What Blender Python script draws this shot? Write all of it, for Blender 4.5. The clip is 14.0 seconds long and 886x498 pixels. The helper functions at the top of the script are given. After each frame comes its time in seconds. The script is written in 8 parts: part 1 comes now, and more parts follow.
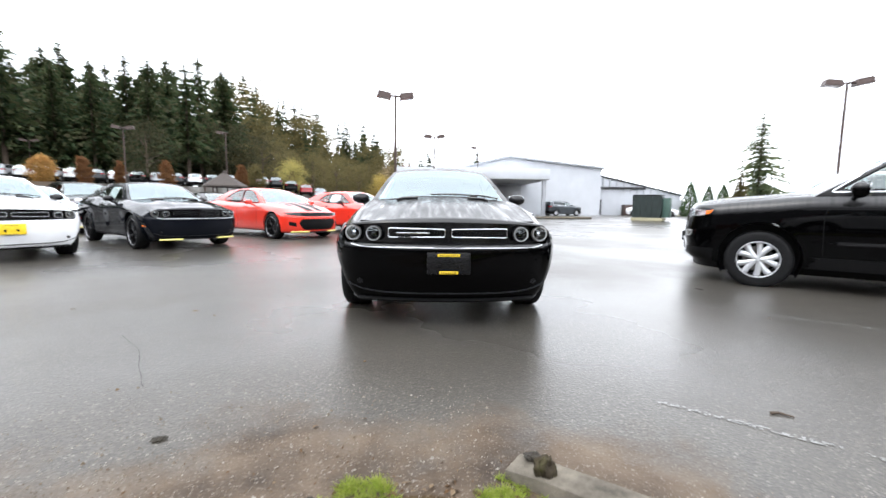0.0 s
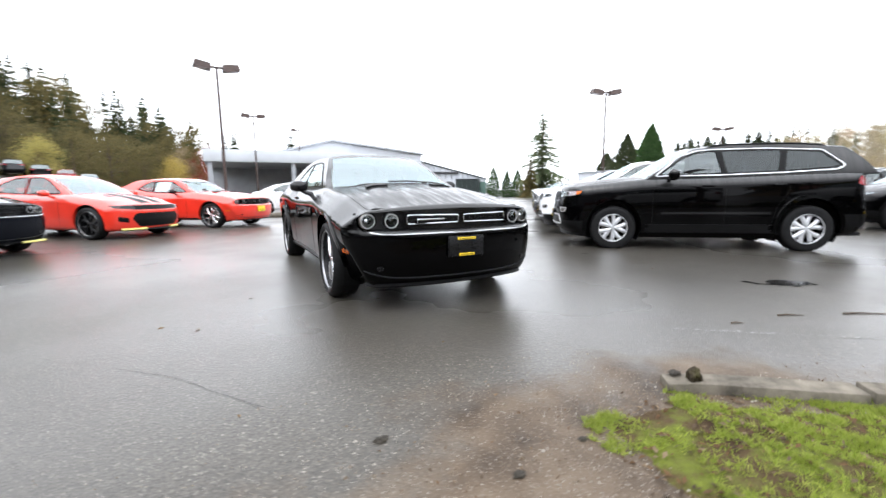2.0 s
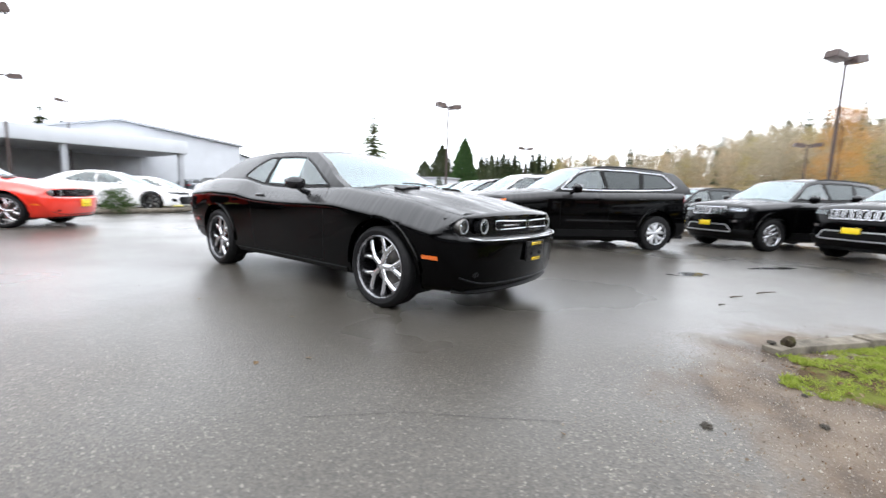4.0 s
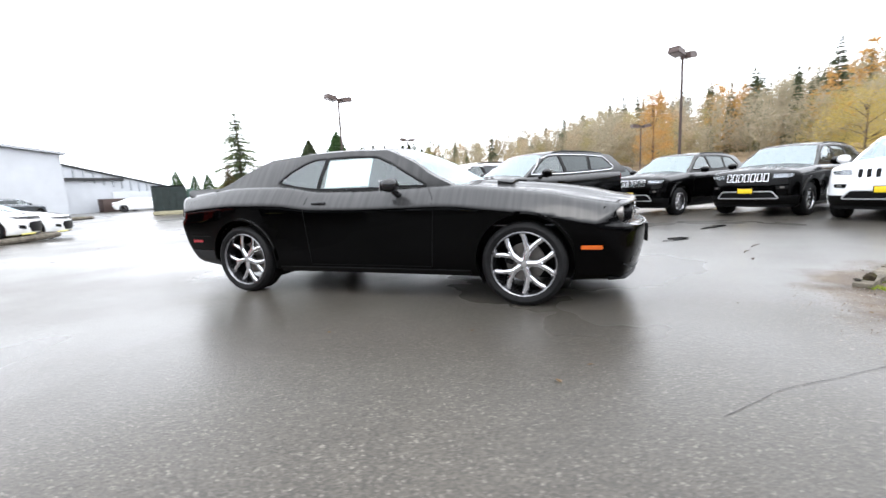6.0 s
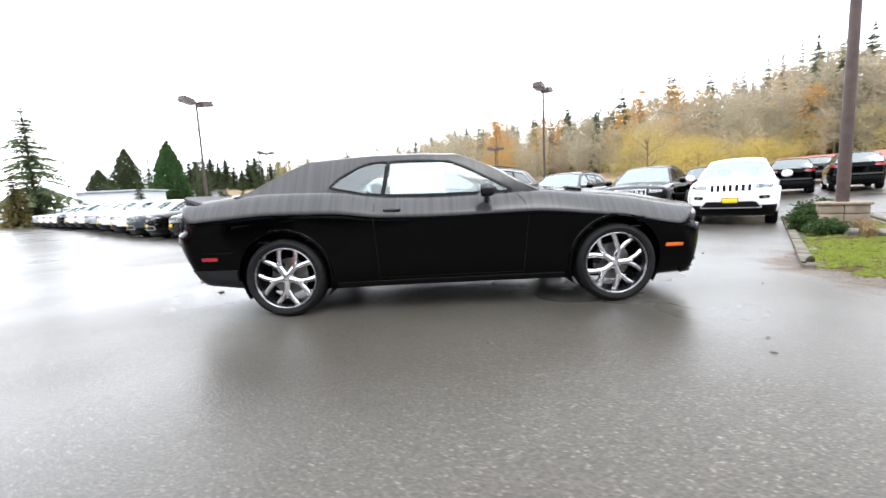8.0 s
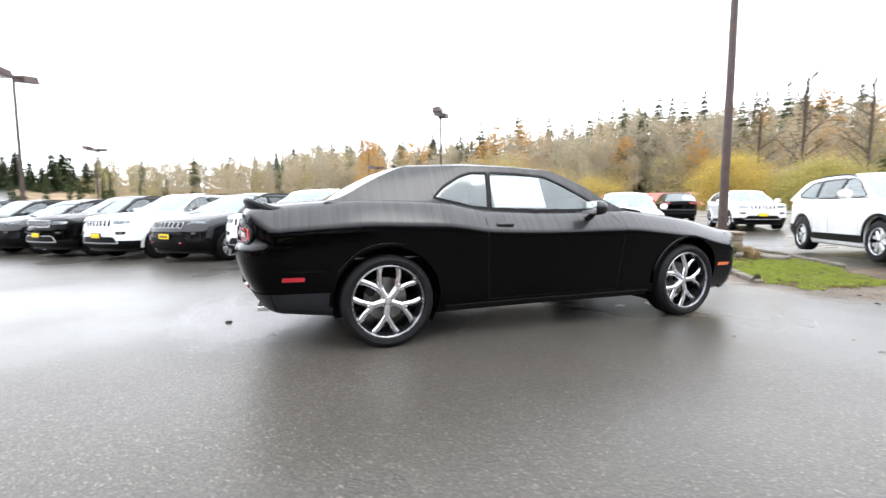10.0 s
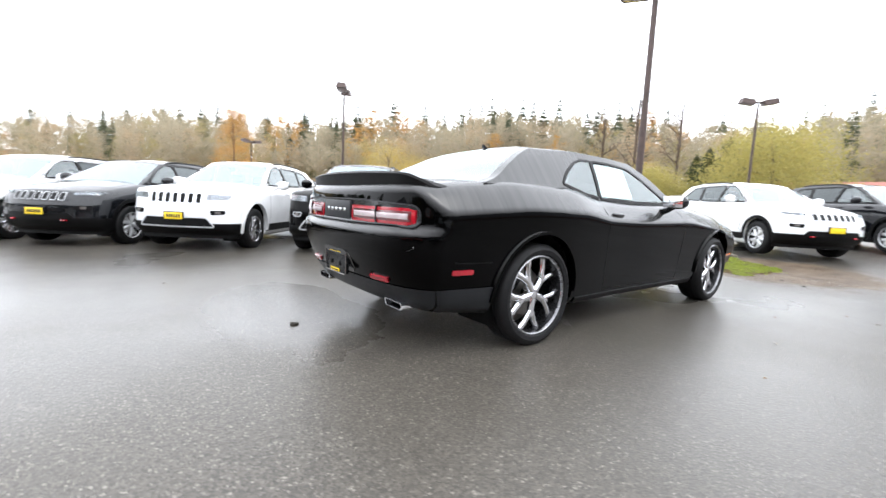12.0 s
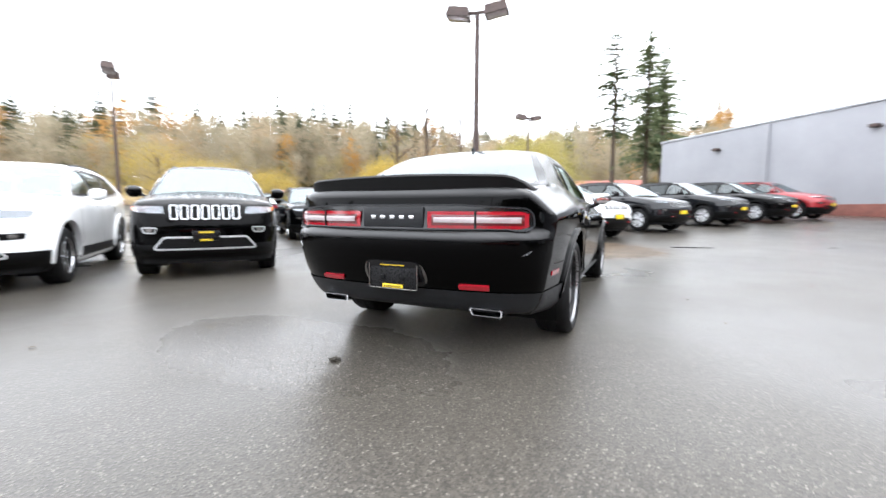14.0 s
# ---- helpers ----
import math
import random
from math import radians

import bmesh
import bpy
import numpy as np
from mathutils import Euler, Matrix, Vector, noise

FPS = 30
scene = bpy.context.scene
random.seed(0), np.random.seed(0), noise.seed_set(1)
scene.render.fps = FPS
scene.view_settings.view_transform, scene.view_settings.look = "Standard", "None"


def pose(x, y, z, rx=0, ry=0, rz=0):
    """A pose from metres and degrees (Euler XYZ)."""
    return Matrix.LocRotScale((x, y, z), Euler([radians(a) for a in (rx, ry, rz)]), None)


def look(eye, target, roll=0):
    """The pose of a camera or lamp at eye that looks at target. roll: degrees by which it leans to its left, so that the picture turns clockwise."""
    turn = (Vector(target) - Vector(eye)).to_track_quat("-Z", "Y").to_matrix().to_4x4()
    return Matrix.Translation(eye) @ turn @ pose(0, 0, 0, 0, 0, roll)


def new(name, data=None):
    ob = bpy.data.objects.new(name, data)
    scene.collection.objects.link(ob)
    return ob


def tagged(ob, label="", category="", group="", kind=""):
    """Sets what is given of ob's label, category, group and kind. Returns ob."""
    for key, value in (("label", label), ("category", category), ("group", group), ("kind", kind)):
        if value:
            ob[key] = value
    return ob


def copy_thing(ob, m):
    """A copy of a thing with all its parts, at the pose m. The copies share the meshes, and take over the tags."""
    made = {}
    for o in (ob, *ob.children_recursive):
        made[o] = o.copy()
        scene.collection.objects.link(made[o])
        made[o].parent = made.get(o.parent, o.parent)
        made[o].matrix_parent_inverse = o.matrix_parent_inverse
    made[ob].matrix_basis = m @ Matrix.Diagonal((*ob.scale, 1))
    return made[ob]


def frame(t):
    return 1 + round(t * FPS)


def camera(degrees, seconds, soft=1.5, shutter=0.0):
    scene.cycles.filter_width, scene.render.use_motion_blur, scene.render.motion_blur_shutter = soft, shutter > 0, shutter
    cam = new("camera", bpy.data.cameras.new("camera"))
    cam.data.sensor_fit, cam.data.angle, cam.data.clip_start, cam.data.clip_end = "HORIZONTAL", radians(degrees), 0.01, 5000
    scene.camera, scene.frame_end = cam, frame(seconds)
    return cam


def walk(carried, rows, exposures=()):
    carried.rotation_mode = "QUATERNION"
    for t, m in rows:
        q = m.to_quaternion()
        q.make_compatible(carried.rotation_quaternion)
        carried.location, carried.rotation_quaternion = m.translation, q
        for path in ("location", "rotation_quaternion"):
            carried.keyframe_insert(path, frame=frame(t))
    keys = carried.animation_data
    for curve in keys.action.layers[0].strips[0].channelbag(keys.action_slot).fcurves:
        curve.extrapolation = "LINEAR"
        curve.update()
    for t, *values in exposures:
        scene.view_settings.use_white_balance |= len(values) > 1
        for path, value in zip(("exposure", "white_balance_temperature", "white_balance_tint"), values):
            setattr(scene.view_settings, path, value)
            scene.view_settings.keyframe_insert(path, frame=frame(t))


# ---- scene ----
cam = camera(93.7, 14.0, 1.5, 0.5)
PATH = [
    (0, (-0.183, -5.577, 0.959), (-0.094, -3.589, 0.755), 0.7),
    (0.5, (-0.486, -5.717, 0.941), (-0.213, -3.744, 0.757), 2.7),
    (1, (-0.82, -5.71, 0.963), (-0.357, -3.775, 0.757), -0.1),
    (1.5, (-1.227, -5.553, 0.971), (-0.601, -3.672, 0.71), -0.2),
    (2, (-1.727, -5.396, 0.971), (-0.818, -3.635, 0.697), -0.6),
    (2.5, (-2.19, -5.159, 0.979), (-1.129, -3.487, 0.694), -1.9),
    (3, (-2.64, -4.867, 0.97), (-1.4, -3.317, 0.721), -1.3),
    (3.5, (-3.04, -4.496, 0.981), (-1.615, -3.117, 0.717), 0.3),
    (4, (-3.359, -4.04, 0.977), (-1.788, -2.829, 0.721), 2.0),
    (4.2, (-3.495, -3.854, 0.978), (-1.839, -2.76, 0.727), 2.3),
    (6.3, (-4.401, -1.699, 1.013), (-2.506, -1.131, 0.717), -2.7),
    (6.5, (-4.476, -1.478, 0.992), (-2.554, -1.012, 0.696), -2.4),
    (7, (-4.574, -0.951, 0.981), (-2.64, -0.556, 0.658), -3.2),
    (7.5, (-4.593, -0.447, 0.993), (-2.619, -0.27, 0.724), -2.5),
    (8, (-4.564, 0.072, 0.998), (-2.579, 0.068, 0.753), -2.7),
    (8.2, (-4.523, 0.29, 1.003), (-2.537, 0.228, 0.771), -3.0),
    (10.3, (-3.748, 2.375, 1.003), (-1.918, 1.586, 0.835), -0.6),
    (10.5, (-3.621, 2.547, 0.983), (-1.824, 1.685, 0.813), -1.0),
    (11, (-3.322, 2.979, 0.972), (-1.57, 2.032, 0.797), 0.8),
    (11.5, (-3.039, 3.378, 0.954), (-1.391, 2.265, 0.743), 2.6),
    (12, (-2.719, 3.695, 0.948), (-1.146, 2.48, 0.726), 2.7),
    (12.5, (-2.434, 4.021, 0.958), (-1.048, 2.595, 0.745), 1.3),
    (13, (-2.091, 4.264, 0.949), (-0.79, 2.762, 0.715), -0.1),
    (13.5, (-1.714, 4.484, 0.938), (-0.561, 2.857, 0.775), -0.4),
    (14, (-1.325, 4.679, 0.915), (-0.492, 2.871, 0.729), 0.2),
]
# the clip's camera opens up a little once it has passed the car's flank
walk(cam, [(t, look(eye, target, roll)) for t, eye, target, roll in PATH], ((0.0, -0.04), (2.5, -0.10), (4.2, -0.08), (6.5, 0.02), (8.0, 0.14), (11.0, 0.12), (12.5, 0.18), (14.0, 0.28)))
from mathutils.bvhtree import BVHTree


# ---- light ----
world = bpy.data.worlds.new("overcast_sky")
scene.world = world
world.use_nodes = True
wn, wl = world.node_tree.nodes, world.node_tree.links
sky = wn.new("ShaderNodeTexSky")
sky.sky_type = "NISHITA"
sky.sun_disc = False
sky.sun_elevation, sky.sun_rotation = radians(62), radians(240)
sky.air_density, sky.dust_density = 1.0, 4.0
grey = wn.new("ShaderNodeHueSaturation")
grey.inputs["Saturation"].default_value = 0.12
cloud = wn.new("ShaderNodeMix")
cloud.data_type = "RGBA"
cloud.inputs[0].default_value = 0.9
cloud.inputs[7].default_value = (9.5, 9.9, 10.7, 1)
wl.new(sky.outputs[0], grey.inputs["Color"])
wl.new(grey.outputs[0], cloud.inputs[6])
wl.new(cloud.outputs[2], wn["Background"].inputs[0])
wn["Background"].inputs[1].default_value = 0.36

sun_data = bpy.data.lights.new("sun", "SUN")
sun_data.energy, sun_data.angle, sun_data.color = 0.7, radians(25), (1.0, 0.97, 0.92)
sun = new("sun", sun_data)
sun.matrix_world = look((0, 0, 30), (0 + 14, 8, 0))
scene.view_settings.exposure = 0.0

# ---- materials ----


def material(name):
    m = bpy.data.materials.new(name)
    m.use_nodes = True
    return m, m.node_tree.nodes, m.node_tree.links, m.node_tree.nodes["Principled BSDF"]


def noise_ramp(n, l, scale, stops, detail=4.0, vector=None, rough=0.55, soft=False):
    """Noise in object space through a colour ramp; stops: (position, colour)."""
    tex = n.new("ShaderNodeTexNoise")
    tex.inputs["Scale"].default_value, tex.inputs["Detail"].default_value, tex.inputs["Roughness"].default_value = scale, detail, rough
    if vector is None:
        vector = n.new("ShaderNodeTexCoord").outputs["Object"]
    l.new(vector, tex.inputs["Vector"])
    ramp = n.new("ShaderNodeValToRGB")
    while len(ramp.color_ramp.elements) < len(stops):
        ramp.color_ramp.elements.new(0.5)
    ramp.color_ramp.interpolation = "EASE" if soft else "LINEAR"
    for e, (p, c) in zip(ramp.color_ramp.elements, stops):
        e.position, e.color = p, (c, c, c, 1) if isinstance(c, (int, float)) else (*c, 1)
    l.new(tex.outputs["Fac"], ramp.inputs[0])
    return ramp.outputs[0], tex.outputs["Fac"]


def bump(n, l, b, height, strength, distance):
    node = n.new("ShaderNodeBump")
    node.inputs["Strength"].default_value, node.inputs["Distance"].default_value = strength, distance
    l.new(height, node.inputs["Height"])
    l.new(node.outputs[0], b.inputs["Normal"])
    return node


def mixed(n, l, fac, a, b):
    node = n.new("ShaderNodeMix")
    node.data_type = "RGBA"
    l.new(fac, node.inputs[0])
    for k, v in ((6, a), (7, b)):
        if isinstance(v, tuple):
            node.inputs[k].default_value = (*v, 1)
        else:
            l.new(v, node.inputs[k])
    return node.outputs[2]


def plain(name, colour, rough=0.5, metal=0.0, spread=0.15, scale=6.0, coat=0.0, relief=0.0, spec=0.5):
    """A surface with a little variation of tone and gloss at two scales."""
    m, n, l, b = material(name)
    lo, hi = tuple(c * (1 - spread) for c in colour), tuple(min(1, c * (1 + spread)) for c in colour)
    wide, _ = noise_ramp(n, l, scale, [(0.3, lo), (0.7, hi)])
    fine, f = noise_ramp(n, l, scale * 14, [(0.3, max(0.02, rough - 0.08)), (0.7, min(1, rough + 0.08))])
    l.new(wide, b.inputs["Base Color"])
    l.new(fine, b.inputs["Roughness"])
    b.inputs["Metallic"].default_value = metal
    b.inputs["Coat Weight"].default_value = coat
    b.inputs["Specular IOR Level"].default_value = spec
    if relief:
        bump(n, l, b, f, relief, 0.004)
    return m


def car_paint(name, colour, metal=0.0, wet=0.4, deep=False):
    """Clear-coated paint with rain beads and runs; upward faces carry painted sky sheen."""
    m, n, l, b = material(name)
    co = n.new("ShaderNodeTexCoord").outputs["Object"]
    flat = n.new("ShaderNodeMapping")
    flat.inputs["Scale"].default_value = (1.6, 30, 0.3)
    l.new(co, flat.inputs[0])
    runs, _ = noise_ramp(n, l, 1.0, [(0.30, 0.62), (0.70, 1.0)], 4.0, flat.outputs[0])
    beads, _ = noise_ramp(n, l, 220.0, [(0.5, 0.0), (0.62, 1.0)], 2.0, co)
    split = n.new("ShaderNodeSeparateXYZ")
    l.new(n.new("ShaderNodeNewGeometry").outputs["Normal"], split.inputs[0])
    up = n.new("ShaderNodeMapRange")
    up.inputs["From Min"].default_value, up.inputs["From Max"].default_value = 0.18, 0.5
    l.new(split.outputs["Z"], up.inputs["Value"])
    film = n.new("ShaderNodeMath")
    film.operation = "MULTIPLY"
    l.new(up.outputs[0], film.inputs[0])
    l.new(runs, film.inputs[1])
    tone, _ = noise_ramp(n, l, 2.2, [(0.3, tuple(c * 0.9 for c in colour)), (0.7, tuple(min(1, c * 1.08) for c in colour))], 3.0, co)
    # sky sheen put into the base colour of upward faces, streaked by the runs
    sky_sheen = tuple(min(0.8, c + 0.06 * wet * (1 - c)) for c in colour)
    l.new(mixed(n, l, film.outputs[0], tone, sky_sheen), b.inputs["Base Color"])
    b.inputs["Roughness"].default_value = 0.3
    b.inputs["Metallic"].default_value = metal
    # beads and runs break the film where it lies flat
    long = n.new("ShaderNodeMapping")
    long.inputs["Scale"].default_value = (16, 2.2, 2.2)
    l.new(co, long.inputs[0])
    broken, _ = noise_ramp(n, l, 1.0, [(0.30, 0.42), (0.52, 0.58), (0.72, 1.0)], 2.5, long.outputs[0], 0.5)
    flatness = n.new("ShaderNodeMapRange")
    flatness.inputs["From Min"].default_value, flatness.inputs["From Max"].default_value = 0.90, 0.975
    flatness.inputs["To Max"].default_value = min(1.0, 1.25 * wet)
    l.new(split.outputs["Z"], flatness.inputs["Value"])
    l.new(mixed(n, l, flatness.outputs[0], (1.0, 1.0, 1.0), broken), b.inputs["Coat Weight"])
    coat = n.new("ShaderNodeMapRange")
    coat.inputs["To Min"].default_value, coat.inputs["To Max"].default_value = 0.02, 0.02 + 0.26 * wet
    l.new(film.outputs[0], coat.inputs["Value"])
    l.new(coat.outputs[0], b.inputs["Coat Roughness"])
    b.inputs["Specular IOR Level"].default_value = 0.0 if max(colour) < 0.02 else 0.35
    if deep:
        # coat reflects less on sides and more on upward faces, deepening the black
        slope_ior = n.new("ShaderNodeMapRange")
        slope_ior.inputs["To Min"].default_value, slope_ior.inputs["To Max"].default_value = 1.19, 1.42
        l.new(up.outputs[0], slope_ior.inputs["Value"])
        l.new(slope_ior.outputs[0], b.inputs["Coat IOR"])
    bump(n, l, b, beads, 0.03 * wet, 0.0006)
    return m


def glass(name, tint, gloss=1.5, sheen=(0.93, 1.0, 1.0)):
    """Thin pane: clear with a tint, and a Fresnel gloss."""
    m, n, l, b = material(name)
    n.remove(b)
    clear, shine, mix, fres = n.new("ShaderNodeBsdfTransparent"), n.new("ShaderNodeBsdfGlossy"), n.new("ShaderNodeMixShader"), n.new("ShaderNodeFresnel")
    clear.inputs[0].default_value = (*tint, 1)
    fres.inputs[0].default_value = gloss
    _, bf = noise_ramp(n, l, 120.0, [(0.5, 0.0), (0.6, 1.0)])
    shine.inputs["Roughness"].default_value = 0.03
    shine.inputs["Color"].default_value = (*sheen, 1)
    l.new(fres.outputs[0], mix.inputs[0])
    l.new(clear.outputs[0], mix.inputs[1])
    l.new(shine.outputs[0], mix.inputs[2])
    l.new(mix.outputs[0], n["Material Output"].inputs[0])
    return m


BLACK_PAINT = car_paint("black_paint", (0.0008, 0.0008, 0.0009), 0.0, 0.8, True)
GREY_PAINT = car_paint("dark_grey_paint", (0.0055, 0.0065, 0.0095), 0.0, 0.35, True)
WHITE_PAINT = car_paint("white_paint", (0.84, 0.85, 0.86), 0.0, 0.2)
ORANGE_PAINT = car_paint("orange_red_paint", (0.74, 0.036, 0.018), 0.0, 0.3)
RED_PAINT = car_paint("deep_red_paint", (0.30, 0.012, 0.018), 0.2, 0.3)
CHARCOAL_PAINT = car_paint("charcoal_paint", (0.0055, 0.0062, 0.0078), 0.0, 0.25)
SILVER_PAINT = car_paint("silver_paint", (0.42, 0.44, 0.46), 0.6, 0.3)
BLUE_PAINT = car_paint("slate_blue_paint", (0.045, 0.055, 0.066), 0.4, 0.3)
GLASS = glass("clear_car_glass", (0.86, 0.93, 0.92), 2.0)
SHIELD = glass("windscreen_glass", (0.62, 0.76, 0.78), 3.2, (0.84, 0.96, 0.98))
BACK_GLASS = glass("rear_window_glass", (0.55, 0.66, 0.66), 2.5)
DARK_GLASS = glass("privacy_glass", (0.07, 0.08, 0.09), 1.6)
LENS = glass("lamp_lens", (0.95, 0.97, 1.0), 1.5)
CHROME = plain("chrome", (0.72, 0.73, 0.75), 0.12, 1.0, 0.06)
DARK_CHROME = plain("dark_chrome", (0.74, 0.74, 0.76), 0.11, 1.0, 0.06)
LIP_METAL = plain("satin_lip", (0.27, 0.27, 0.28), 0.28, 0.9, 0.1)
ALLOY = plain("silver_alloy", (0.66, 0.67, 0.69), 0.34, 0.6, 0.08)
BLACK_ALLOY = plain("black_alloy", (0.010, 0.010, 0.011), 0.28, 0.3, 0.15, 6, 0, 0, 0.3)
RUBBER = plain("tyre_rubber", (0.007, 0.007, 0.0075), 0.6, 0.0, 0.3, 20, 0, 0.3, 0.2)
PLASTIC = plain("black_plastic", (0.003, 0.003, 0.0033), 0.45, 0.0, 0.25, 10, 0, 0.15, 0.15)
GLOSS_BLACK = plain("gloss_black", (0.006, 0.006, 0.007), 0.15, 0.0, 0.2)
DARK_STEEL = plain("brake_steel", (0.20, 0.19, 0.18), 0.4, 0.9, 0.3, 14)
TRIM_GREY = plain("diffuser_grey", (0.014, 0.015, 0.017), 0.42, 0.0, 0.2, 6, 0, 0, 0.3)
RED_LENS = plain("red_lens", (0.34, 0.006, 0.016), 0.08, 0.0, 0.12, 9, 1.0)
CLEAR_STRIP = plain("pale_lamp_strip", (0.46, 0.39, 0.40), 0.15, 0.2, 0.2, 20, 1.0)
AMBER = plain("amber_lens", (0.85, 0.17, 0.02), 0.1, 0.0, 0.12, 9, 1.0)
YELLOW = plain("yellow_print", (0.85, 0.60, 0.02), 0.4, 0.0, 0.12, 20)
PAPER = plain("white_paper", (0.88, 0.89, 0.90), 0.7, 0.0, 0.04, 12)
CABIN = plain("dark_cabin_cloth", (0.012, 0.012, 0.013), 0.8, 0.0, 0.25, 9, 0, 0, 0.2)
LIP_YELLOW = plain("yellow_lip_guard", (0.80, 0.72, 0.22), 0.35)

# ---- mesh helpers ----


def part(name, bm, mat, parent, label="", angle=32):
    """One mesh object under a thing or a part."""
    me = bpy.data.meshes.new(name)
    bmesh.ops.recalc_face_normals(bm, faces=bm.faces[:])
    limit = radians(angle)
    for f in bm.faces:
        f.smooth = True
    for e in bm.edges:
        if len(e.link_faces) == 2 and e.calc_face_angle(0) > limit:
            e.smooth = False
    bm.to_mesh(me)
    bm.free()
    me.materials.append(mat)
    ob = new(name, me)
    ob.parent = parent
    if label:
        ob["label"] = label
    return ob


def thing(name, label, category, m=None, group="", kind=""):
    ob = new(name)
    if m is not None:
        ob.matrix_world = m
    return tagged(ob, label, category, group, kind)


def whole(name, bm, mat, label, category="", group="", kind="", angle=32):
    """One top-level mesh."""
    return tagged(part(name, bm, mat, None, "", angle), label, category, group, kind)


def box(bm, lo, hi, bevel=0.0, m=None, segments=2):
    """A box between two corners with rounded edges."""
    r = bmesh.ops.create_cube(bm, size=1.0)
    vs = r["verts"]
    size = [max(1e-4, b - a) for a, b in zip(lo, hi)]
    for v in vs:
        v.co = Vector([(a + b) / 2 + c * s for a, b, c, s in zip(lo, hi, v.co, size)])
    if bevel:
        es = {e for v in vs for e in v.link_edges}
        r = bmesh.ops.bevel(bm, geom=list(es), offset=min(bevel, min(size) * 0.45), segments=segments, affect="EDGES", profile=0.5)
        vs = list({v for f in r["faces"] for v in f.verts} | {v for v in vs if v.is_valid})
    if m is not None:
        bmesh.ops.transform(bm, matrix=m, verts=vs)
    return vs


def lathe(bm, profile, segments=32, m=None, closed=False):
    """Turns a profile of (radius, height) round the z axis."""
    rings = []
    for r, h in profile:
        rings.append([bm.verts.new((r * math.cos(a), r * math.sin(a), h)) for a in (2 * math.pi * i / segments for i in range(segments))])
    pairs = list(zip(rings, rings[1:])) + ([(rings[-1], rings[0])] if closed else [])
    for a, b in pairs:
        for i in range(segments):
            j = (i + 1) % segments
            bm.faces.new((a[i], a[j], b[j], b[i]))
    vs = [v for r in rings for v in r]
    if m is not None:
        bmesh.ops.transform(bm, matrix=m, verts=vs)
    return rings


def prism(bm, outline, depth, m=None, taper=1.0):
    """An outline in x, y raised to z = depth."""
    cx, cy = sum(p[0] for p in outline) / len(outline), sum(p[1] for p in outline) / len(outline)
    a = [bm.verts.new((x, y, 0)) for x, y in outline]
    b = [bm.verts.new((cx + (x - cx) * taper, cy + (y - cy) * taper, depth)) for x, y in outline]
    bm.faces.new(a[::-1])
    bm.faces.new(b)
    for i in range(len(a)):
        j = (i + 1) % len(a)
        bm.faces.new((a[i], a[j], b[j], b[i]))
    if m is not None:
        bmesh.ops.transform(bm, matrix=m, verts=a + b)
    return a + b


def tube(bm, points, radius, sides=8, cap=True):
    """A round bar along points; radius: one number or one for each point."""
    pts = [Vector(p) for p in points]
    rad = [radius] * len(pts) if isinstance(radius, (int, float)) else list(radius)
    rings = []
    for i, p in enumerate(pts):
        d = (pts[min(i + 1, len(pts) - 1)] - pts[max(i - 1, 0)]).normalized()
        side = d.cross(Vector((0, 0, 1)) if abs(d.z) < 0.9 else Vector((1, 0, 0))).normalized()
        up = side.cross(d)
        rings.append([bm.verts.new(p + rad[i] * (math.cos(a) * side + math.sin(a) * up)) for a in (2 * math.pi * k / sides for k in range(sides))])
    for a, b in zip(rings, rings[1:]):
        for k in range(sides):
            bm.faces.new((a[k], a[(k + 1) % sides], b[(k + 1) % sides], b[k]))
    if cap:
        bm.faces.new(rings[0][::-1])
        bm.faces.new(rings[-1])
    return rings


def pchip(table):
    """A smooth curve without overshoot through (x, y) pairs."""
    xs, ys = [float(a) for a, _ in table], [float(b) for _, b in table]
    n = len(xs)
    h = [xs[i + 1] - xs[i] for i in range(n - 1)]
    d = [(ys[i + 1] - ys[i]) / h[i] for i in range(n - 1)]
    t = [d[0]] + [0 if d[i - 1] * d[i] <= 0 else 2 * d[i - 1] * d[i] / (d[i - 1] + d[i]) for i in range(1, n - 1)] + [d[-1]]

    def f(x):
        if x <= xs[0]:
            return ys[0]
        if x >= xs[-1]:
            return ys[-1]
        i = max(k for k in range(n - 1) if xs[k] <= x)
        u = (x - xs[i]) / h[i]
        return (1 + 2 * u) * (1 - u) ** 2 * ys[i] + u * (1 - u) ** 2 * h[i] * t[i] + u * u * (3 - 2 * u) * ys[i + 1] + u * u * (u - 1) * h[i] * t[i + 1]
    return f


def steps(n, *extra):
    """Even steps from 0 to 1, with extra lines put in their place."""
    vals = [i / n for i in range(n + 1)]
    for e in extra:
        k = min(range(1, n), key=lambda i: abs(vals[i] - e))
        vals[k] = e
    return sorted(vals)


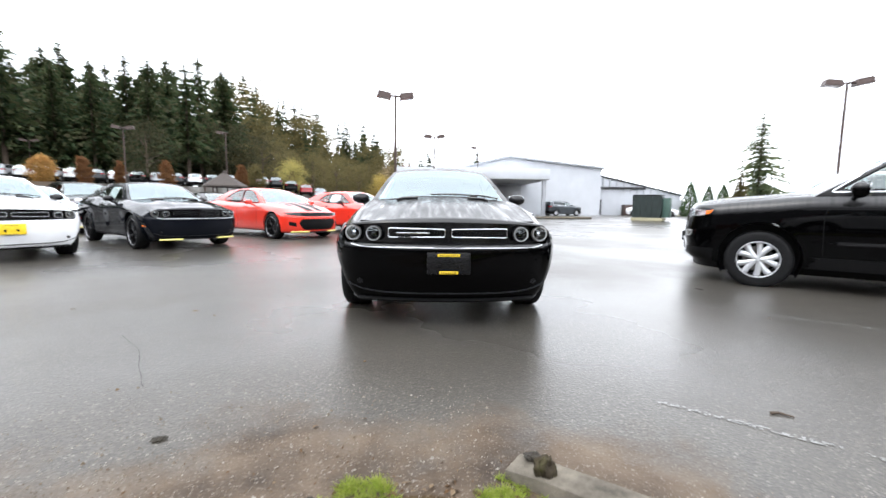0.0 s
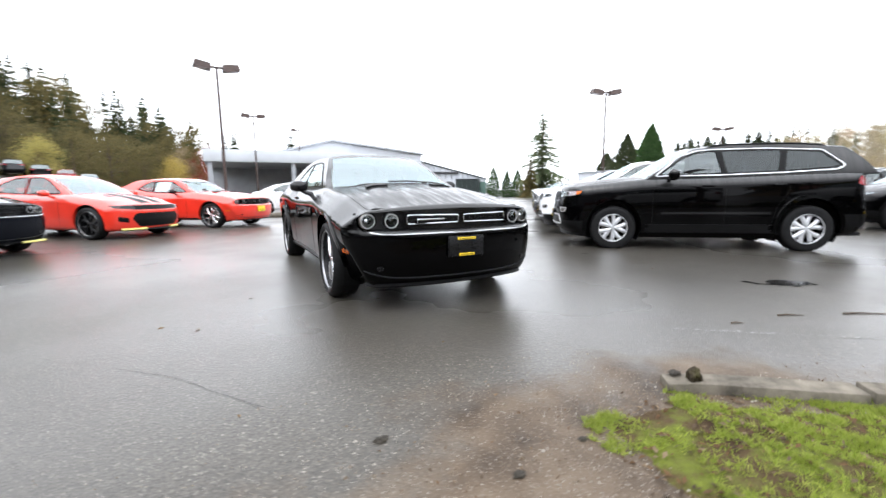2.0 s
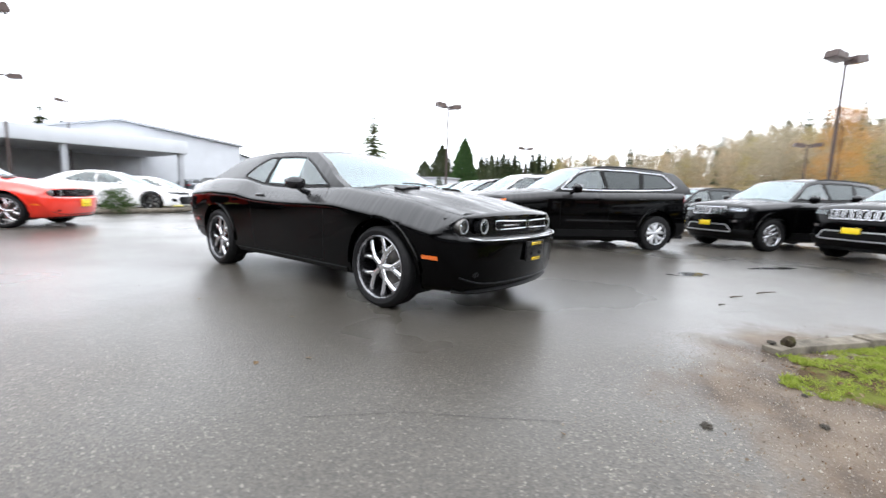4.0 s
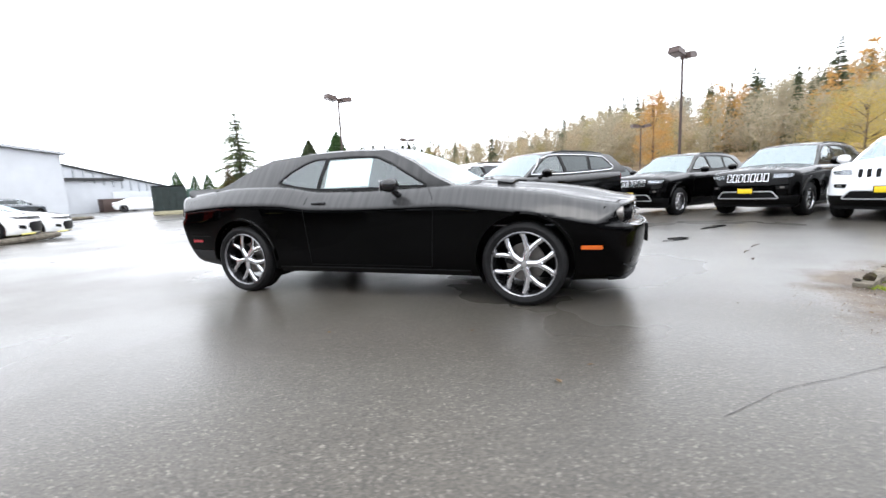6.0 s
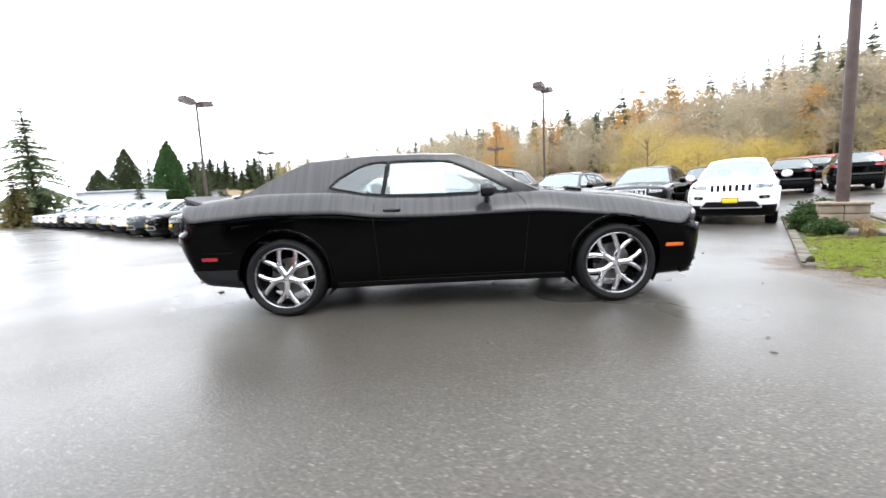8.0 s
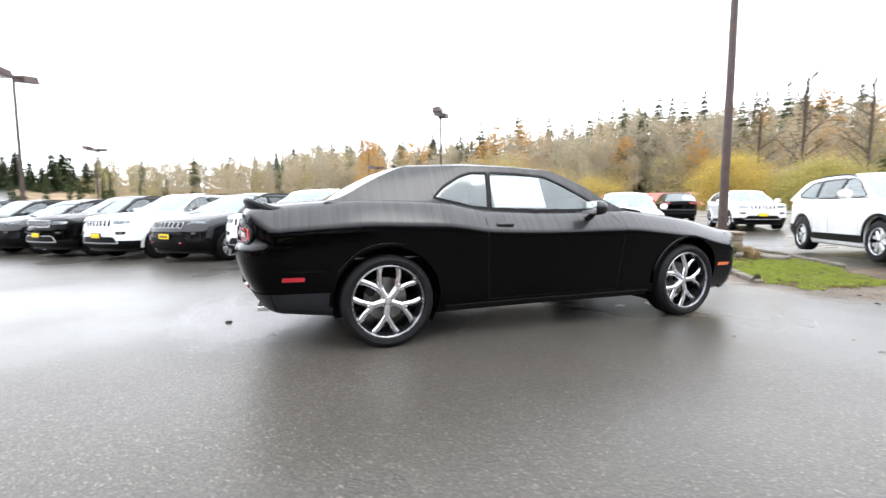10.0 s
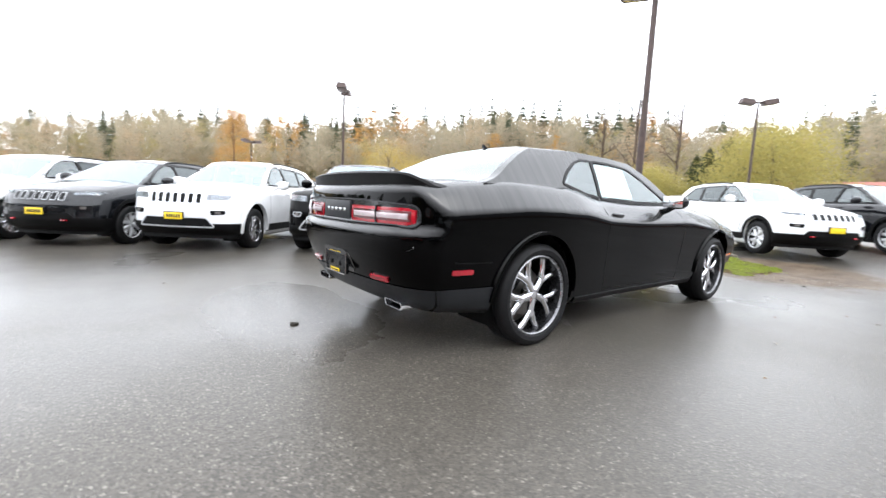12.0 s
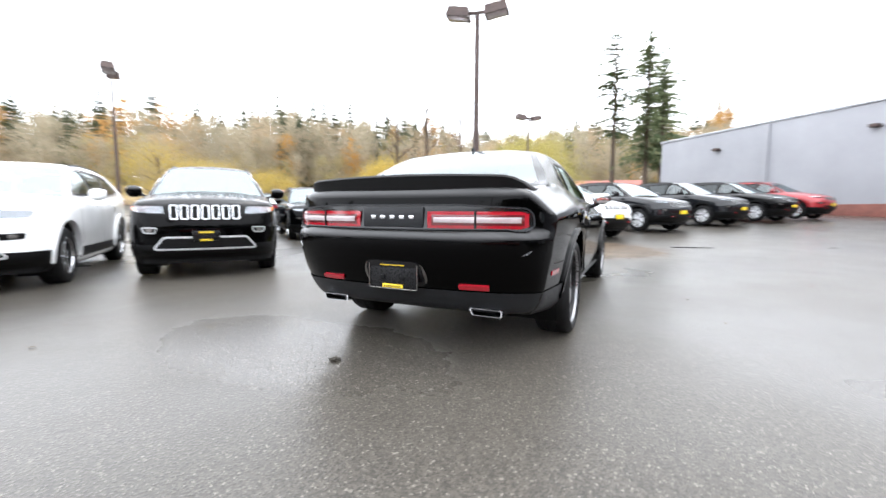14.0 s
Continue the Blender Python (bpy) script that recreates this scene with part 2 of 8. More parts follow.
def block(pos, S, U, V, faces="top side bottom front rear"):
    """Half a shell from a map of the unit block; the faces carry a number for their side."""
    bm = bmesh.new()
    tag = bm.faces.layers.int.new("side")
    cache = {}

    def vert(s, u, v):
        key = (round(s, 5), round(u, 5), round(v, 5))
        if key not in cache:
            cache[key] = bm.verts.new(pos(s, u, v))
        return cache[key]

    def sheet(a, b, at, number):
        for i in range(len(a) - 1):
            for j in range(len(b) - 1):
                quad = [vert(*at(a[i], b[j])), vert(*at(a[i + 1], b[j])), vert(*at(a[i + 1], b[j + 1])), vert(*at(a[i], b[j + 1]))]
                if len(set(quad)) == 4:
                    bm.faces.new(quad)[tag] = number
    if "top" in faces:
        sheet(S, U, lambda s, u: (s, u, 1.0), 1)
    if "side" in faces:
        sheet(S, V, lambda s, v: (s, 1.0, v), 2)
    if "bottom" in faces:
        sheet(S, U, lambda s, u: (s, u, 0.0), 3)
    if "front" in faces:
        sheet(U, V, lambda u, v: (0.0, u, v), 4)
    if "rear" in faces:
        sheet(U, V, lambda u, v: (1.0, u, v), 5)
    return bm, tag


def inside(poly, a, b):
    hit = False
    for (x1, y1), (x2, y2) in zip(poly, poly[1:] + poly[:1]):
        if (y1 > b) != (y2 > b) and a < (x2 - x1) * (b - y1) / (y2 - y1) + x1:
            hit = not hit
    return hit


def cut(bm, tag, number, axis, poly, depth=None):
    """Cuts an outline out of one side of a shell; returns the piece as a bmesh. depth: how far the rim turns in."""
    i, j = {"x": (1, 2), "y": (0, 2)}[axis]
    lo = [min(p[k] for p in poly) - 0.01 for k in (0, 1)]
    hi = [max(p[k] for p in poly) + 0.01 for k in (0, 1)]

    def near(f):
        if f[tag] != number:
            return False
        a, b = [v.co[i] for v in f.verts], [v.co[j] for v in f.verts]
        return max(a) > lo[0] and min(a) < hi[0] and max(b) > lo[1] and min(b) < hi[1]
    for (a1, b1), (a2, b2) in zip(poly, poly[1:] + poly[:1]):
        fs = [f for f in bm.faces if near(f)]
        geom = list({e for f in fs for e in f.edges}) + list({v for f in fs for v in f.verts}) + fs
        co, no = Vector((0, 0, 0)), Vector((0, 0, 0))
        co[i], co[j] = a1, b1
        no[i], no[j] = b2 - b1, a1 - a2
        if no.length > 1e-6:
            bmesh.ops.bisect_plane(bm, geom=geom, plane_co=co, plane_no=no.normalized(), dist=0.0004)
    gone = []
    for f in bm.faces:
        if near(f):
            c = f.calc_center_median()
            if inside(poly, c[i], c[j]):
                gone.append(f)
    piece = bmesh.new()
    made = {}
    for f in gone:
        vs = []
        for v in f.verts:
            if v not in made:
                made[v] = piece.verts.new(v.co)
            vs.append(made[v])
        piece.faces.new(vs)
    rim = {e for f in gone for e in f.edges}
    bmesh.ops.delete(bm, geom=gone, context="FACES")
    if depth is not None:
        rim = [e for e in rim if e.is_valid and len(e.link_faces) == 1 and not all(abs(v.co.x) < 1e-5 for v in e.verts)]
        r = bmesh.ops.extrude_edge_only(bm, edges=rim)
        vs = [g for g in r["geom"] if isinstance(g, bmesh.types.BMVert)]
        for v in vs:
            v.co += Vector(depth)
    return piece


def mirror(bm):
    """Adds the other half across x = 0."""
    r = bmesh.ops.duplicate(bm, geom=bm.verts[:] + bm.edges[:] + bm.faces[:])
    vs = [g for g in r["geom"] if isinstance(g, bmesh.types.BMVert)]
    for v in vs:
        v.co.x = -v.co.x
    bmesh.ops.reverse_faces(bm, faces=[g for g in r["geom"] if isinstance(g, bmesh.types.BMFace)])
    bmesh.ops.remove_doubles(bm, verts=[v for v in bm.verts if abs(v.co.x) < 1e-4], dist=2e-4)
    return bm


def flipped(bm):
    c = bm.copy()
    for v in c.verts:
        v.co.x = -v.co.x
    bmesh.ops.reverse_faces(c, faces=c.faces[:])
    return c


def rounded(pts, r=0.03, n=4):
    """An outline with its corners rounded."""
    out = []
    for k, p in enumerate(pts):
        a, b, c = Vector(pts[k - 1]), Vector(p), Vector(pts[(k + 1) % len(pts)])
        d = min(r, (a - b).length * 0.45, (c - b).length * 0.45)
        s, e = b + (a - b).normalized() * d, b + (c - b).normalized() * d
        for i in range(n + 1):
            t = i / n
            q = (1 - t) ** 2 * s + 2 * t * (1 - t) * b + t * t * e
            out.append((q.x, q.y))
    return out


def ellipse(cx, cy, rx, ry, n=24):
    return [(cx + rx * math.cos(2 * math.pi * i / n), cy + ry * math.sin(2 * math.pi * i / n)) for i in range(n)]


class Skin:
    """Finds places on a car's outer skin."""

    def __init__(self, bms):
        self.trees = [BVHTree.FromBMesh(b) for b in bms]

    def at(self, origin, way):
        best = None
        for t in self.trees:
            loc, no, _, d = t.ray_cast(Vector(origin), Vector(way).normalized())
            if loc is not None and (best is None or d < best[2]):
                best = (loc, no, d)
        return best

    def side(self, y, z, sign):
        h = self.at((sign * 3, y, z), (-sign, 0, 0))
        return h and (h[0], Vector((sign, 0, 0)) if h[1].dot(Vector((sign, 0, 0))) < 0.05 else h[1])

    def front(self, x, z):
        h = self.at((x, -6, z), (0, 1, 0))
        return h and (h[0], h[1] if h[1].y < 0 else -h[1])

    def rear(self, x, z):
        h = self.at((x, 6, z), (0, -1, 0))
        return h and (h[0], h[1] if h[1].y > 0 else -h[1])

    def top(self, x, y):
        h = self.at((x, y, 5), (0, 0, -1))
        return h and (h[0], h[1] if h[1].z > 0 else -h[1])


def ribbon(bm, hits, width, proud, closed=False, thick=0.0):
    """A strip along places on the skin."""
    hits = [h for h in hits if h]
    n = len(hits)
    rows = []
    for k, (p, no) in enumerate(hits):
        a = hits[(k - 1) % n if closed else max(k - 1, 0)][0]
        b = hits[(k + 1) % n if closed else min(k + 1, n - 1)][0]
        d = (b - a).normalized()
        side = no.cross(d).normalized() * width / 2
        o = p + no * proud
        rows.append([bm.verts.new(o - side - no * (proud + 0.004)), bm.verts.new(o - side), bm.verts.new(o + side), bm.verts.new(o + side - no * (proud + 0.004))])
    for k in range(n if closed else n - 1):
        a, b = rows[k], rows[(k + 1) % n]
        for q in range(3):
            bm.faces.new((a[q], a[q + 1], b[q + 1], b[q]))
    return bm


def along(pts, step=0.04, closed=False):
    """Points set evenly along a line."""
    out = []
    pairs = list(zip(pts, pts[1:])) + ([(pts[-1], pts[0])] if closed else [])
    for a, b in pairs:
        n = max(1, int(math.dist(a, b) / step))
        out += [tuple(p + (q - p) * i / n for p, q in zip(a, b)) for i in range(n)]
    return out if closed else out + [tuple(pts[-1])]


def patch(bm, find, outline, proud, back=0.01, step=0.03):
    """A thin plate in the shape of an outline that follows the skin, in rings round its middle."""
    line = along(outline, step, True)
    ca, cb = sum(p[0] for p in outline) / len(outline), sum(p[1] for p in outline) / len(outline)
    mid = find(ca, cb)
    reach = max(math.dist(p, (ca, cb)) for p in outline)
    count = max(2, min(9, int(reach / 0.05)))
    rings, rim = [], None
    for k in range(count):
        t = 1 - k / count
        hits = [find(ca + (a - ca) * t, cb + (b - cb) * t) for a, b in line]
        if not all(hits):
            hits = [h or mid for h in hits]
        if not mid:
            return
        if k == 0:
            rim = [bm.verts.new(p - n * back) for p, n in hits]
        rings.append([bm.verts.new(p + n * proud) for p, n in hits])
    c = bm.verts.new(mid[0] + mid[1] * proud)
    size = len(line)
    for k in range(size):
        j = (k + 1) % size
        bm.faces.new((rim[k], rim[j], rings[0][j], rings[0][k]))
        for a, b in zip(rings, rings[1:]):
            bm.faces.new((a[k], a[j], b[j], b[k]))
        bm.faces.new((rings[-1][k], rings[-1][j], c))


def ground_z(x, y):
    """The lot rises a little towards the grey building, and the woods stand on a hill."""
    early = min(1.0, max(0.0, (4.0 - x) / 3.0))
    z = (1 - early) * 0.055 * min(22.0, max(0.0, -y - 11.0)) + early * 0.044 * min(27.5, max(0.0, -y - 5.5))
    # and dips along the wagon row, fitted to the wagons' height in the camera's view
    s = 0.64 * x + 0.77 * y
    if -0.8 < s < 32 and x > 2.6:
        z -= 0.011 * (min(s, 19) + 0.8) * min(1.0, (32 - s) / 12) * min(1.0, (x - 2.6) / 1.6) * (min(1.0, max(0.0, (26 - x) / 8)))
    d = math.hypot(x, y)
    if d > 38 and y > 0 and x < 0:
        # the bank with the upper lot
        w = min(1.0, max(0.0, (-math.degrees(math.atan2(x, y)) - 9.0) / 12.0))
        t = min(1.0, (d - 38) / 24)
        z += 3.2 * w * t * t * (3 - 2 * t)
    if d > 60:
        a = math.degrees(math.atan2(x, y))
        rise = 0.09 if 50 < a < 190 or a < -170 else 0.03 if a < -5 else 0.0
        z += rise * min(d - 60, 120)
    return z


# ---- ground ----
asphalt, n, l, b = material("wet_asphalt")
co = n.new("ShaderNodeTexCoord").outputs["Object"]
wide, _ = noise_ramp(n, l, 0.22, [(0.38, 0.0), (0.62, 1.0)], 5.0, co, 0.5, True)
stain, _ = noise_ramp(n, l, 1.1, [(0.40, 0.0), (0.66, 1.0)], 6.0, co, 0.5, True)
chips = n.new("ShaderNodeTexVoronoi")
chips.inputs["Scale"].default_value = 62.0
l.new(co, chips.inputs["Vector"])
chip = n.new("ShaderNodeValToRGB")
chip.color_ramp.elements[0].position, chip.color_ramp.elements[0].color = 0.0, (1, 1, 1, 1)
chip.color_ramp.elements[1].position, chip.color_ramp.elements[1].color = 0.55, (0, 0, 0, 1)
l.new(chips.outputs["Distance"], chip.inputs[0])
pale, pf = noise_ramp(n, l, 55.0, [(0.60, 0.0), (0.66, 1.0)], 3.0, co)
base = mixed(n, l, wide, (0.070, 0.065, 0.056), (0.049, 0.046, 0.040))
base = mixed(n, l, stain, base, (0.051, 0.047, 0.040))
speck = n.new("ShaderNodeMath")
speck.operation = "MULTIPLY"
l.new(pale, speck.inputs[0])
l.new(chip.outputs[0], speck.inputs[1])
# single stones of the aggregate, each with its own tone
stones = n.new("ShaderNodeTexVoronoi")
stones.inputs["Scale"].default_value = 110.0
l.new(co, stones.inputs["Vector"])
tone = n.new("ShaderNodeSeparateColor")
l.new(stones.outputs["Color"], tone.inputs[0])
tones = n.new("ShaderNodeValToRGB")
for k_ in range(3):
    tones.color_ramp.elements.new(0.5)
for e_, (p_, c_) in zip(tones.color_ramp.elements, ((0.0, (0.022, 0.019, 0.016)), (0.45, (0.060, 0.053, 0.044)), (0.76, (0.086, 0.076, 0.062)), (0.95, (0.115, 0.102, 0.084)), (1.0, (0.28, 0.255, 0.22)))):
    e_.position, e_.color = p_, (*c_, 1)
l.new(tone.outputs[0], tones.inputs[0])
cover = n.new("ShaderNodeMapRange")
cover.inputs["To Min"].default_value, cover.inputs["To Max"].default_value = 0.62, 0.36
l.new(wide, cover.inputs["Value"])
base = mixed(n, l, cover.outputs[0], base, tones.outputs[0])
base = mixed(n, l, speck.outputs[0], base, (0.22, 0.205, 0.175))
# the gravelly dirt that has washed out over the asphalt from the island's end
place = n.new("ShaderNodeMapping")
place.inputs["Location"].default_value = (0.35, 5.45, 0)
l.new(co, place.inputs[0])
far = n.new("ShaderNodeVectorMath")
far.operation = "LENGTH"
l.new(place.outputs[0], far.inputs[0])
_, ef = noise_ramp(n, l, 1.6, [(0, 0.0), (1, 1.0)], 8.0, co, 0.65)
edge = n.new("ShaderNodeMath")
edge.operation, edge.inputs[1].default_value = "MULTIPLY_ADD", 1.5
l.new(ef, edge.inputs[0])
l.new(far.outputs["Value"], edge.inputs[2])
wash = n.new("ShaderNodeMapRange")
wash.inputs["From Min"].default_value, wash.inputs["From Max"].default_value = 2.62, 2.22
l.new(edge.outputs[0], wash.inputs["Value"])
dirt_c, _ = noise_ramp(n, l, 3.0, [(0.32, (0.034, 0.023, 0.015)), (0.5, (0.080, 0.057, 0.038)), (0.7, (0.13, 0.098, 0.068))], 8.0, co)
grit, _ = noise_ramp(n, l, 75.0, [(0.58, 0.0), (0.70, 1.0)], 3.0, co)
dirt_c = mixed(n, l, grit, dirt_c, (0.19, 0.165, 0.135))
base = mixed(n, l, wash.outputs[0], base, dirt_c)
l.new(base, b.inputs["Base Color"])
gloss = mixed(n, l, wide, (0.46, 0.46, 0.46), (0.34, 0.34, 0.34))
gloss = mixed(n, l, stain, gloss, (0.37, 0.37, 0.37))
# the water film looks smoother the flatter one looks along it
slant = n.new("ShaderNodeLayerWeight")
slant.inputs["Blend"].default_value = 0.5
film = n.new("ShaderNodeMapRange")
film.inputs["From Min"].default_value, film.inputs["From Max"].default_value = 0.45, 0.88
film.inputs["To Min"].default_value, film.inputs["To Max"].default_value = 1.1, 0.85
l.new(slant.outputs["Facing"], film.inputs["Value"])
scaled = n.new("ShaderNodeMix")
scaled.data_type, scaled.blend_type = "RGBA", "MULTIPLY"
scaled.inputs[0].default_value = 1.0
l.new(gloss, scaled.inputs[6])
l.new(film.outputs[0], scaled.inputs[7])
gloss = scaled.outputs[2]
gloss = mixed(n, l, wash.outputs[0], gloss, (0.52, 0.52, 0.52))
l.new(gloss, b.inputs["Roughness"])
l.new(mixed(n, l, wash.outputs[0], (0.04, 0.04, 0.04), (0.15, 0.15, 0.15)), b.inputs["Specular IOR Level"])
water_film = mixed(n, l, wide, (0.72, 0.72, 0.72), (1.0, 1.0, 1.0))
l.new(mixed(n, l, wash.outputs[0], water_film, (0.0, 0.0, 0.0)), b.inputs["Coat Weight"])
b.inputs["Coat IOR"].default_value = 1.33
# a shallow hollow behind the coupe's tail holds smoother water
hollow = n.new("ShaderNodeMapping")
hollow.inputs["Scale"].default_value = (0.85, 1.7, 1.0)
hollow.inputs["Location"].default_value = (-0.60, -4.42, 0)
l.new(co, hollow.inputs[0])
reach = n.new("ShaderNodeVectorMath")
reach.operation = "LENGTH"
l.new(hollow.outputs[0], reach.inputs[0])
shore = n.new("ShaderNodeMath")
shore.operation, shore.inputs[1].default_value = "MULTIPLY_ADD", 0.9
l.new(ef, shore.inputs[0])
l.new(reach.outputs["Value"], shore.inputs[2])
pool = n.new("ShaderNodeMapRange")
pool.inputs["From Min"].default_value, pool.inputs["From Max"].default_value = 1.6, 1.2
l.new(shore.outputs[0], pool.inputs["Value"])
film_rough = mixed(n, l, wide, (0.40, 0.40, 0.40), (0.27, 0.27, 0.27))
l.new(mixed(n, l, pool.outputs[0], film_rough, (0.11, 0.11, 0.11)), b.inputs["Coat Roughness"])
add = n.new("ShaderNodeMath")
add.operation = "ADD"
l.new(chip.outputs[0], add.inputs[0])
l.new(pf, add.inputs[1])
l.new(bump(n, l, b, add.outputs[0], 0.17, 0.007).outputs[0], b.inputs["Coat Normal"])

edges = sorted({round(math.copysign(abs(k / 40) ** 2.2 * 900, k), 3) for k in range(-40, 41)} | {float(k) for k in range(-24, 25)})
bm = bmesh.new()
grid = [[bm.verts.new((x, y, ground_z(x, y))) for y in edges] for x in edges]
for i in range(len(edges) - 1):
    for j in range(len(edges) - 1):
        bm.faces.new((grid[i][j], grid[i + 1][j], grid[i + 1][j + 1], grid[i][j + 1]))
whole("ground", bm, asphalt, "wet grey asphalt of a car lot with darker patches", "asphalt", kind="structure")


def rim_distance(outline, x, y):
    best = 9.0
    for (x1, y1), (x2, y2) in zip(outline, outline[1:] + outline[:1]):
        dx, dy = x2 - x1, y2 - y1
        t = max(0.0, min(1.0, ((x - x1) * dx + (y - y1) * dy) / (dx * dx + dy * dy)))
        best = min(best, math.hypot(x - x1 - t * dx, y - y1 - t * dy))
    return best


def sheet(name, outline, z, mat, label, category, kind="structure", cell=0.12, relief=0.0, seed=0, wobble=0.0, feather=0.0):
    """A thin uneven sheet in the shape of an outline."""
    r = random.Random(seed)
    bm = bmesh.new()
    xs, ys = [p[0] for p in outline], [p[1] for p in outline]
    nx, ny = int((max(xs) - min(xs)) / cell) + 1, int((max(ys) - min(ys)) / cell) + 1
    vs = {}

    def vert(i, j):
        if (i, j) not in vs:
            x, y = min(xs) + i * cell, min(ys) + j * cell
            h = noise.noise(Vector((x * 2.1, y * 2.1, seed))) * 0.6 + noise.noise(Vector((x * 7, y * 7, seed))) * 0.4
            vs[i, j] = bm.verts.new((x + r.uniform(-0.3, 0.3) * cell, y + r.uniform(-0.3, 0.3) * cell, ground_z(x, y) + (z + relief * h if not feather else -0.02 + (z + relief * h + 0.02) * min(1.0, rim_distance(outline, x, y) / feather))))
        return vs[i, j]
    for i in range(nx):
        for j in range(ny):
            x, y = min(xs) + (i + 0.5) * cell, min(ys) + (j + 0.5) * cell
            w = wobble * (noise.noise(Vector((x * 3, y * 3, seed + 5))) + 0.6 * noise.noise(Vector((x * 9, y * 9, seed + 9))))
            if inside(outline, x + w, y + w):
                bm.faces.new((vert(i, j), vert(i + 1, j), vert(i + 1, j + 1), vert(i, j + 1)))
    return whole(name, bm, mat, label, category, kind=kind, angle=180)


soil = plain("dark_soil", (0.06, 0.042, 0.03), 0.8, 0, 0.4, 8, 0, 0.6)
moss, n, l, b = material("mossy_turf")
co = n.new("ShaderNodeTexCoord").outputs["Object"]
c1, f1 = noise_ramp(n, l, 3.2, [(0.36, (0.045, 0.028, 0.017)), (0.47, (0.075, 0.052, 0.026)), (0.56, (0.10, 0.115, 0.022)), (0.72, (0.17, 0.20, 0.03))], 8.0, co, 0.65)
c2, f2 = noise_ramp(n, l, 60.0, [(0.3, 0.0), (0.7, 1.0)], 4.0, co)
l.new(c1, b.inputs["Base Color"])
b.inputs["Roughness"].default_value = 0.95
b.inputs["Specular IOR Level"].default_value = 0.1
bump(n, l, b, f2, 1.0, 0.02)
concrete = plain("weathered_kerb_concrete", (0.125, 0.11, 0.088), 0.85, 0, 0.6, 9, 0, 1.0, 0.15)
line_paint = plain("worn_white_line", (0.21, 0.21, 0.20), 0.4, 0, 0.35, 30)

ISLAND = [(0.15, -4.19), (7.08, -9.6), (6.3, -11.2), (-0.3, -6.15), (-0.72, -5.75), (-0.72, -4.85), (-0.58, -4.5), (-0.52, -4.14), (-0.1, -4.16)]
sheet("grass_bed", ISLAND, 0.03, moss, "mossy turf bed of the kerbed island", "turf", cell=0.07, relief=0.03, seed=8, wobble=0.12, feather=0.35)

# kerbs in lengths, each its own stone
kerb = thing("kerb", "weathered concrete kerb edging the grass island, broken at its end", "kerb", kind="structure")


def kerb_run(a, b, length, start=0.0, seed=1):
    r = random.Random(seed)
    a, b = Vector((*a, 0)), Vector((*b, 0))
    d = (b - a).normalized()
    t, total = start, (b - a).length
    while t < total - 0.1:
        e = min(total, t + length)
        p, q = a + d * (t + 0.008), a + d * (e - 0.008)
        mid = (p + q) / 2
        bm = bmesh.new()
        box(bm, (-(q - p).length / 2, -0.065, -0.08), ((q - p).length / 2, 0.065, 0.058), 0.009, None, 2)
        bmesh.ops.subdivide_edges(bm, edges=[e_ for e_ in bm.edges if e_.calc_length() > 0.3], cuts=6, use_grid_fill=True)
        for v in bm.verts:
            h = noise.noise(v.co * 5 + Vector((t, seed, 0)))
            v.co += Vector((0, 0.004 * h, 0.004 * noise.noise(v.co * 9 + Vector((seed, t, 3)))))
            if v.co.z > 0 and t == start:
                # the broken end slopes away
                v.co.z -= 0.014 * max(0.0, 1 - (v.co.x + (q - p).length / 2) / 0.16) ** 2
        o = part("kerb_stone", bm, concrete, kerb)
        o.location = (mid.x, mid.y, ground_z(mid.x, mid.y) + r.uniform(-0.008, 0.008))
        o.rotation_euler = (0, 0, math.atan2(d.y, d.x) + r.uniform(-0.01, 0.01))
        t = e


kerb_run((0.14, -4.15), (7.1, -9.6), 0.86, 0.0, 1)
kerb_run((0.5, -6.76), (6.3, -11.2), 0.9, 0.0, 2)
kerb_run((7.1, -9.6), (6.4, -11.1), 0.9, 0.0, 3)


def stripe(a, b, width, seed, z=0.004):
    """A worn painted line with gaps and ragged sides."""
    r = random.Random(seed)
    a, b = Vector(a), Vector(b)
    d = (b - a).normalized()
    s = Vector((-d.y, d.x))
    bm = bmesh.new()
    t, total = 0.0, (b - a).length
    while t < total:
        e = t + 0.013
        worn = 0.62 + 0.5 * noise.noise(Vector((t * 1.7, seed, 0))) + 0.35 * noise.noise(Vector((t * 9, seed, 3)))
        for q_ in (-1, 0, 1):
            if r.random() < worn * 0.55:
                w0 = width * (q_ / 3 + r.uniform(0.05, 0.19))
                w1 = -width * (q_ / 3 - r.uniform(0.05, 0.19))
                pts = [a + d * t + s * w0, a + d * e + s * w0, a + d * e - s * w1, a + d * t - s * w1]
                bm.faces.new([bm.verts.new((p.x, p.y, ground_z(p.x, p.y) + z)) for p in pts])
        t = e
    whole("parking_line", bm, line_paint, "worn white parking line painted on asphalt", "line", "parking lines", "structure")


stripe((0.99, -3.64), (4.6, -6.5), 0.036, 1)
stripe((2.45, -1.52), (6.4, -4.7), 0.06, 2)
stripe((0.5, -0.2), (-0.75, 0.85), 0.05, 3)
stripe((-6.9, 0.2), (-9.9, 2.6), 0.07, 4)
stripe((-4.6, 5.0), (-8.2, 7.9), 0.07, 5)
tar = plain("dark_tar", (0.022, 0.021, 0.02), 0.6, 0, 0.3, 6, 0, 0, 0.2)
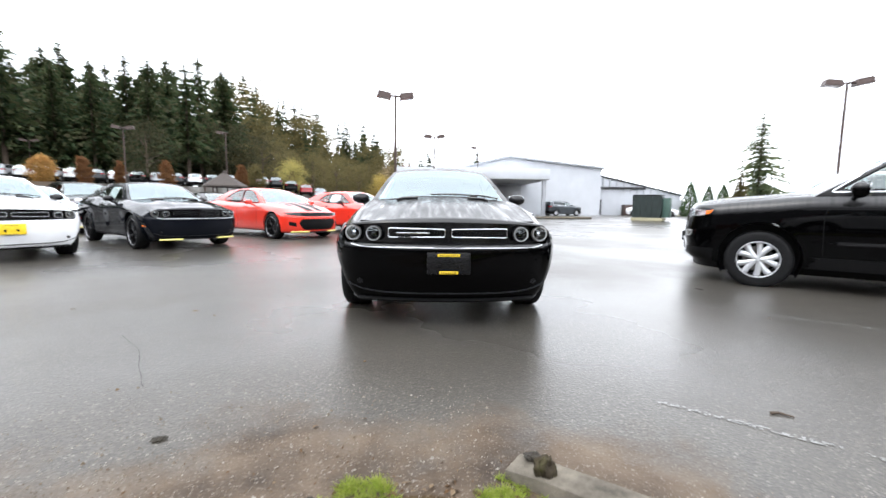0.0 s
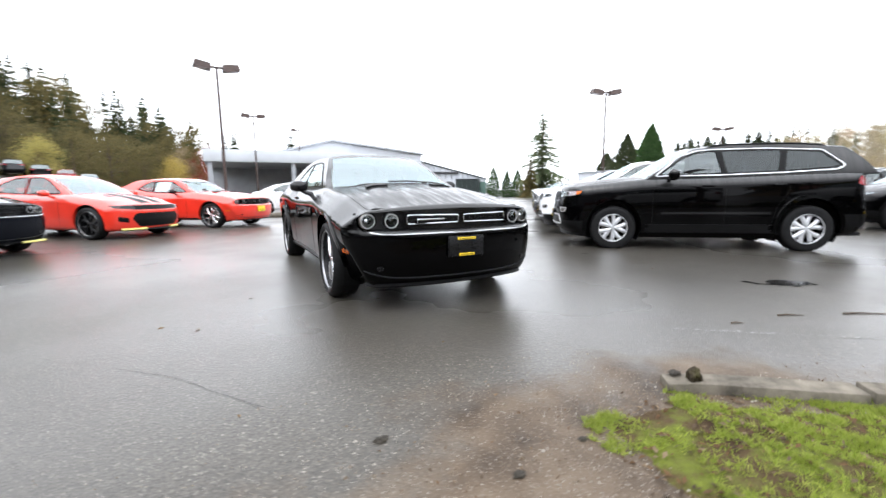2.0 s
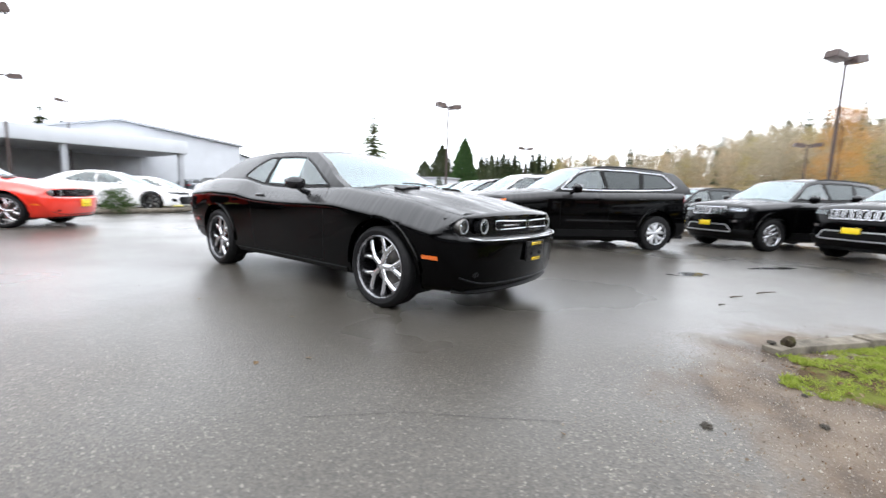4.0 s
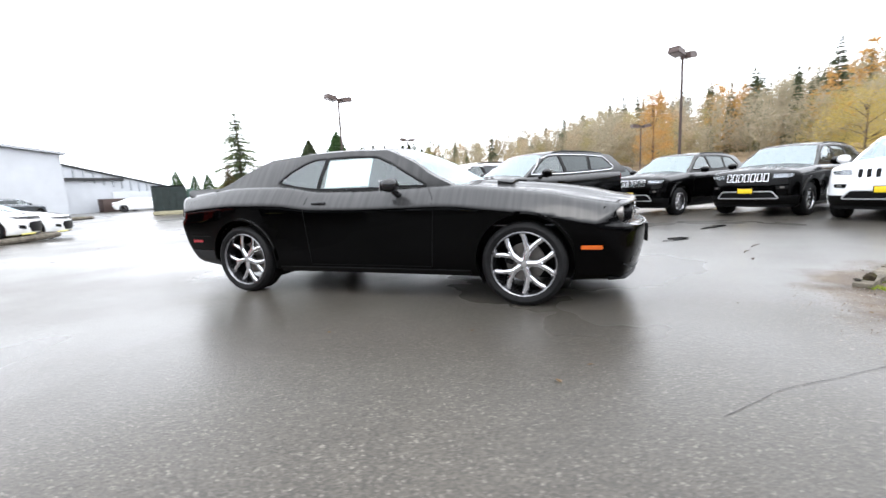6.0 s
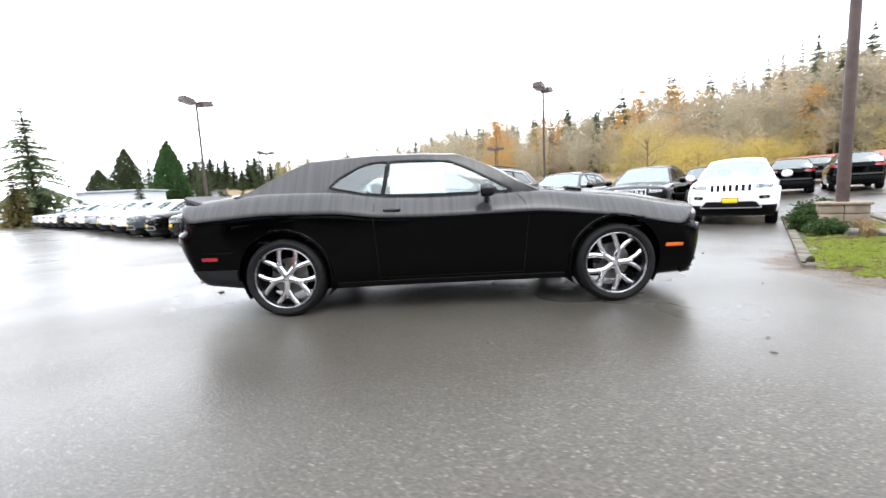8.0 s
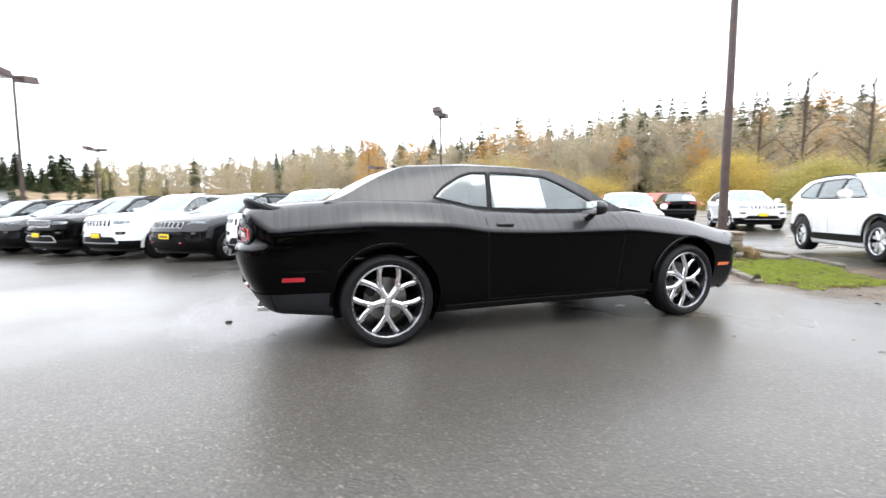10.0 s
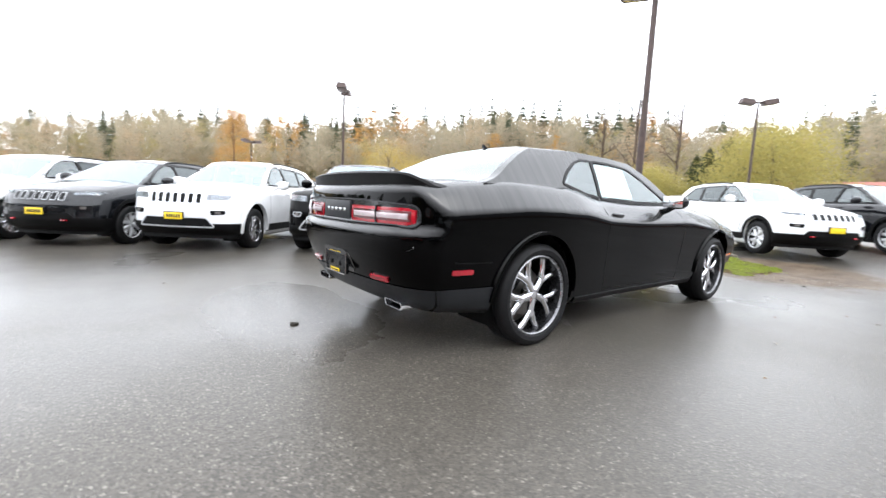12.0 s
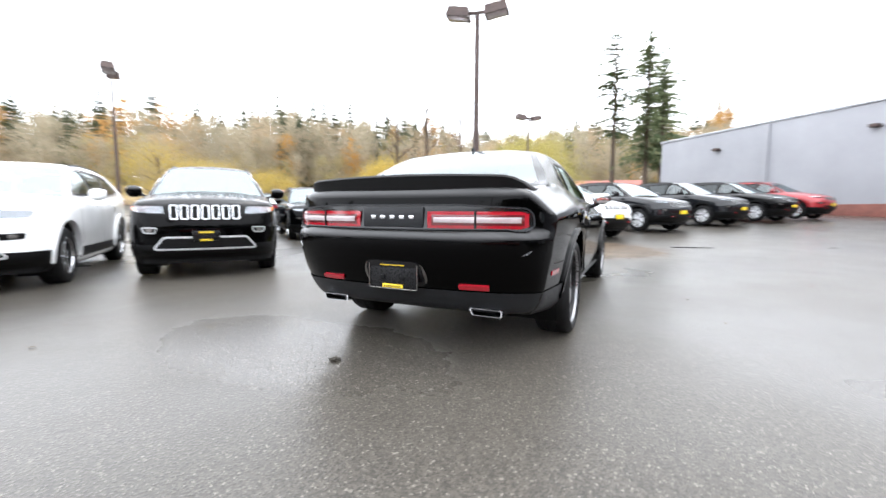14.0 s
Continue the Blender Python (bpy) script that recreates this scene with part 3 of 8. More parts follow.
# old seam between two surfaces, and cracks
for k, (pts, w) in enumerate((([(-7.4, -1.3), (-6.16, 0.47), (-5.0, 2.9), (-4.1, 4.6), (-1.4, 7.6), (1.35, 10.8), (4.0, 13.4)], 0.03),
                              ([(-2.35, -2.55), (-2.03, -2.9), (-1.85, -3.15), (-1.65, -3.4)], 0.0025), ([(0.5, 7.2), (3.4, 10.2), (6.4, 13.6)], 0.04))):
    bm = bmesh.new()
    line = along(pts, 0.06)
    prev = None
    for i, (x, y) in enumerate(line):
        x += 0.05 * noise.noise(Vector((x * 4, y * 4, k)))
        y += 0.05 * noise.noise(Vector((x * 4, y * 4, k + 9)))
        ww = w * (0.6 + 0.8 * abs(noise.noise(Vector((x * 6, y * 6, 2)))))
        row = [bm.verts.new((x - ww / 2, y - ww / 3, 0.0035)), bm.verts.new((x + ww / 2, y + ww / 3, 0.0035))]
        if prev:
            bm.faces.new((prev[0], prev[1], row[1], row[0]))
        prev = row
    whole("asphalt_crack", bm, tar, "dark crack in the wet asphalt", "crack", "cracks", "structure", angle=180)
water, n, l, b = material("puddle_water")
r1, _ = noise_ramp(n, l, 5.0, [(0.3, (0.012, 0.012, 0.012)), (0.7, (0.022, 0.021, 0.020))])
l.new(r1, b.inputs["Base Color"])
b.inputs["Roughness"].default_value = 0.09
b.inputs["Specular IOR Level"].default_value = 0.6
for k, (x, y, rx, ry) in enumerate(((3.3, -3.25, 0.36, 0.07), (-2.55, -6.67, 0.50, 0.10), (5.1, -4.2, 0.5, 0.10))):
    turn_ = 0.17 if k == 1 else -0.68
    c, s = math.cos(turn_), math.sin(turn_)
    sheet("puddle", [(x + c * a - s * b_, y + s * a + c * b_) for a, b_ in ellipse(0, 0, rx, ry, 28)], 0.003, water, "shallow rain puddle lying on the asphalt", "puddle", cell=0.02, seed=20 + k, wobble=0.10)

# ---- buildings ----
wall_white = plain("white_painted_wall", (0.54, 0.56, 0.59), 0.7, 0, 0.06, 0.6)
wall_grey = plain("grey_rendered_wall", (0.29, 0.295, 0.315), 0.75, 0, 0.10, 0.35, 0, 0.2)
metal_roof = plain("pale_metal_roof", (0.42, 0.44, 0.47), 0.4, 0.3, 0.1, 2)
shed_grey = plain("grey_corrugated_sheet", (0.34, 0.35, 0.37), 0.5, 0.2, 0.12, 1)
dark_void = plain("dark_opening", (0.03, 0.03, 0.032), 0.6)
brick_red = plain("red_brick_band", (0.16, 0.055, 0.04), 0.75, 0, 0.3, 4, 0, 0.4)
rust = plain("brown_painted_steel", (0.065, 0.042, 0.036), 0.5, 0.2, 0.25, 6)
green_steel = plain("dark_green_steel", (0.018, 0.028, 0.026), 0.5, 0.2, 0.3, 3)


def slab(name, lo, hi, mat, parent, bevel=0.01, label=""):
    bm = bmesh.new()
    box(bm, lo, hi, bevel)
    return part(name, bm, mat, parent, label)


warehouse = thing("warehouse", "white painted warehouse with a low gable and deep canopy", "building")
bm = bmesh.new()
prism(bm, [(2.4, 0), (23.5, 0), (23.5, 6.2), (10.8, 7.5), (2.4, 5.4)], 30.0, pose(0, 80, 0, 90, 0, 0))
part("wall", bm, wall_white, warehouse)
bm = bmesh.new()
prism(bm, [(2.0, 5.32), (10.8, 7.52), (23.9, 6.20), (23.9, 6.42), (10.8, 7.76), (2.0, 5.56)], 31.0, pose(0, 80.6, 0, 90, 0, 0))
part("roof", bm, metal_roof, warehouse)
slab("annex", (-3.2, 50.05, 0), (2.38, 70, 4.9), wall_white, warehouse)
slab("canopy", (-3.4, 39.6, 4.0), (13.4, 50.2, 5.15), wall_white, warehouse, 0.03)
# grey slab holds the shade under the canopy in its colour
slab("shop_front", (-2.9, 49.9, 0.05), (12.6, 50.0, 3.9), shed_grey, warehouse, 0.01, "shop front coloured grey for the shade under the canopy")
for x in (-2.9, 4.6, 12.9):
    slab("column", (x - 0.2, 39.9, 0), (x + 0.2, 40.3, 4.0), shed_grey, warehouse, 0.03)
bm = bmesh.new()
prism(bm, [(23.5, 0), (36.5, 0), (36.5, 2.9), (23.5, 5.7)], 16.0, pose(0, 69, 0, 90, 0, 0))
part("lean_to", bm, wall_white, warehouse, "pale ribbed lean-to")
bm = bmesh.new()
prism(bm, [(23.3, 5.70), (36.7, 2.86), (36.7, 3.06), (23.3, 5.92)], 16.4, pose(0, 69.2, 0, 90, 0, 0))
part("lean_to_roof", bm, dark_void, warehouse)
slab("scrap_box", (27.2, 50.6, 0), (29.6, 51.5, 1.5), rust, warehouse)
slab("lean_to_beam", (24.2, 52.7, 3.7), (31.2, 53.05, 4.0), dark_void, warehouse, 0.01, "dark beam over the opening")
# solid dark slab in place of the shade inside the doorway
slab("lean_to_door", (23.7, 52.8, 0.05), (24.9, 53.03, 2.2), dark_void, warehouse, 0.01, "doorway set as a dark slab for its inner shade")
for k in range(12):
    slab("rib", (24.0 + k, 52.86, 4.2 - 0.21 * k), (24.12 + k, 53.02, 5.4 - 0.21 * k), metal_roof, warehouse, 0)
slab("fence_panel", (29.0, 51.6, 0), (36.0, 51.8, 2.3), wall_white, warehouse)

# low white store beyond the wagons
store = thing("storage_building", "low white storage building with a flat roof", "building")
slab("wall", (57.4, 43.4, -0.3), (62.2, 53.5, 4.1), wall_white, store)
slab("roof", (57.1, 43.1, 4.1), (62.5, 53.8, 4.32), metal_roof, store, 0.02)
for k in range(4):
    slab("roller_door", (57.32, 44.4 + 2.3 * k, -0.2), (57.42, 46.2 + 2.3 * k, 2.9), metal_roof, store, 0.01)

compactor = thing("dumpster", "dark green steel compactor bin on a pale skid", "dumpster", pose(18.0, 27.6, 0, 0, 0, -38))
compactor.scale = (0.72, 0.8, 0.96)
bm = bmesh.new()
prism(bm, [(-1.5, 0.28), (1.35, 0.28), (1.5, 1.2), (1.4, 2.05), (-1.5, 2.1)], 2.0, pose(0, 1.0, 0, 90, 0, 0))
part("bin", bm, green_steel, compactor)
for k in range(5):
    slab("rib", (-1.35 + 0.6 * k, -1.08, 0.3), (-1.27 + 0.6 * k, -0.99, 2.02), green_steel, compactor)
slab("skid", (-1.6, -1.15, 0.0), (1.6, 1.15, 0.26), plain("pale_skid", (0.36, 0.33, 0.22), 0.6), compactor, 0.02)
slab("lid", (-1.52, -1.05, 2.1), (1.4, 1.05, 2.17), PLASTIC, compactor)
slab("side_box", (1.5, -0.7, 0.3), (2.2, 0.7, 1.9), plain("green_housing", (0.05, 0.10, 0.08), 0.5), compactor, 0.03)

# the grey building: one long wall seen aslant
gb = thing("grey_building", "long grey rendered building with a red brick base", "building")
ga, gd = Vector((-2.93, -30.8)), Vector((-11.6, -20.7))
wdir = (gd - ga).normalized()
ang = math.degrees(math.atan2(wdir.y, wdir.x))
gm = pose(ga.x, ga.y, 0.55, 0, 0, ang)
GL = (gd - ga).length + 30
for nm, lo, hi, mat in (("wall", (0, 0.0, -0.4), (GL, 9.0, 5.35), wall_grey), ("parapet", (-0.1, -0.06, 5.35), (GL, 9.0, 5.47), metal_roof), ("brick_base", (0, -0.08, -0.4), (GL, 0.0, 0.72), brick_red)):
    o = slab(nm, lo, hi, mat, gb, 0.02)
    o.matrix_local = gm
for x in (7.4,):
    o = slab("pilaster", (x, -0.12, 0.72), (x + 0.5, 0.0, 5.3), wall_grey, gb, 0.02)
    o.matrix_local = gm
for x in (4.5, 12.5, 21.0):
    o = slab("wall_lamp", (x, -0.35, 4.2), (x + 0.35, 0.0, 4.35), rust, gb, 0.02)
    o.matrix_local = gm

gazebo_turn = 20
gazebo = thing("gazebo", "small open pavilion with a shingled pyramid roof", "gazebo", pose(-19.1, 35.0, 0, 0, 0, gazebo_turn))
bm = bmesh.new()
lathe(bm, [(2.6, 3.2), (2.85, 3.15), (2.8, 3.32), (1.4, 4.1), (0.3, 4.75), (0.28, 5.0), (0.02, 5.1)], 8)
part("roof", bm, plain("brown_shingles", (0.055, 0.044, 0.038), 0.85), gazebo, "", 10)
for k in range(6):
    a = 2 * math.pi * k / 6
    bm = bmesh.new()
    tube(bm, [(2.4 * math.cos(a), 2.4 * math.sin(a), 0), (2.4 * math.cos(a), 2.4 * math.sin(a), 3.3)], 0.08)
    part("post", bm, rust, gazebo)

gazebo.scale = (0.70, 0.70, 0.80)

red_roof = thing("red_roofed_house", "low house with a red roof below the trees", "house", pose(44.0, -52.0, ground_z(44, -52) - 2.4, 0, 0, 35))
slab("wall", (-10, -4, 0), (10, 4, 2.6), wall_white, red_roof)
bm = bmesh.new()
prism(bm, [(-4.8, 2.5), (4.8, 2.5), (0, 4.6)], 21.0, pose(-10.5, 0, 0, 90, 0, 90))
part("roof", bm, plain("red_roof", (0.30, 0.10, 0.075), 0.7), red_roof)
copy_thing(red_roof, pose(8.0, -62.0, ground_z(8, -62) - 0.6, 0, 0, 10))

# ---- lamp posts ----


def lamp_post(x, y, h, turn, heads, label, pole=0.075):
    p = thing("lamp_post", label, "lamp post", pose(x, y, ground_z(x, y), 0, 0, turn), "lot lamps")
    bm = bmesh.new()
    tube(bm, [(0, 0, 0), (0, 0, h)], [pole, pole * 0.75], 12)
    part("pole", bm, rust, p)
    bm = bmesh.new()
    lathe(bm, [(0.28, 0), (0.28, 0.35), (0.24, 0.42), (0.001, 0.42)], 20)
    part("footing", bm, concrete, p)
    if heads:
        bm = bmesh.new()
        box(bm, (-0.32, -0.04, h - 0.05), (0.32, 0.04, h + 0.03), 0.01)
        part("cross_arm", bm, rust, p)
    for sgn in (-1, 1)[:heads]:
        bm = bmesh.new()
        prism(bm, [(-0.35, -0.25), (0.35, -0.25), (0.35, 0.25), (-0.35, 0.25)], 0.27, pose(sgn * 0.58, 0, h - 0.12, 0, -sgn * 9, 0), 0.88)
        head = part("lamp_head", bm, rust, p)
        bm = bmesh.new()
        box(bm, (-0.29, -0.20, -0.012), (0.29, 0.20, 0.004), 0.003, pose(sgn * 0.58, 0, h - 0.12, 0, -sgn * 9, 0))
        part("lamp_glass", bm, CLEAR_STRIP, head)
    return p


LAMP = "brown steel lot lamp with two box heads"
lamp_post(-1.70, 16.05, 6.45, 8, 2, LAMP + " in a kerbed islet")
lamp_post(18.8, 13.0, 6.88, -20, 2, LAMP + " behind parked wagons")
lamp_post(18.8, -5.8, 6.7, -35, 2, LAMP + " behind the wagon row")
lamp_post(3.15, -7.4, 6.70, 10, 2, "brown lot lamp with two box heads in a stone planter", 0.10)
lamp_post(5.3, -23.0, 6.3, 45, 2, LAMP + " before the willow")
lamp_post(40.0, 18.1, 6.5, -35, 2, LAMP + " far across the lot")
lamp_post(40.0, -6.0, 5.8, -70, 2, LAMP + " before the orange tree")
lamp_post(0.6, 31.5, 7.0, 0, 2, LAMP + " near the warehouse")
lamp_post(6.5, 48.0, 8.4, 0, 1, "tall single lamp by the warehouse canopy")
lamp_post(-29.5, 37.0, 8.2 - ground_z(-29.5, 37.0), 20, 2, LAMP + " below the dark firs")
lamp_post(-50.0, 50.0, 8.6 - ground_z(-50.0, 50.0), 30, 2, LAMP + " below the dark firs")
lamp_post(-23.0, 44.0, 9.0 - ground_z(-23.0, 44.0), 10, 1, "tall single-head street lamp by the pavilion")

stone = plain("tan_stone_block", (0.21, 0.165, 0.12), 0.75, 0, 0.3, 3, 0, 0.5)
planter = thing("stone_planter", "square planter of stacked tan stone blocks", "planter", pose(3.15, -7.4, ground_z(3, -7) + 0.03, 0, 0, -38))
for k in range(3):
    for s in range(4):
        for q in range(2):
            bm = bmesh.new()
            box(bm, (-0.55 + 0.55 * q + 0.008, -0.56, 0.2 * k + 0.006), (0.0 + 0.55 * q - 0.008, -0.34, 0.2 * k + 0.194), 0.02)
            o = part("stone", bm, stone, planter)
            o.rotation_euler = (0, 0, s * math.pi / 2)
planter.scale = (0.6, 0.6, 0.8)
slab("cap", (-0.62, -0.62, 0.6), (0.62, 0.62, 0.66), stone, planter, 0.02)

# islet with the kerb and a shrub by the lamp
turn_c, turn_s = math.cos(0.43), math.sin(0.43)
islet = [(2.0 + turn_c * x - turn_s * y, 14.05 + turn_s * x + turn_c * y) for x, y in ellipse(0, 0, 2.5, 0.55, 24)]
sheet("islet_bed", islet, 0.10, moss, "mossy planted islet under a lamp post", "turf", cell=0.15, relief=0.03, seed=31)
bm = bmesh.new()
ring = [(2.0 + turn_c * x - turn_s * y, 14.05 + turn_s * x + turn_c * y, 0.07) for x, y in ellipse(0, 0, 2.58, 0.63, 40)]
tube(bm, ring + ring[:1], 0.09, 8, False)
whole("islet_kerb", bm, concrete, "pale concrete kerb round the islet", "kerb", kind="structure")

far_islet = [(12.3 + x, 31.4 + y) for x, y in ellipse(0, 0, 2.4, 0.9, 24)]
sheet("islet_bed", far_islet, 0.14, moss, "low green islet before the warehouse", "turf", cell=0.25, relief=0.08, seed=33)
bm = bmesh.new()
ring = [(x, y, 0.07) for x, y in ellipse(12.3, 31.4, 2.5, 1.0, 40)]
tube(bm, ring + ring[:1], 0.09, 8, False)
whole("islet_kerb", bm, concrete, "pale concrete kerb round the islet", "kerb", kind="structure")

# ---- vehicles ----


def spoke_arm(bm, line, widths, face, back):
    """A tapered bar with a rounded outer face, lying in the wheel's plane and dished towards the hub's middle."""
    rows = []
    for k, (p, w) in enumerate(zip(line, widths)):
        a, b = line[max(k - 1, 0)], line[min(k + 1, len(line) - 1)]
        d = math.hypot(b[0] - a[0], b[1] - a[1])
        nx, ny = -(b[1] - a[1]) / d, (b[0] - a[0]) / d
        top = face - 0.012 * max(0.0, (math.hypot(*p) - 0.06) / 0.2)
        ring = [(-0.5, back), (-0.5, top - 0.018), (-0.40, top - 0.009), (-0.2, top - 0.003), (0.0, top), (0.2, top - 0.003), (0.40, top - 0.009), (0.5, top - 0.018), (0.5, back)]
        rows.append([bm.verts.new((p[0] + nx * w * q, p[1] + ny * w * q, z)) for q, z in ring])
    for u, v in zip(rows, rows[1:]):
        for q in range(len(u) - 1):
            bm.faces.new((u[q], u[q + 1], v[q + 1], v[q]))


def wheel(car, x, y, r, width, rim, style, metal, lip=None):
    """A wheel with its tyre, spokes and brake, the outer face away from the car's middle."""
    sign = 1 if x > 0 else -1
    turn = pose(0, 0, 0, 0, 90 * sign, 0)
    h = width / 2
    bm = bmesh.new()
    lathe(bm, [(rim - 0.012, h * 0.8), (rim - 0.022, h * 0.5), (rim - 0.03, -h * 0.9)], 40, turn)
    hub = part("wheel", bm, BLACK_ALLOY, car)
    hub.location = (x, y, r)
    hub.rotation_euler = (radians(17 if y < 0 else 40), 0, 0)
    bm = bmesh.new()
    lathe(bm, [(rim + 0.004, h * 0.9), (rim - 0.004, h * 0.94), (rim - 0.009, h * 0.90), (rim - 0.016, h * 0.66)], 40, turn)
    part("rim", bm, lip or (LIP_METAL if style == "split" else metal), hub)
    bm = bmesh.new()
    g = 0.007
    lathe(bm, [(rim, h * 0.88), (rim + 0.012, h * 0.99), ((r + rim) / 2, h * 1.04), (r - 0.03, h * 0.99), (r - 0.01, h * 0.88), (r, h * 0.72), (r, h * 0.32), (r - g, h * 0.3), (r - g, h * 0.24), (r, h * 0.22),
               (r, -h * 0.22), (r - g, -h * 0.24), (r - g, -h * 0.3), (r, -h * 0.32), (r, -h * 0.72), (r - 0.01, -h * 0.88), (r - 0.03, -h * 0.99), (rim + 0.012, -h * 0.99), (rim, -h * 0.88)], 40, turn)
    part("tyre", bm, RUBBER, hub)
    bm = bmesh.new()
    lathe(bm, [(0.03, -0.02), (0.165, -0.02), (0.165, -0.045), (0.03, -0.045)], 32, turn, True)
    part("brake_disc", bm, DARK_STEEL, hub)
    bm = bmesh.new()
    box(bm, (-0.06, 0.09, -0.06), (0.06, 0.175, 0.0), 0.02, turn)
    part("brake_caliper", bm, BLACK_ALLOY, hub)
    bm = bmesh.new()
    lathe(bm, [(0.0005, h * 0.66), (0.026, h * 0.65), (0.032, h * 0.6), (0.034, h * 0.3)], 20, turn)
    part("centre_cap", bm, metal, hub)
    face, back = h * 0.70, h * 0.70 - 0.035
    for k in range(5):
        a = 2 * math.pi * k / 5
        bm = bmesh.new()
        spin = Matrix.Rotation(a, 4, "Z")
        e = rim - 0.006
        fork = 0.135 if style == "split" else 0.085
        half_arm = 0.35 if style == "split" else 0.31
        spoke_arm(bm, [(0.028, 0), (0.07, 0), (fork + 0.02, 0)], [0.046, 0.056, 0.062] if style == "split" else [0.060, 0.066, 0.07], face, back)
        for s_ in (-1, 1):
            tip = (e * math.cos(half_arm), s_ * e * math.sin(half_arm))
            knee = (fork + 0.45 * (tip[0] - fork), tip[1] * 0.47)
            width = [0.042, 0.048, 0.052, 0.062] if style == "split" else [0.060, 0.066, 0.074, 0.084]
            spoke_arm(bm, [(fork - 0.02, s_ * 0.006), knee, (knee[0] * 0.4 + tip[0] * 0.6, knee[1] * 0.4 + tip[1] * 0.6), tip], width, face, back)
        bmesh.ops.transform(bm, matrix=turn @ spin, verts=bm.verts[:])
        part("spoke", bm, metal, hub, "", 50)
        bm = bmesh.new()
        lathe(bm, [(0.0005, h * 0.55), (0.008, h * 0.54), (0.009, h * 0.2)], 8, turn @ Matrix.Translation((0.052 * math.cos(a + 0.63), 0.052 * math.sin(a + 0.63), 0)))
        part("wheel_nut", bm, CHROME, hub)
    return hub


def window_ring(car, skin, sign, outline, width, mat, name="window_trim"):
    bm = bmesh.new()
    ribbon(bm, [skin.side(a, b, sign) for a, b in along(outline, 0.05, True)], width, 0.006, True)
    part(name, bm, mat, car)


def seam(car, skin, sign, line, name="door_seam"):
    bm = bmesh.new()
    ribbon(bm, [skin.side(a, b, sign) for a, b in along(line, 0.05)], 0.007, 0.0012)
    part(name, bm, PLASTIC, car)


def seat(car, x, y, mat, w=0.5, back=0.62, base=0.34):
    bm = bmesh.new()
    box(bm, (x - w / 2, y - 0.26, base), (x + w / 2, y + 0.28, base + 0.16), 0.06)
    lean = Matrix.Translation((x, y + 0.24, base + 0.1)) @ pose(0, 0, 0, -16, 0, 0)
    box(bm, (-w / 2, -0.06, 0), (w / 2, 0.09, back), 0.07, lean)
    box(bm, (-0.13, -0.04, back + 0.02), (0.13, 0.06, back + 0.2), 0.05, lean)
    part("seat", bm, mat, car)


def plate_holder(car, find, z0, z1, y_out, sign, yellow):
    """Number plate or dealer card, with bars in place of print."""
    hit = find(0, (z0 + z1) / 2)
    y = hit[0].y + sign * y_out
    bm = bmesh.new()
    box(bm, (-0.165, y - 0.012, z0), (0.165, y + 0.012, z1), 0.006)
    p = part("number_plate", bm, BLACK_ALLOY, car, "yellow dealer card in the plate holder" if yellow else "blank plate in a black dealer frame")
    f = y + sign * 0.016
    if yellow:
        bm = bmesh.new()
        box(bm, (-0.15, y + sign * 0.006 - 0.008, z0 + 0.012), (0.15, y + sign * 0.006 + 0.008, z1 - 0.012), 0.003)
        part("dealer_card", bm, YELLOW, p, "yellow printed dealer card")
        f += sign * 0.001
        bm = bmesh.new()
        for k in range(6):
            box(bm, (-0.11 + k * 0.04, f - 0.003, (z0 + z1) / 2 - 0.025), (-0.085 + k * 0.04, f + 0.003, (z0 + z1) / 2 + 0.025), 0.002)
        part("print_bar", bm, plate_ink, p)
    else:
        for lo, hi, w in ((z1 - 0.030, z1 - 0.010, 0.085), (z0 + 0.004, z0 + 0.026, 0.072)):
            bm = bmesh.new()
            box(bm, (-w, f - 0.003, lo), (w, f + 0.003, hi), 0.002)
            part("frame_print", bm, YELLOW, p, "yellow printed band")
            bm = bmesh.new()
            for k in range(9):
                a = -w * 0.8 + k * w * 0.19
                box(bm, (a, f + sign * 0.003 - 0.002, lo + 0.006), (a + w * 0.1, f + sign * 0.003 + 0.002, hi - 0.006))
            part("print_bar", bm, plate_ink, p)
        for sx in (-0.07, 0.07):
            bm = bmesh.new()
            box(bm, (sx - 0.014, f - 0.004, (z0 + z1) / 2 - 0.035), (sx + 0.014, f + 0.004, (z0 + z1) / 2 - 0.005), 0.003)
            part("plate_clip", bm, PLASTIC, p)


LAMP_RING = plain("lamp_ring", (0.46, 0.47, 0.48), 0.22, 0.3, 0.2, 20)
lamp_dark = plain("dark_red_lens", (0.10, 0.006, 0.010), 0.1, 0.0, 0.12, 9, 1.0)
plate_ink = plain("dark_print", (0.02, 0.02, 0.02), 0.6)


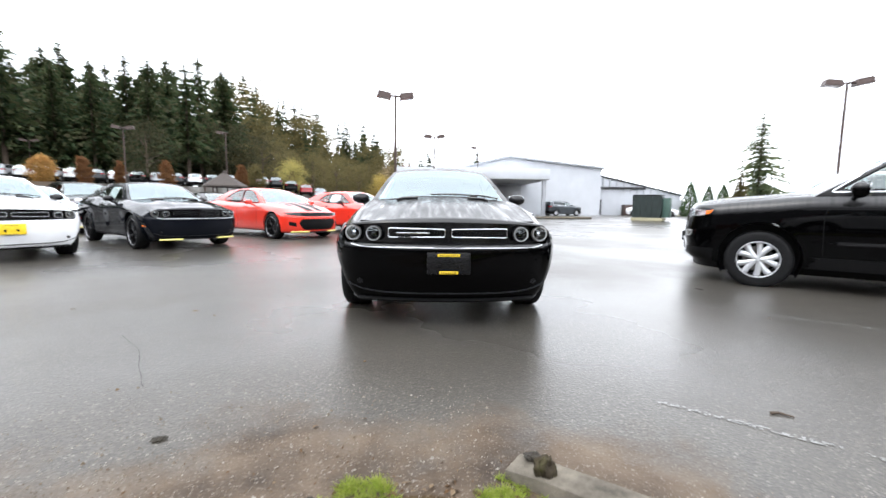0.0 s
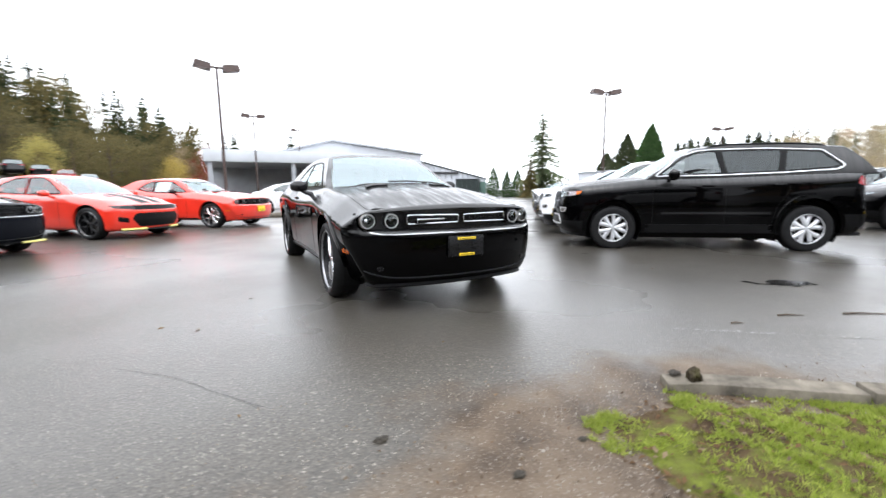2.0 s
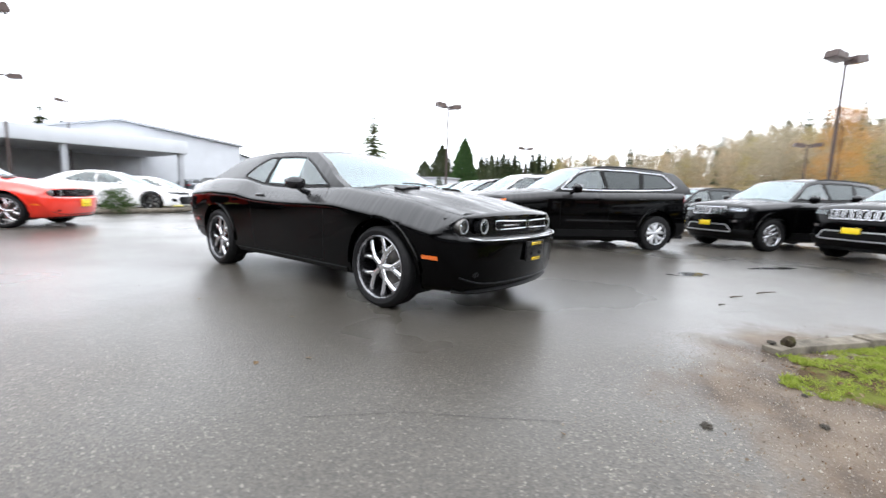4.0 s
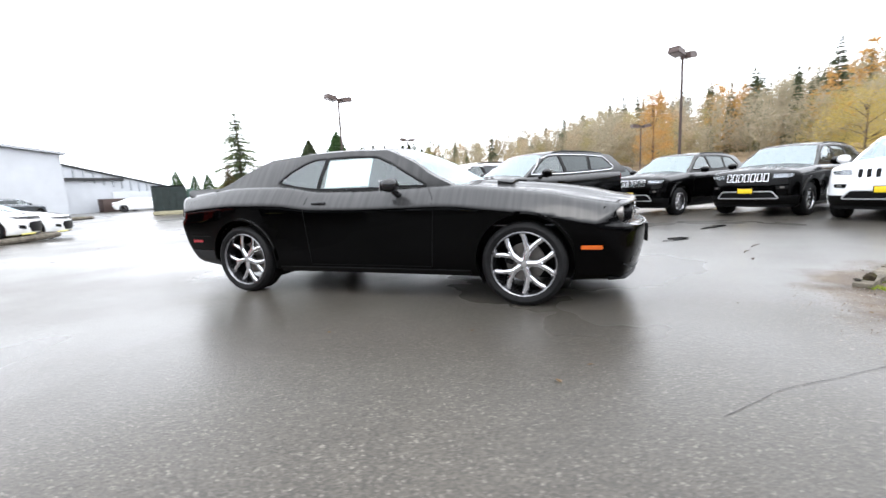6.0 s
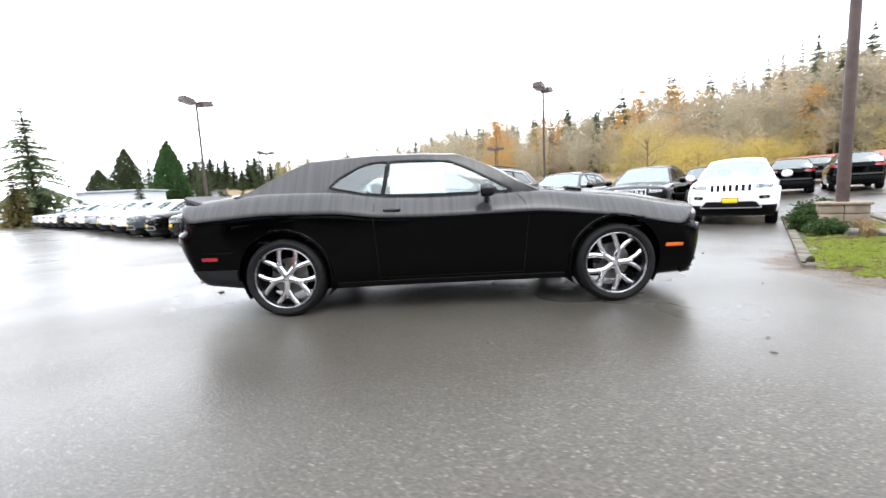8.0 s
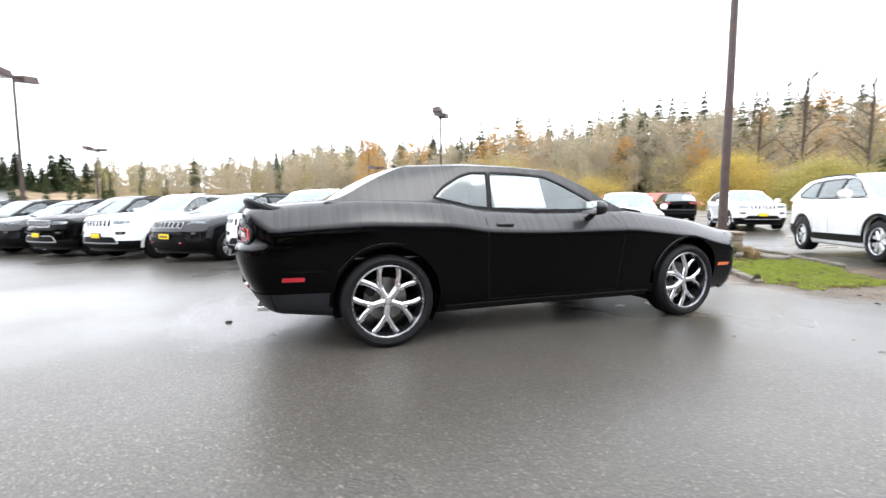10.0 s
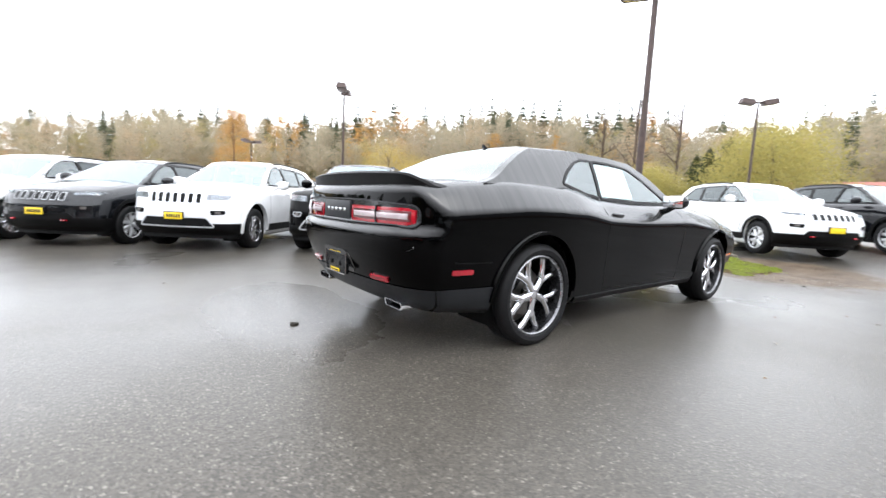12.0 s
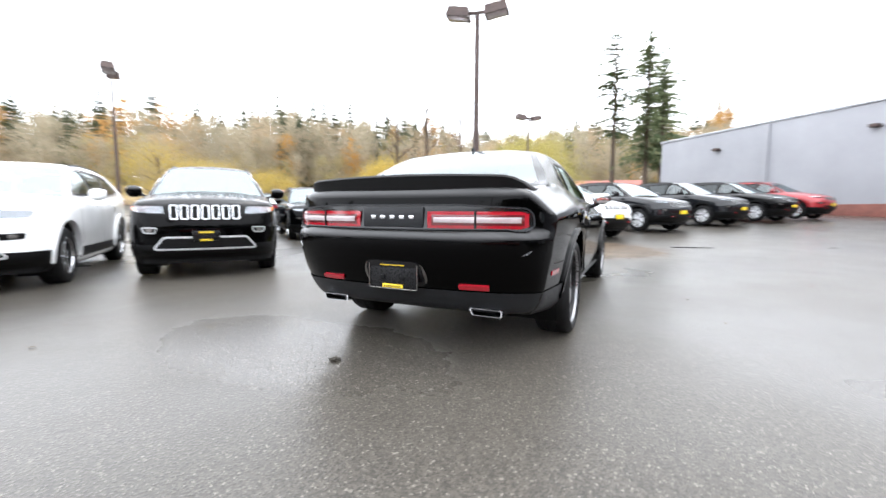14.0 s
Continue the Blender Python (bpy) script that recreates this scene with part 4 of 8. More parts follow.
def door_mirror(car, skin, sign, y, z, mat, size=(0.2, 0.13, 0.14), out=0.09):
    h = skin.side(y, z - 0.09, sign)
    x = h[0].x
    bm = bmesh.new()
    box(bm, (-0.5, -0.5, -0.5), (0.5, 0.5, 0.5), 0.42, Matrix.Translation((x + sign * (out + size[0] / 2), y, z)) @ pose(0, 0, 0, 0, 0, -sign * 8) @ Matrix.Diagonal((size[0], size[1], size[2], 1)), 4)
    m = part("door_mirror", bm, mat, car, "", 60)
    bm = bmesh.new()
    tube(bm, [(x - sign * 0.05, y - 0.02, z - 0.11), (x + sign * 0.06, y - 0.01, z - 0.075), (x + sign * 0.13, y, z - 0.03)], [0.03, 0.026, 0.024], 10)
    part("mirror_arm", bm, mat, m)
    bm = bmesh.new()
    box(bm, (-size[0] * 0.41, -0.004, -size[2] * 0.4), (size[0] * 0.41, 0.004, size[2] * 0.4), 0.004, Matrix.Translation((x + sign * (out + size[0] / 2), y + size[1] / 2, z)) @ pose(0, 0, 0, 0, 0, -sign * 8))
    part("mirror_glass", bm, CHROME, m)


def build_car(spec):
    """A car about the middle of its wheelbase, nose towards -y."""
    car = thing(spec["name"], spec["label"], spec["category"])
    paint = spec["paint"]
    L0, L1, m = spec["ends"][0], spec["ends"][1], spec.get("power", 5)
    Wv, Wy = pchip(spec["wv"]), pchip(spec["wy"])
    ZE, ZC, ZB = pchip(spec["edge"]), pchip(spec["centre"]), pchip(spec["bottom"])
    F, R = pchip(spec["nose"]), pchip(spec["tail"])
    fc, rc = spec["nose_curve"], spec["tail_curve"]
    half = spec["wy"][0][1] * 0.93
    hump = spec.get("hump", lambda y, x: 0.0)
    tuck = spec.get("tuck", (0.0, 0.0))

    def nose(x, z):
        return F(z) + fc * (abs(x) / 0.8) ** 2.2 + 0.17 * (abs(x) / half) ** 11

    def tail(x, z):
        return R(z) - rc * (abs(x) / 0.8) ** 2.4 - 0.16 * (abs(x) / half) ** 9

    def low(s, u, v):
        y0 = L0 + (L1 - L0) * s
        x = u * Wy(y0) * Wv(v)
        x *= 1 - tuck[0] * max(0.0, 1 - v / 0.62) ** 1.2 * max(0.0, 1 - s / 0.115) ** 0.6 - tuck[1] * max(0.0, 1 - v / 0.5) ** 1.2 * max(0.0, 1 - (1 - s) / 0.12) ** 0.6
        zt = ZE(y0) + (ZC(y0) - ZE(y0)) * (1 - u ** 2.2) + hump(y0, x) * v
        zb = ZB(y0)
        z = zb + v * (zt - zb)
        return x, y0 + (1 - s) ** m * (nose(x, z) - L0) + s ** m * (tail(x, z) - L1), z
    ns, nu, nv = spec.get("fine", (54, 12, 18))
    body, tag = block(low, steps(ns), steps(nu), steps(nv))
    # the cabin is open below the roof
    G0, G1 = spec["roof_ends"]
    gone = [f for f in body.faces if f[tag] == 1 and G0 + spec.get("cowl", 0.12) < f.calc_center_median().y < G1 - 0.1 and f.calc_center_median().x < spec["roof_base"] - 0.07]
    bmesh.ops.delete(body, geom=gone, context="FACES")
    arch = spec["arch"]
    for wy_ in spec["axles"]:
        cut(body, tag, 2, "x", ellipse(wy_, spec["wheel"][0] + 0.015, arch, arch, 36), (-0.05, 0, 0))
        gone = [f for f in body.faces if f[tag] == 3 and abs(f.calc_center_median().y - wy_) < arch and f.calc_center_median().x > 0.5]
        bmesh.ops.delete(body, geom=gone, context="FACES")
    for side_no, outline, depth in spec["recess"]:
        cut(body, tag, side_no, "y", outline, (0, depth, 0)).free()
    # roof shell
    ZG, ZR = pchip(spec["base_line"]), pchip(spec["roof_line"])
    GF, GR = pchip(spec["shield"]), pchip(spec["backlight"])
    kf, kr, crown = spec["shield_curve"], spec["back_curve"], spec["crown"]
    wb, wt = spec["roof_base"], spec["roof_top"]

    def high(s, u, v):
        w = wb + (wt - wb) * (v ** 1.25) + spec.get("flare", 0.0) * max(0.0, min(1.0, (s - 0.5) / 0.3)) * (1 - v) ** 5
        zb = ZG(s)
        z = zb + v * (ZR(s) - zb) + crown * (1 - u ** 2.6) * v ** 2
        y0 = G0 + (G1 - G0) * s
        return u * w, y0 + (1 - s) * (GF(z) - kf * (1 - u * u) * (1.2 - 0.5 * v) - G0) + s * (GR(z) + kr * (1 - u * u) - G1), z
    gu, g0, g1 = 0.92, 0.06, 0.93
    roof, rtag = block(high, steps(max(20, ns // 2)), steps(nu, gu), steps(nv, g0, g1), "top side front rear")
    panes = []
    for side_no, name in ((4, "windscreen"), (5, "rear_window")):
        fs = []
        lo_z, hi_z = (high(0 if side_no == 4 else 1, 0, g0)[2], high(0 if side_no == 4 else 1, 0, g1)[2])
        for f in roof.faces:
            if f[rtag] == side_no:
                c = f.calc_center_median()
                s_ = 0.0 if side_no == 4 else 1.0
                zb = ZG(s_)
                v_ = (c.z - zb) / (ZR(s_) - zb)
                w_ = wb + (wt - wb) * (max(0, min(1, v_)) ** 1.25)
                u_ = c.x / w_
                vv = (c.z - zb) / (ZR(s_) - zb + crown * (1 - min(1, u_) ** 2.6))
                if u_ < gu + 0.005 and g0 < vv < g1 - 0.012:
                    fs.append(f)
        pane = bmesh.new()
        made = {}
        for f in fs:
            vs = []
            for q in f.verts:
                if q not in made:
                    made[q] = pane.verts.new(q.co)
                vs.append(made[q])
            pane.faces.new(vs)
        bmesh.ops.delete(roof, geom=fs, context="FACES")
        panes.append((name, pane))
    side_panes = [(tint, outline, cut(roof, rtag, 2, "x", outline, (-0.02, 0, 0))) for tint, outline in spec["windows"]]
    skin_low, skin_high = mirror(body.copy()), mirror(roof.copy())
    full = [skin_low, skin_high]
    for tint, outline, piece in side_panes:
        full += [piece.copy(), flipped(piece)]
    skin = Skin(full)
    for b in full:
        b.free()
    # dark lower bumpers follow the body's own skin
    for name, z, y0, y1, skirt_mat in spec.get("skirts", ()):
        sk = body.copy()
        for co, no in (((0, 0, z), (0, 0, 1)), ((0, y0, 0), (0, -1, 0)), ((0, y1, 0), (0, 1, 0))):
            bmesh.ops.bisect_plane(sk, geom=sk.verts[:] + sk.edges[:] + sk.faces[:], plane_co=co, plane_no=no, clear_outer=True, dist=0.0004)
        sk.normal_update()
        for v in sk.verts:
            v.co += v.normal * (0.006 if v.normal.dot(Vector((v.co.x, v.co.y, 0))) > 0 else -0.006)
            if abs(v.co.x) < 0.01:
                v.co.x = 0.0
        part(name, mirror(sk), skirt_mat, car, "", 62)
    part("body", mirror(body), paint, car, "", 62)
    part("roof", mirror(roof), spec.get("roof_paint", paint), car, "", 38)
    for name, pane in panes:
        part(name, mirror(pane), SHIELD if name == "windscreen" else BACK_GLASS, car, "", 60).visible_shadow = False
    for sign in (1, -1):
        for tint, outline, piece in side_panes:
            q = part("side_window", flipped(piece) if sign < 0 else piece.copy(), tint, car, "", 60)
            q.visible_shadow = False
            window_ring(car, skin, sign, outline, 0.02, spec.get("trim", PLASTIC))
        if spec.get("outer_ring"):
            window_ring(car, skin, sign, spec["outer_ring"], 0.013, spec["ring_metal"], "window_surround")
        for outline in spec.get("pillars", ()):
            patch_part(car, "pillar_cover", lambda a, b_: skin.side(a, b_, sign), outline, 0.005, PLASTIC)
        for line in spec["seams"]:
            seam(car, skin, sign, line)
        # arch lips and linings
        for wy_ in spec["axles"]:
            ring = [(wy_ + (arch + spec["lip"][0] * 0.4) * math.cos(a), spec["wheel"][0] + 0.015 + (arch + spec["lip"][0] * 0.4) * math.sin(a)) for a in (radians(-8 + 196 * k / 40) for k in range(41))]
            bm = bmesh.new()
            ribbon(bm, [skin.side(a, b, sign) for a, b in ring if b > spec["bottom"][2][1] + 0.11], spec["lip"][0], spec["lip"][1])
            part("arch_trim", bm, spec["lip"][2] or paint, car)
            bm = bmesh.new()
            pts = [(wy_ + (arch + 0.004) * math.cos(a), spec["wheel"][0] + 0.015 + (arch + 0.004) * math.sin(a)) for a in (radians(-30 + 240 * k / 24) for k in range(25))]
            out, back = [bm.verts.new((sign * 0.87, a, max(b, 0.16))) for a, b in pts], [bm.verts.new((sign * 0.52, a, max(b, 0.16))) for a, b in pts]
            for k in range(24):
                bm.faces.new((out[k], out[k + 1], back[k + 1], back[k]))
            bm.faces.new(back)
            part("wheel_housing", bm, PLASTIC, car)
            wheel(car, sign * spec["track"], wy_, *spec["wheel"][:3], spec["wheel_style"], spec["wheel_metal"], spec.get("wheel_lip"))
    for _, _, piece in side_panes:
        piece.free()
    # cabin
    w, floor_z = spec["roof_base"], spec.get("seat_base", 0.34)
    bm = bmesh.new()
    box(bm, (-w + 0.1, G0 + 0.35, floor_z + 0.2), (w - 0.1, G0 + 0.72, ZG(0.1) - 0.03), 0.08)
    part("dashboard", bm, CABIN, car)
    bm = bmesh.new()
    c = Vector((0.36, G0 + 0.85, ZG(0.1) - 0.09))
    tilt = pose(c.x, c.y, c.z, 65, 0, 0)
    tube(bm, [tilt @ Vector((0.18 * math.cos(a), 0.18 * math.sin(a), 0)) for a in (2 * math.pi * k / 24 for k in range(25))], 0.014, 8, False)
    box(bm, (-0.17, -0.03, -0.02), (0.17, 0.03, 0.01), 0.01, tilt)
    part("steering_wheel", bm, CABIN, car)
    for x, y in spec["seats"]:
        seat(car, x, y, CABIN, base=floor_z, back=spec.get("seat_back", 0.56))
    bm = bmesh.new()
    box(bm, (-w + 0.04, G0 + 0.3, 0.26), (w - 0.04, G1 - 0.15, 0.32), 0.02)
    part("cabin_floor", bm, CABIN, car)
    spec["detail"](car, skin, spec, nose, tail)
    return car


def patch_part(car, name, find, outline, proud, mat, label=""):
    bm = bmesh.new()
    patch(bm, find, outline, proud)
    return part(name, bm, mat, car, label)


def rect(x0, x1, z0, z1, r=0.02):
    return rounded([(x0, z0), (x1, z0), (x1, z1), (x0, z1)], r)


def round_lamp(car, x, y, z, r, dark):
    """A round headlamp looking along -y."""
    turn = Matrix.Translation((x, y, z)) @ pose(0, 0, 0, 90, 0, 0)
    bm = bmesh.new()
    lathe(bm, [(r * 1.08, -0.03), (r * 1.1, 0.03), (r * 0.98, 0.034), (r * 0.9, 0.0), (r * 0.55, -0.03), (0.001, -0.04)], 32, turn)
    lamp = part("headlamp", bm, BLACK_ALLOY if dark else DARK_STEEL, car)
    bm = bmesh.new()
    lathe(bm, [(r * 0.42, -0.035), (r * 0.42, -0.01), (r * 0.3, 0.004), (0.001, 0.012)], 24, turn)
    part("projector", bm, GLOSS_BLACK if dark else CHROME, lamp)
    bm = bmesh.new()
    lathe(bm, [(r * 0.98, 0.022), (r * 0.7, 0.034), (r * 0.35, 0.040), (0.001, 0.042)], 32, turn)
    part("lens", bm, LENS, lamp)
    bm = bmesh.new()
    lathe(bm, [(r * 0.99, 0.02), (r * 0.99, 0.034), (r * 0.86, 0.034), (r * 0.86, 0.02)], 32, turn, True)
    part("light_ring", bm, LAMP_RING, lamp)


def coupe_detail(car, skin, spec, nose, tail):
    # nose
    bm = bmesh.new()
    for sgn in (-1, 1):
        for k in range(12):
            x0, x1 = sgn * k * 0.0695, sgn * (k + 1) * 0.0695
            bm.faces.new([bm.verts.new((x, nose(x, 0.74) + 0.10, z)) for x, z in ((x0, 0.65), (x1, 0.65), (x1, 0.845 - 0.04 * (abs(x1) > 0.72)), (x0, 0.845 - 0.04 * (abs(x0) > 0.72)))])
    bmesh.ops.remove_doubles(bm, verts=bm.verts[:], dist=1e-4)
    part("grille_panel", bm, GLOSS_BLACK, car)
    for x, dark in ((0.755, False), (0.585, True), (-0.585, True), (-0.755, False)):
        round_lamp(car, x, nose(x, 0.745) + 0.062, 0.744, 0.058, dark)
    for sgn in (-1, 1):
        a, b = (0.025, 0.465)
        ring = [(sgn * x, nose(x, 0.75) + 0.03, z) for x, z in rounded([(a, 0.722), (b, 0.716), (b, 0.788), (a, 0.782)], 0.02)]
        bm = bmesh.new()
        tube(bm, ring + ring[:1], 0.0048, 6, False)
        part("grille_surround", bm, CHROME, car, "bright slot outline in the grille")
        bm = bmesh.new()
        for k in range(7):
            z = 0.728 + k * 0.008
            box(bm, (sgn * 0.25 - 0.205, nose(0.25, 0.75) + 0.055, z), (sgn * 0.25 + 0.205, nose(0.25, 0.75) + 0.06, z + 0.003))
        part("grille_mesh", bm, PLASTIC, car)
        patch_part(car, "fog_lamp", skin.front, ellipse(sgn * 0.69, 0.37, 0.026, 0.022, 16), 0.004, BLACK_ALLOY)
    bm = bmesh.new()
    box(bm, (-0.40, nose(0.2, 0.75) + 0.026, 0.745), (-0.15, nose(0.2, 0.75) + 0.034, 0.757), 0.003)
    part("grille_badge", bm, CHROME, car)
    bm = bmesh.new()
    ribbon(bm, [skin.front(x, 0.232) for x in [k * 0.05 - 0.75 for k in range(31)]], 0.02, 0.024)
    part("front_splitter", bm, PLASTIC, car)
    # satin ribbon painted in as the highlight along the bumper's lip
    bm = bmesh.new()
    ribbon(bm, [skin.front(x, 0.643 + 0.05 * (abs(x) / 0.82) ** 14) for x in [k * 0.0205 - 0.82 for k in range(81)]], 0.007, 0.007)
    part("bumper_crease", bm, ALLOY, car, "thin bright ribbon painting the lip's highlight under the grille")
    # grey ribbon drawn for the line of light along the chin
    bm = bmesh.new()
    ribbon(bm, [skin.front(x, 0.285 + 0.07 * (abs(x) / 0.8) ** 6) for x in [k * 0.04 - 0.80 for k in range(41)]], 0.010, 0.008)
    part("chin_crease", bm, TRIM_GREY, car)
    plate_holder(car, skin.front, 0.445, 0.612, 0.012, -1, False)
    # bonnet
    for sgn in (-1, 1):
        patch_part(car, "bonnet_scoop", skin.top, rounded([(sgn * 0.25, -1.34), (sgn * 0.47, -1.32), (sgn * 0.45, -1.17), (sgn * 0.27, -1.19)], 0.02), 0.02, PLASTIC)
        bm = bmesh.new()
        ribbon(bm, [skin.top(sgn * (0.745 - 0.02 * max(0, (-y - 1.5))), y) for y in [-0.95 - 0.06 * k for k in range(22)]], 0.006, 0.001)
        part("bonnet_seam", bm, PLASTIC, car)
        bm = bmesh.new()
        tube(bm, [skin.top(sgn * 0.12, -0.98)[0] + Vector((0, 0, 0.02)), skin.top(sgn * 0.12 + 0.3, -0.93)[0] + Vector((0, 0, 0.025)), skin.top(sgn * 0.12 + 0.52, -0.86)[0] + Vector((0, 0, 0.02))], 0.008, 6)
        part("wiper", bm, PLASTIC, car)
    patch_part(car, "cowl", skin.top, rounded([(-0.66, -0.96), (0.66, -0.96), (0.6, -1.02), (-0.6, -1.02)], 0.02), 0.003, PLASTIC)
    # sides
    for sign in (1, -1):
        find = lambda a, b: skin.side(a, b, sign)
        patch_part(car, "side_marker", find, rect(-2.085, -1.925, 0.478, 0.508, 0.008), 0.006, AMBER, "amber side marker")
        patch_part(car, "rear_marker", find, rect(2.06, 2.21, 0.532, 0.562, 0.008), 0.006, RED_LENS, "red side marker")
        h = skin.side(0.5, 0.912, sign)
        bm = bmesh.new()
        box(bm, (-0.08, -0.01, -0.017), (0.08, 0.022, 0.017), 0.015, Matrix.Translation(h[0]) @ pose(0, 0, 0, 0, 0, -90 * sign), 3)
        part("door_handle", bm, GLOSS_BLACK, car)
        door_mirror(car, skin, sign, -0.33, 1.05, GLOSS_BLACK, (0.20, 0.15, 0.125), 0.035)
        bm = bmesh.new()
        ribbon(bm, [skin.side(y, 0.262, sign) for y in [-1.02 + 0.06 * k for k in range(35)]], 0.055, 0.008)
        part("sill_trim", bm, PLASTIC, car)
    # tail
    frame_line = [(-0.795, 0.80), (0.795, 0.80), (0.82, 0.825), (0.815, 0.895), (0.785, 0.925), (0.4, 0.945), (-0.4, 0.945), (-0.785, 0.925), (-0.815, 0.895), (-0.82, 0.825)]
    patch_part(car, "tail_panel", skin.rear, rounded(frame_line, 0.02), 0.004, GLOSS_BLACK)
    bm = bmesh.new()
    ribbon(bm, [skin.rear(a, b) for a, b in along(rounded(frame_line, 0.03), 0.04, True)], 0.007, 0.016, True)
    part("tail_surround", bm, TRIM_GREY, car, "thin dark edge round the tail lamps")
    for sgn in (-1, 1):
        for a, b, c, d, proud, mat, name in ((0.235, 0.80, 0.812, 0.908, 0.012, RED_LENS, "tail_lamp"), (0.262, 0.78, 0.830, 0.890, 0.015, lamp_dark, "lamp_bowl"), (0.275, 0.517, 0.845, 0.876, 0.018, CLEAR_STRIP, "reversing_lamp"),
                                             (0.530, 0.765, 0.845, 0.876, 0.018, CLEAR_STRIP, "brake_strip"), (0.519, 0.528, 0.806, 0.914, 0.021, GLOSS_BLACK, "lamp_divider")):
            bm = bmesh.new()
            n_ = max(2, int((b - a) / 0.04))
            cols = [a + (b - a) * k / n_ for k in range(n_ + 1)]
            top = [[bm.verts.new((sgn * x, tail(x, 0.87) + pr, z - (0.012 if x > 0.79 and z > 0.9 else 0) + (0.012 if x > 0.79 and z < 0.82 else 0))) for x in cols] for pr, z in ((-0.02, c), (proud, c), (proud + 0.003, (c + d) / 2), (proud, d), (-0.02, d))]
            for u, v in zip(top, top[1:]):
                for k in range(n_):
                    bm.faces.new((u[k], u[k + 1], v[k + 1], v[k]))
            for k in (0, n_):
                bm.faces.new([row[k] for row in top])
            part(name, bm, mat, car)
    bm = bmesh.new()
    box(bm, (-0.21, tail(0, 0.87) - 0.03, 0.81), (0.21, tail(0, 0.87) + 0.014, 0.935), 0.01)
    part("centre_panel", bm, TRIM_GREY, car)
    for k in range(5):
        bm = bmesh.new()
        x = -0.132 + 0.066 * k
        box(bm, (x - 0.017, tail(0, 0.87) + 0.010, 0.862), (x + 0.017, tail(0, 0.87) + 0.018, 0.884), 0.004)
        part("badge_bar", bm, CHROME, car)
    bm = bmesh.new()
    rows = []
    for k in range(33):
        x = -0.80 + 1.6 * k / 32
        e = max(0, abs(x) - 0.66) / 0.14
        y = 2.44 - 0.10 * (abs(x) / 0.8) ** 2.4 - 0.12 * e * e
        z = 1.045 - 0.02 * (x / 0.8) ** 2
        t = 0.082 * (1 - 0.85 * e * e)
        rows.append([bm.verts.new(p) for p in ((x, y - 0.16, z + 0.012), (x, y - 0.05, z + 0.35 * t + 0.01), (x, y + 0.05, z + t), (x, y + 0.065, z + t - 0.012), (x, y + 0.045, z - 0.03), (x, y - 0.1, z - 0.04))])
    for a, b in zip(rows, rows[1:]):
        for q in range(6):
            bm.faces.new((a[q], a[(q + 1) % 6], b[(q + 1) % 6], b[q]))
    bm.faces.new(rows[0])
    bm.faces.new(rows[-1])
    part("spoiler", bm, PLASTIC, car, "satin black boot-lid spoiler")
    for sgn in (-1, 1):
        patch_part(car, "rear_reflector", skin.rear, rect(sgn * 0.5 - 0.09, sgn * 0.5 + 0.09, 0.462, 0.49, 0.008), 0.014, RED_LENS)
        h = skin.rear(sgn * 0.55, 0.345)
        bm = bmesh.new()
        ring = rounded([(-0.10, -0.022), (0.09, -0.022), (0.108, 0.02), (-0.10, 0.02)], 0.014)
        y1 = h[0].y + 0.02
        for y0_, sc, flip in ((y1 - 0.25, 0.9, False), (y1, 1.0, True), (y1, 0.9, True), (y1 - 0.1, 0.86, True)):
            row = [bm.verts.new((sgn * 0.55 + a * sc, y0_, 0.312 + b * sc)) for a, b in ring]
            if flip:
                for k in range(len(row)):
                    bm.faces.new((last[k - 1], last[k], row[k], row[k - 1]))
            last = row
        part("exhaust_tip", bm, DARK_CHROME, car)
    # grey patch paints the lit rim of the plate recess, black patch its inside
    patch_part(car, "recess_rim", skin.rear, rounded([(-0.225, 0.465), (0.225, 0.465), (0.205, 0.605), (-0.205, 0.605)], 0.06), 0.002, DARK_STEEL)
    patch_part(car, "plate_recess", skin.rear, rounded([(-0.205, 0.455), (0.205, 0.455), (0.19, 0.61), (-0.19, 0.61)], 0.05), 0.005, GLOSS_BLACK)
    plate_holder(car, skin.rear, 0.44, 0.61, 0.012, 1, False)
    hit = skin.rear(0, 0.525)
    bm = bmesh.new()
    ring = [(x, hit[0].y + 0.027, z) for x, z in rect(-0.168, 0.168, 0.438, 0.612, 0.012)]
    tube(bm, ring + ring[:1], 0.0032, 6, False)
    part("plate_frame", bm, DARK_STEEL, car, "thin bright edge of the plate frame")
    bm = bmesh.new()
    z = skin.top(0, 1.2)[0].z
    prism(bm, [(-0.045, -0.004), (0.03, -0.004), (0.04, 0.034), (0.02, 0.03)], 0.024, Matrix.Translation((-0.015, 1.2, z)) @ pose(0, 0, 0, 90, 0, 90) @ Matrix.Translation((0, 0, -0.012)), 0.6)
    part("antenna_fin", bm, GLOSS_BLACK, car)
    # sheet in the passenger window
    bm = bmesh.new()
    bm.faces.new([bm.verts.new(h[0] - h[1] * 0.012) for h in [skin.side(y, z, -1) for y, z in rect(0.02, 0.52, 1.06, 1.335, 0.01)]])
    part("window_sheet", bm, PAPER, car, "large white sticker sheet inside the glass")


def coupe_hump(y, x):
    if y > -0.7:
        return 0.0
    return 0.022 * max(0.0, min(1.0, (0.50 - abs(x)) / 0.10)) * min(1.0, (-y - 0.7) / 0.3) * min(1.0, max(0.0, (y + 2.42) / 0.3))


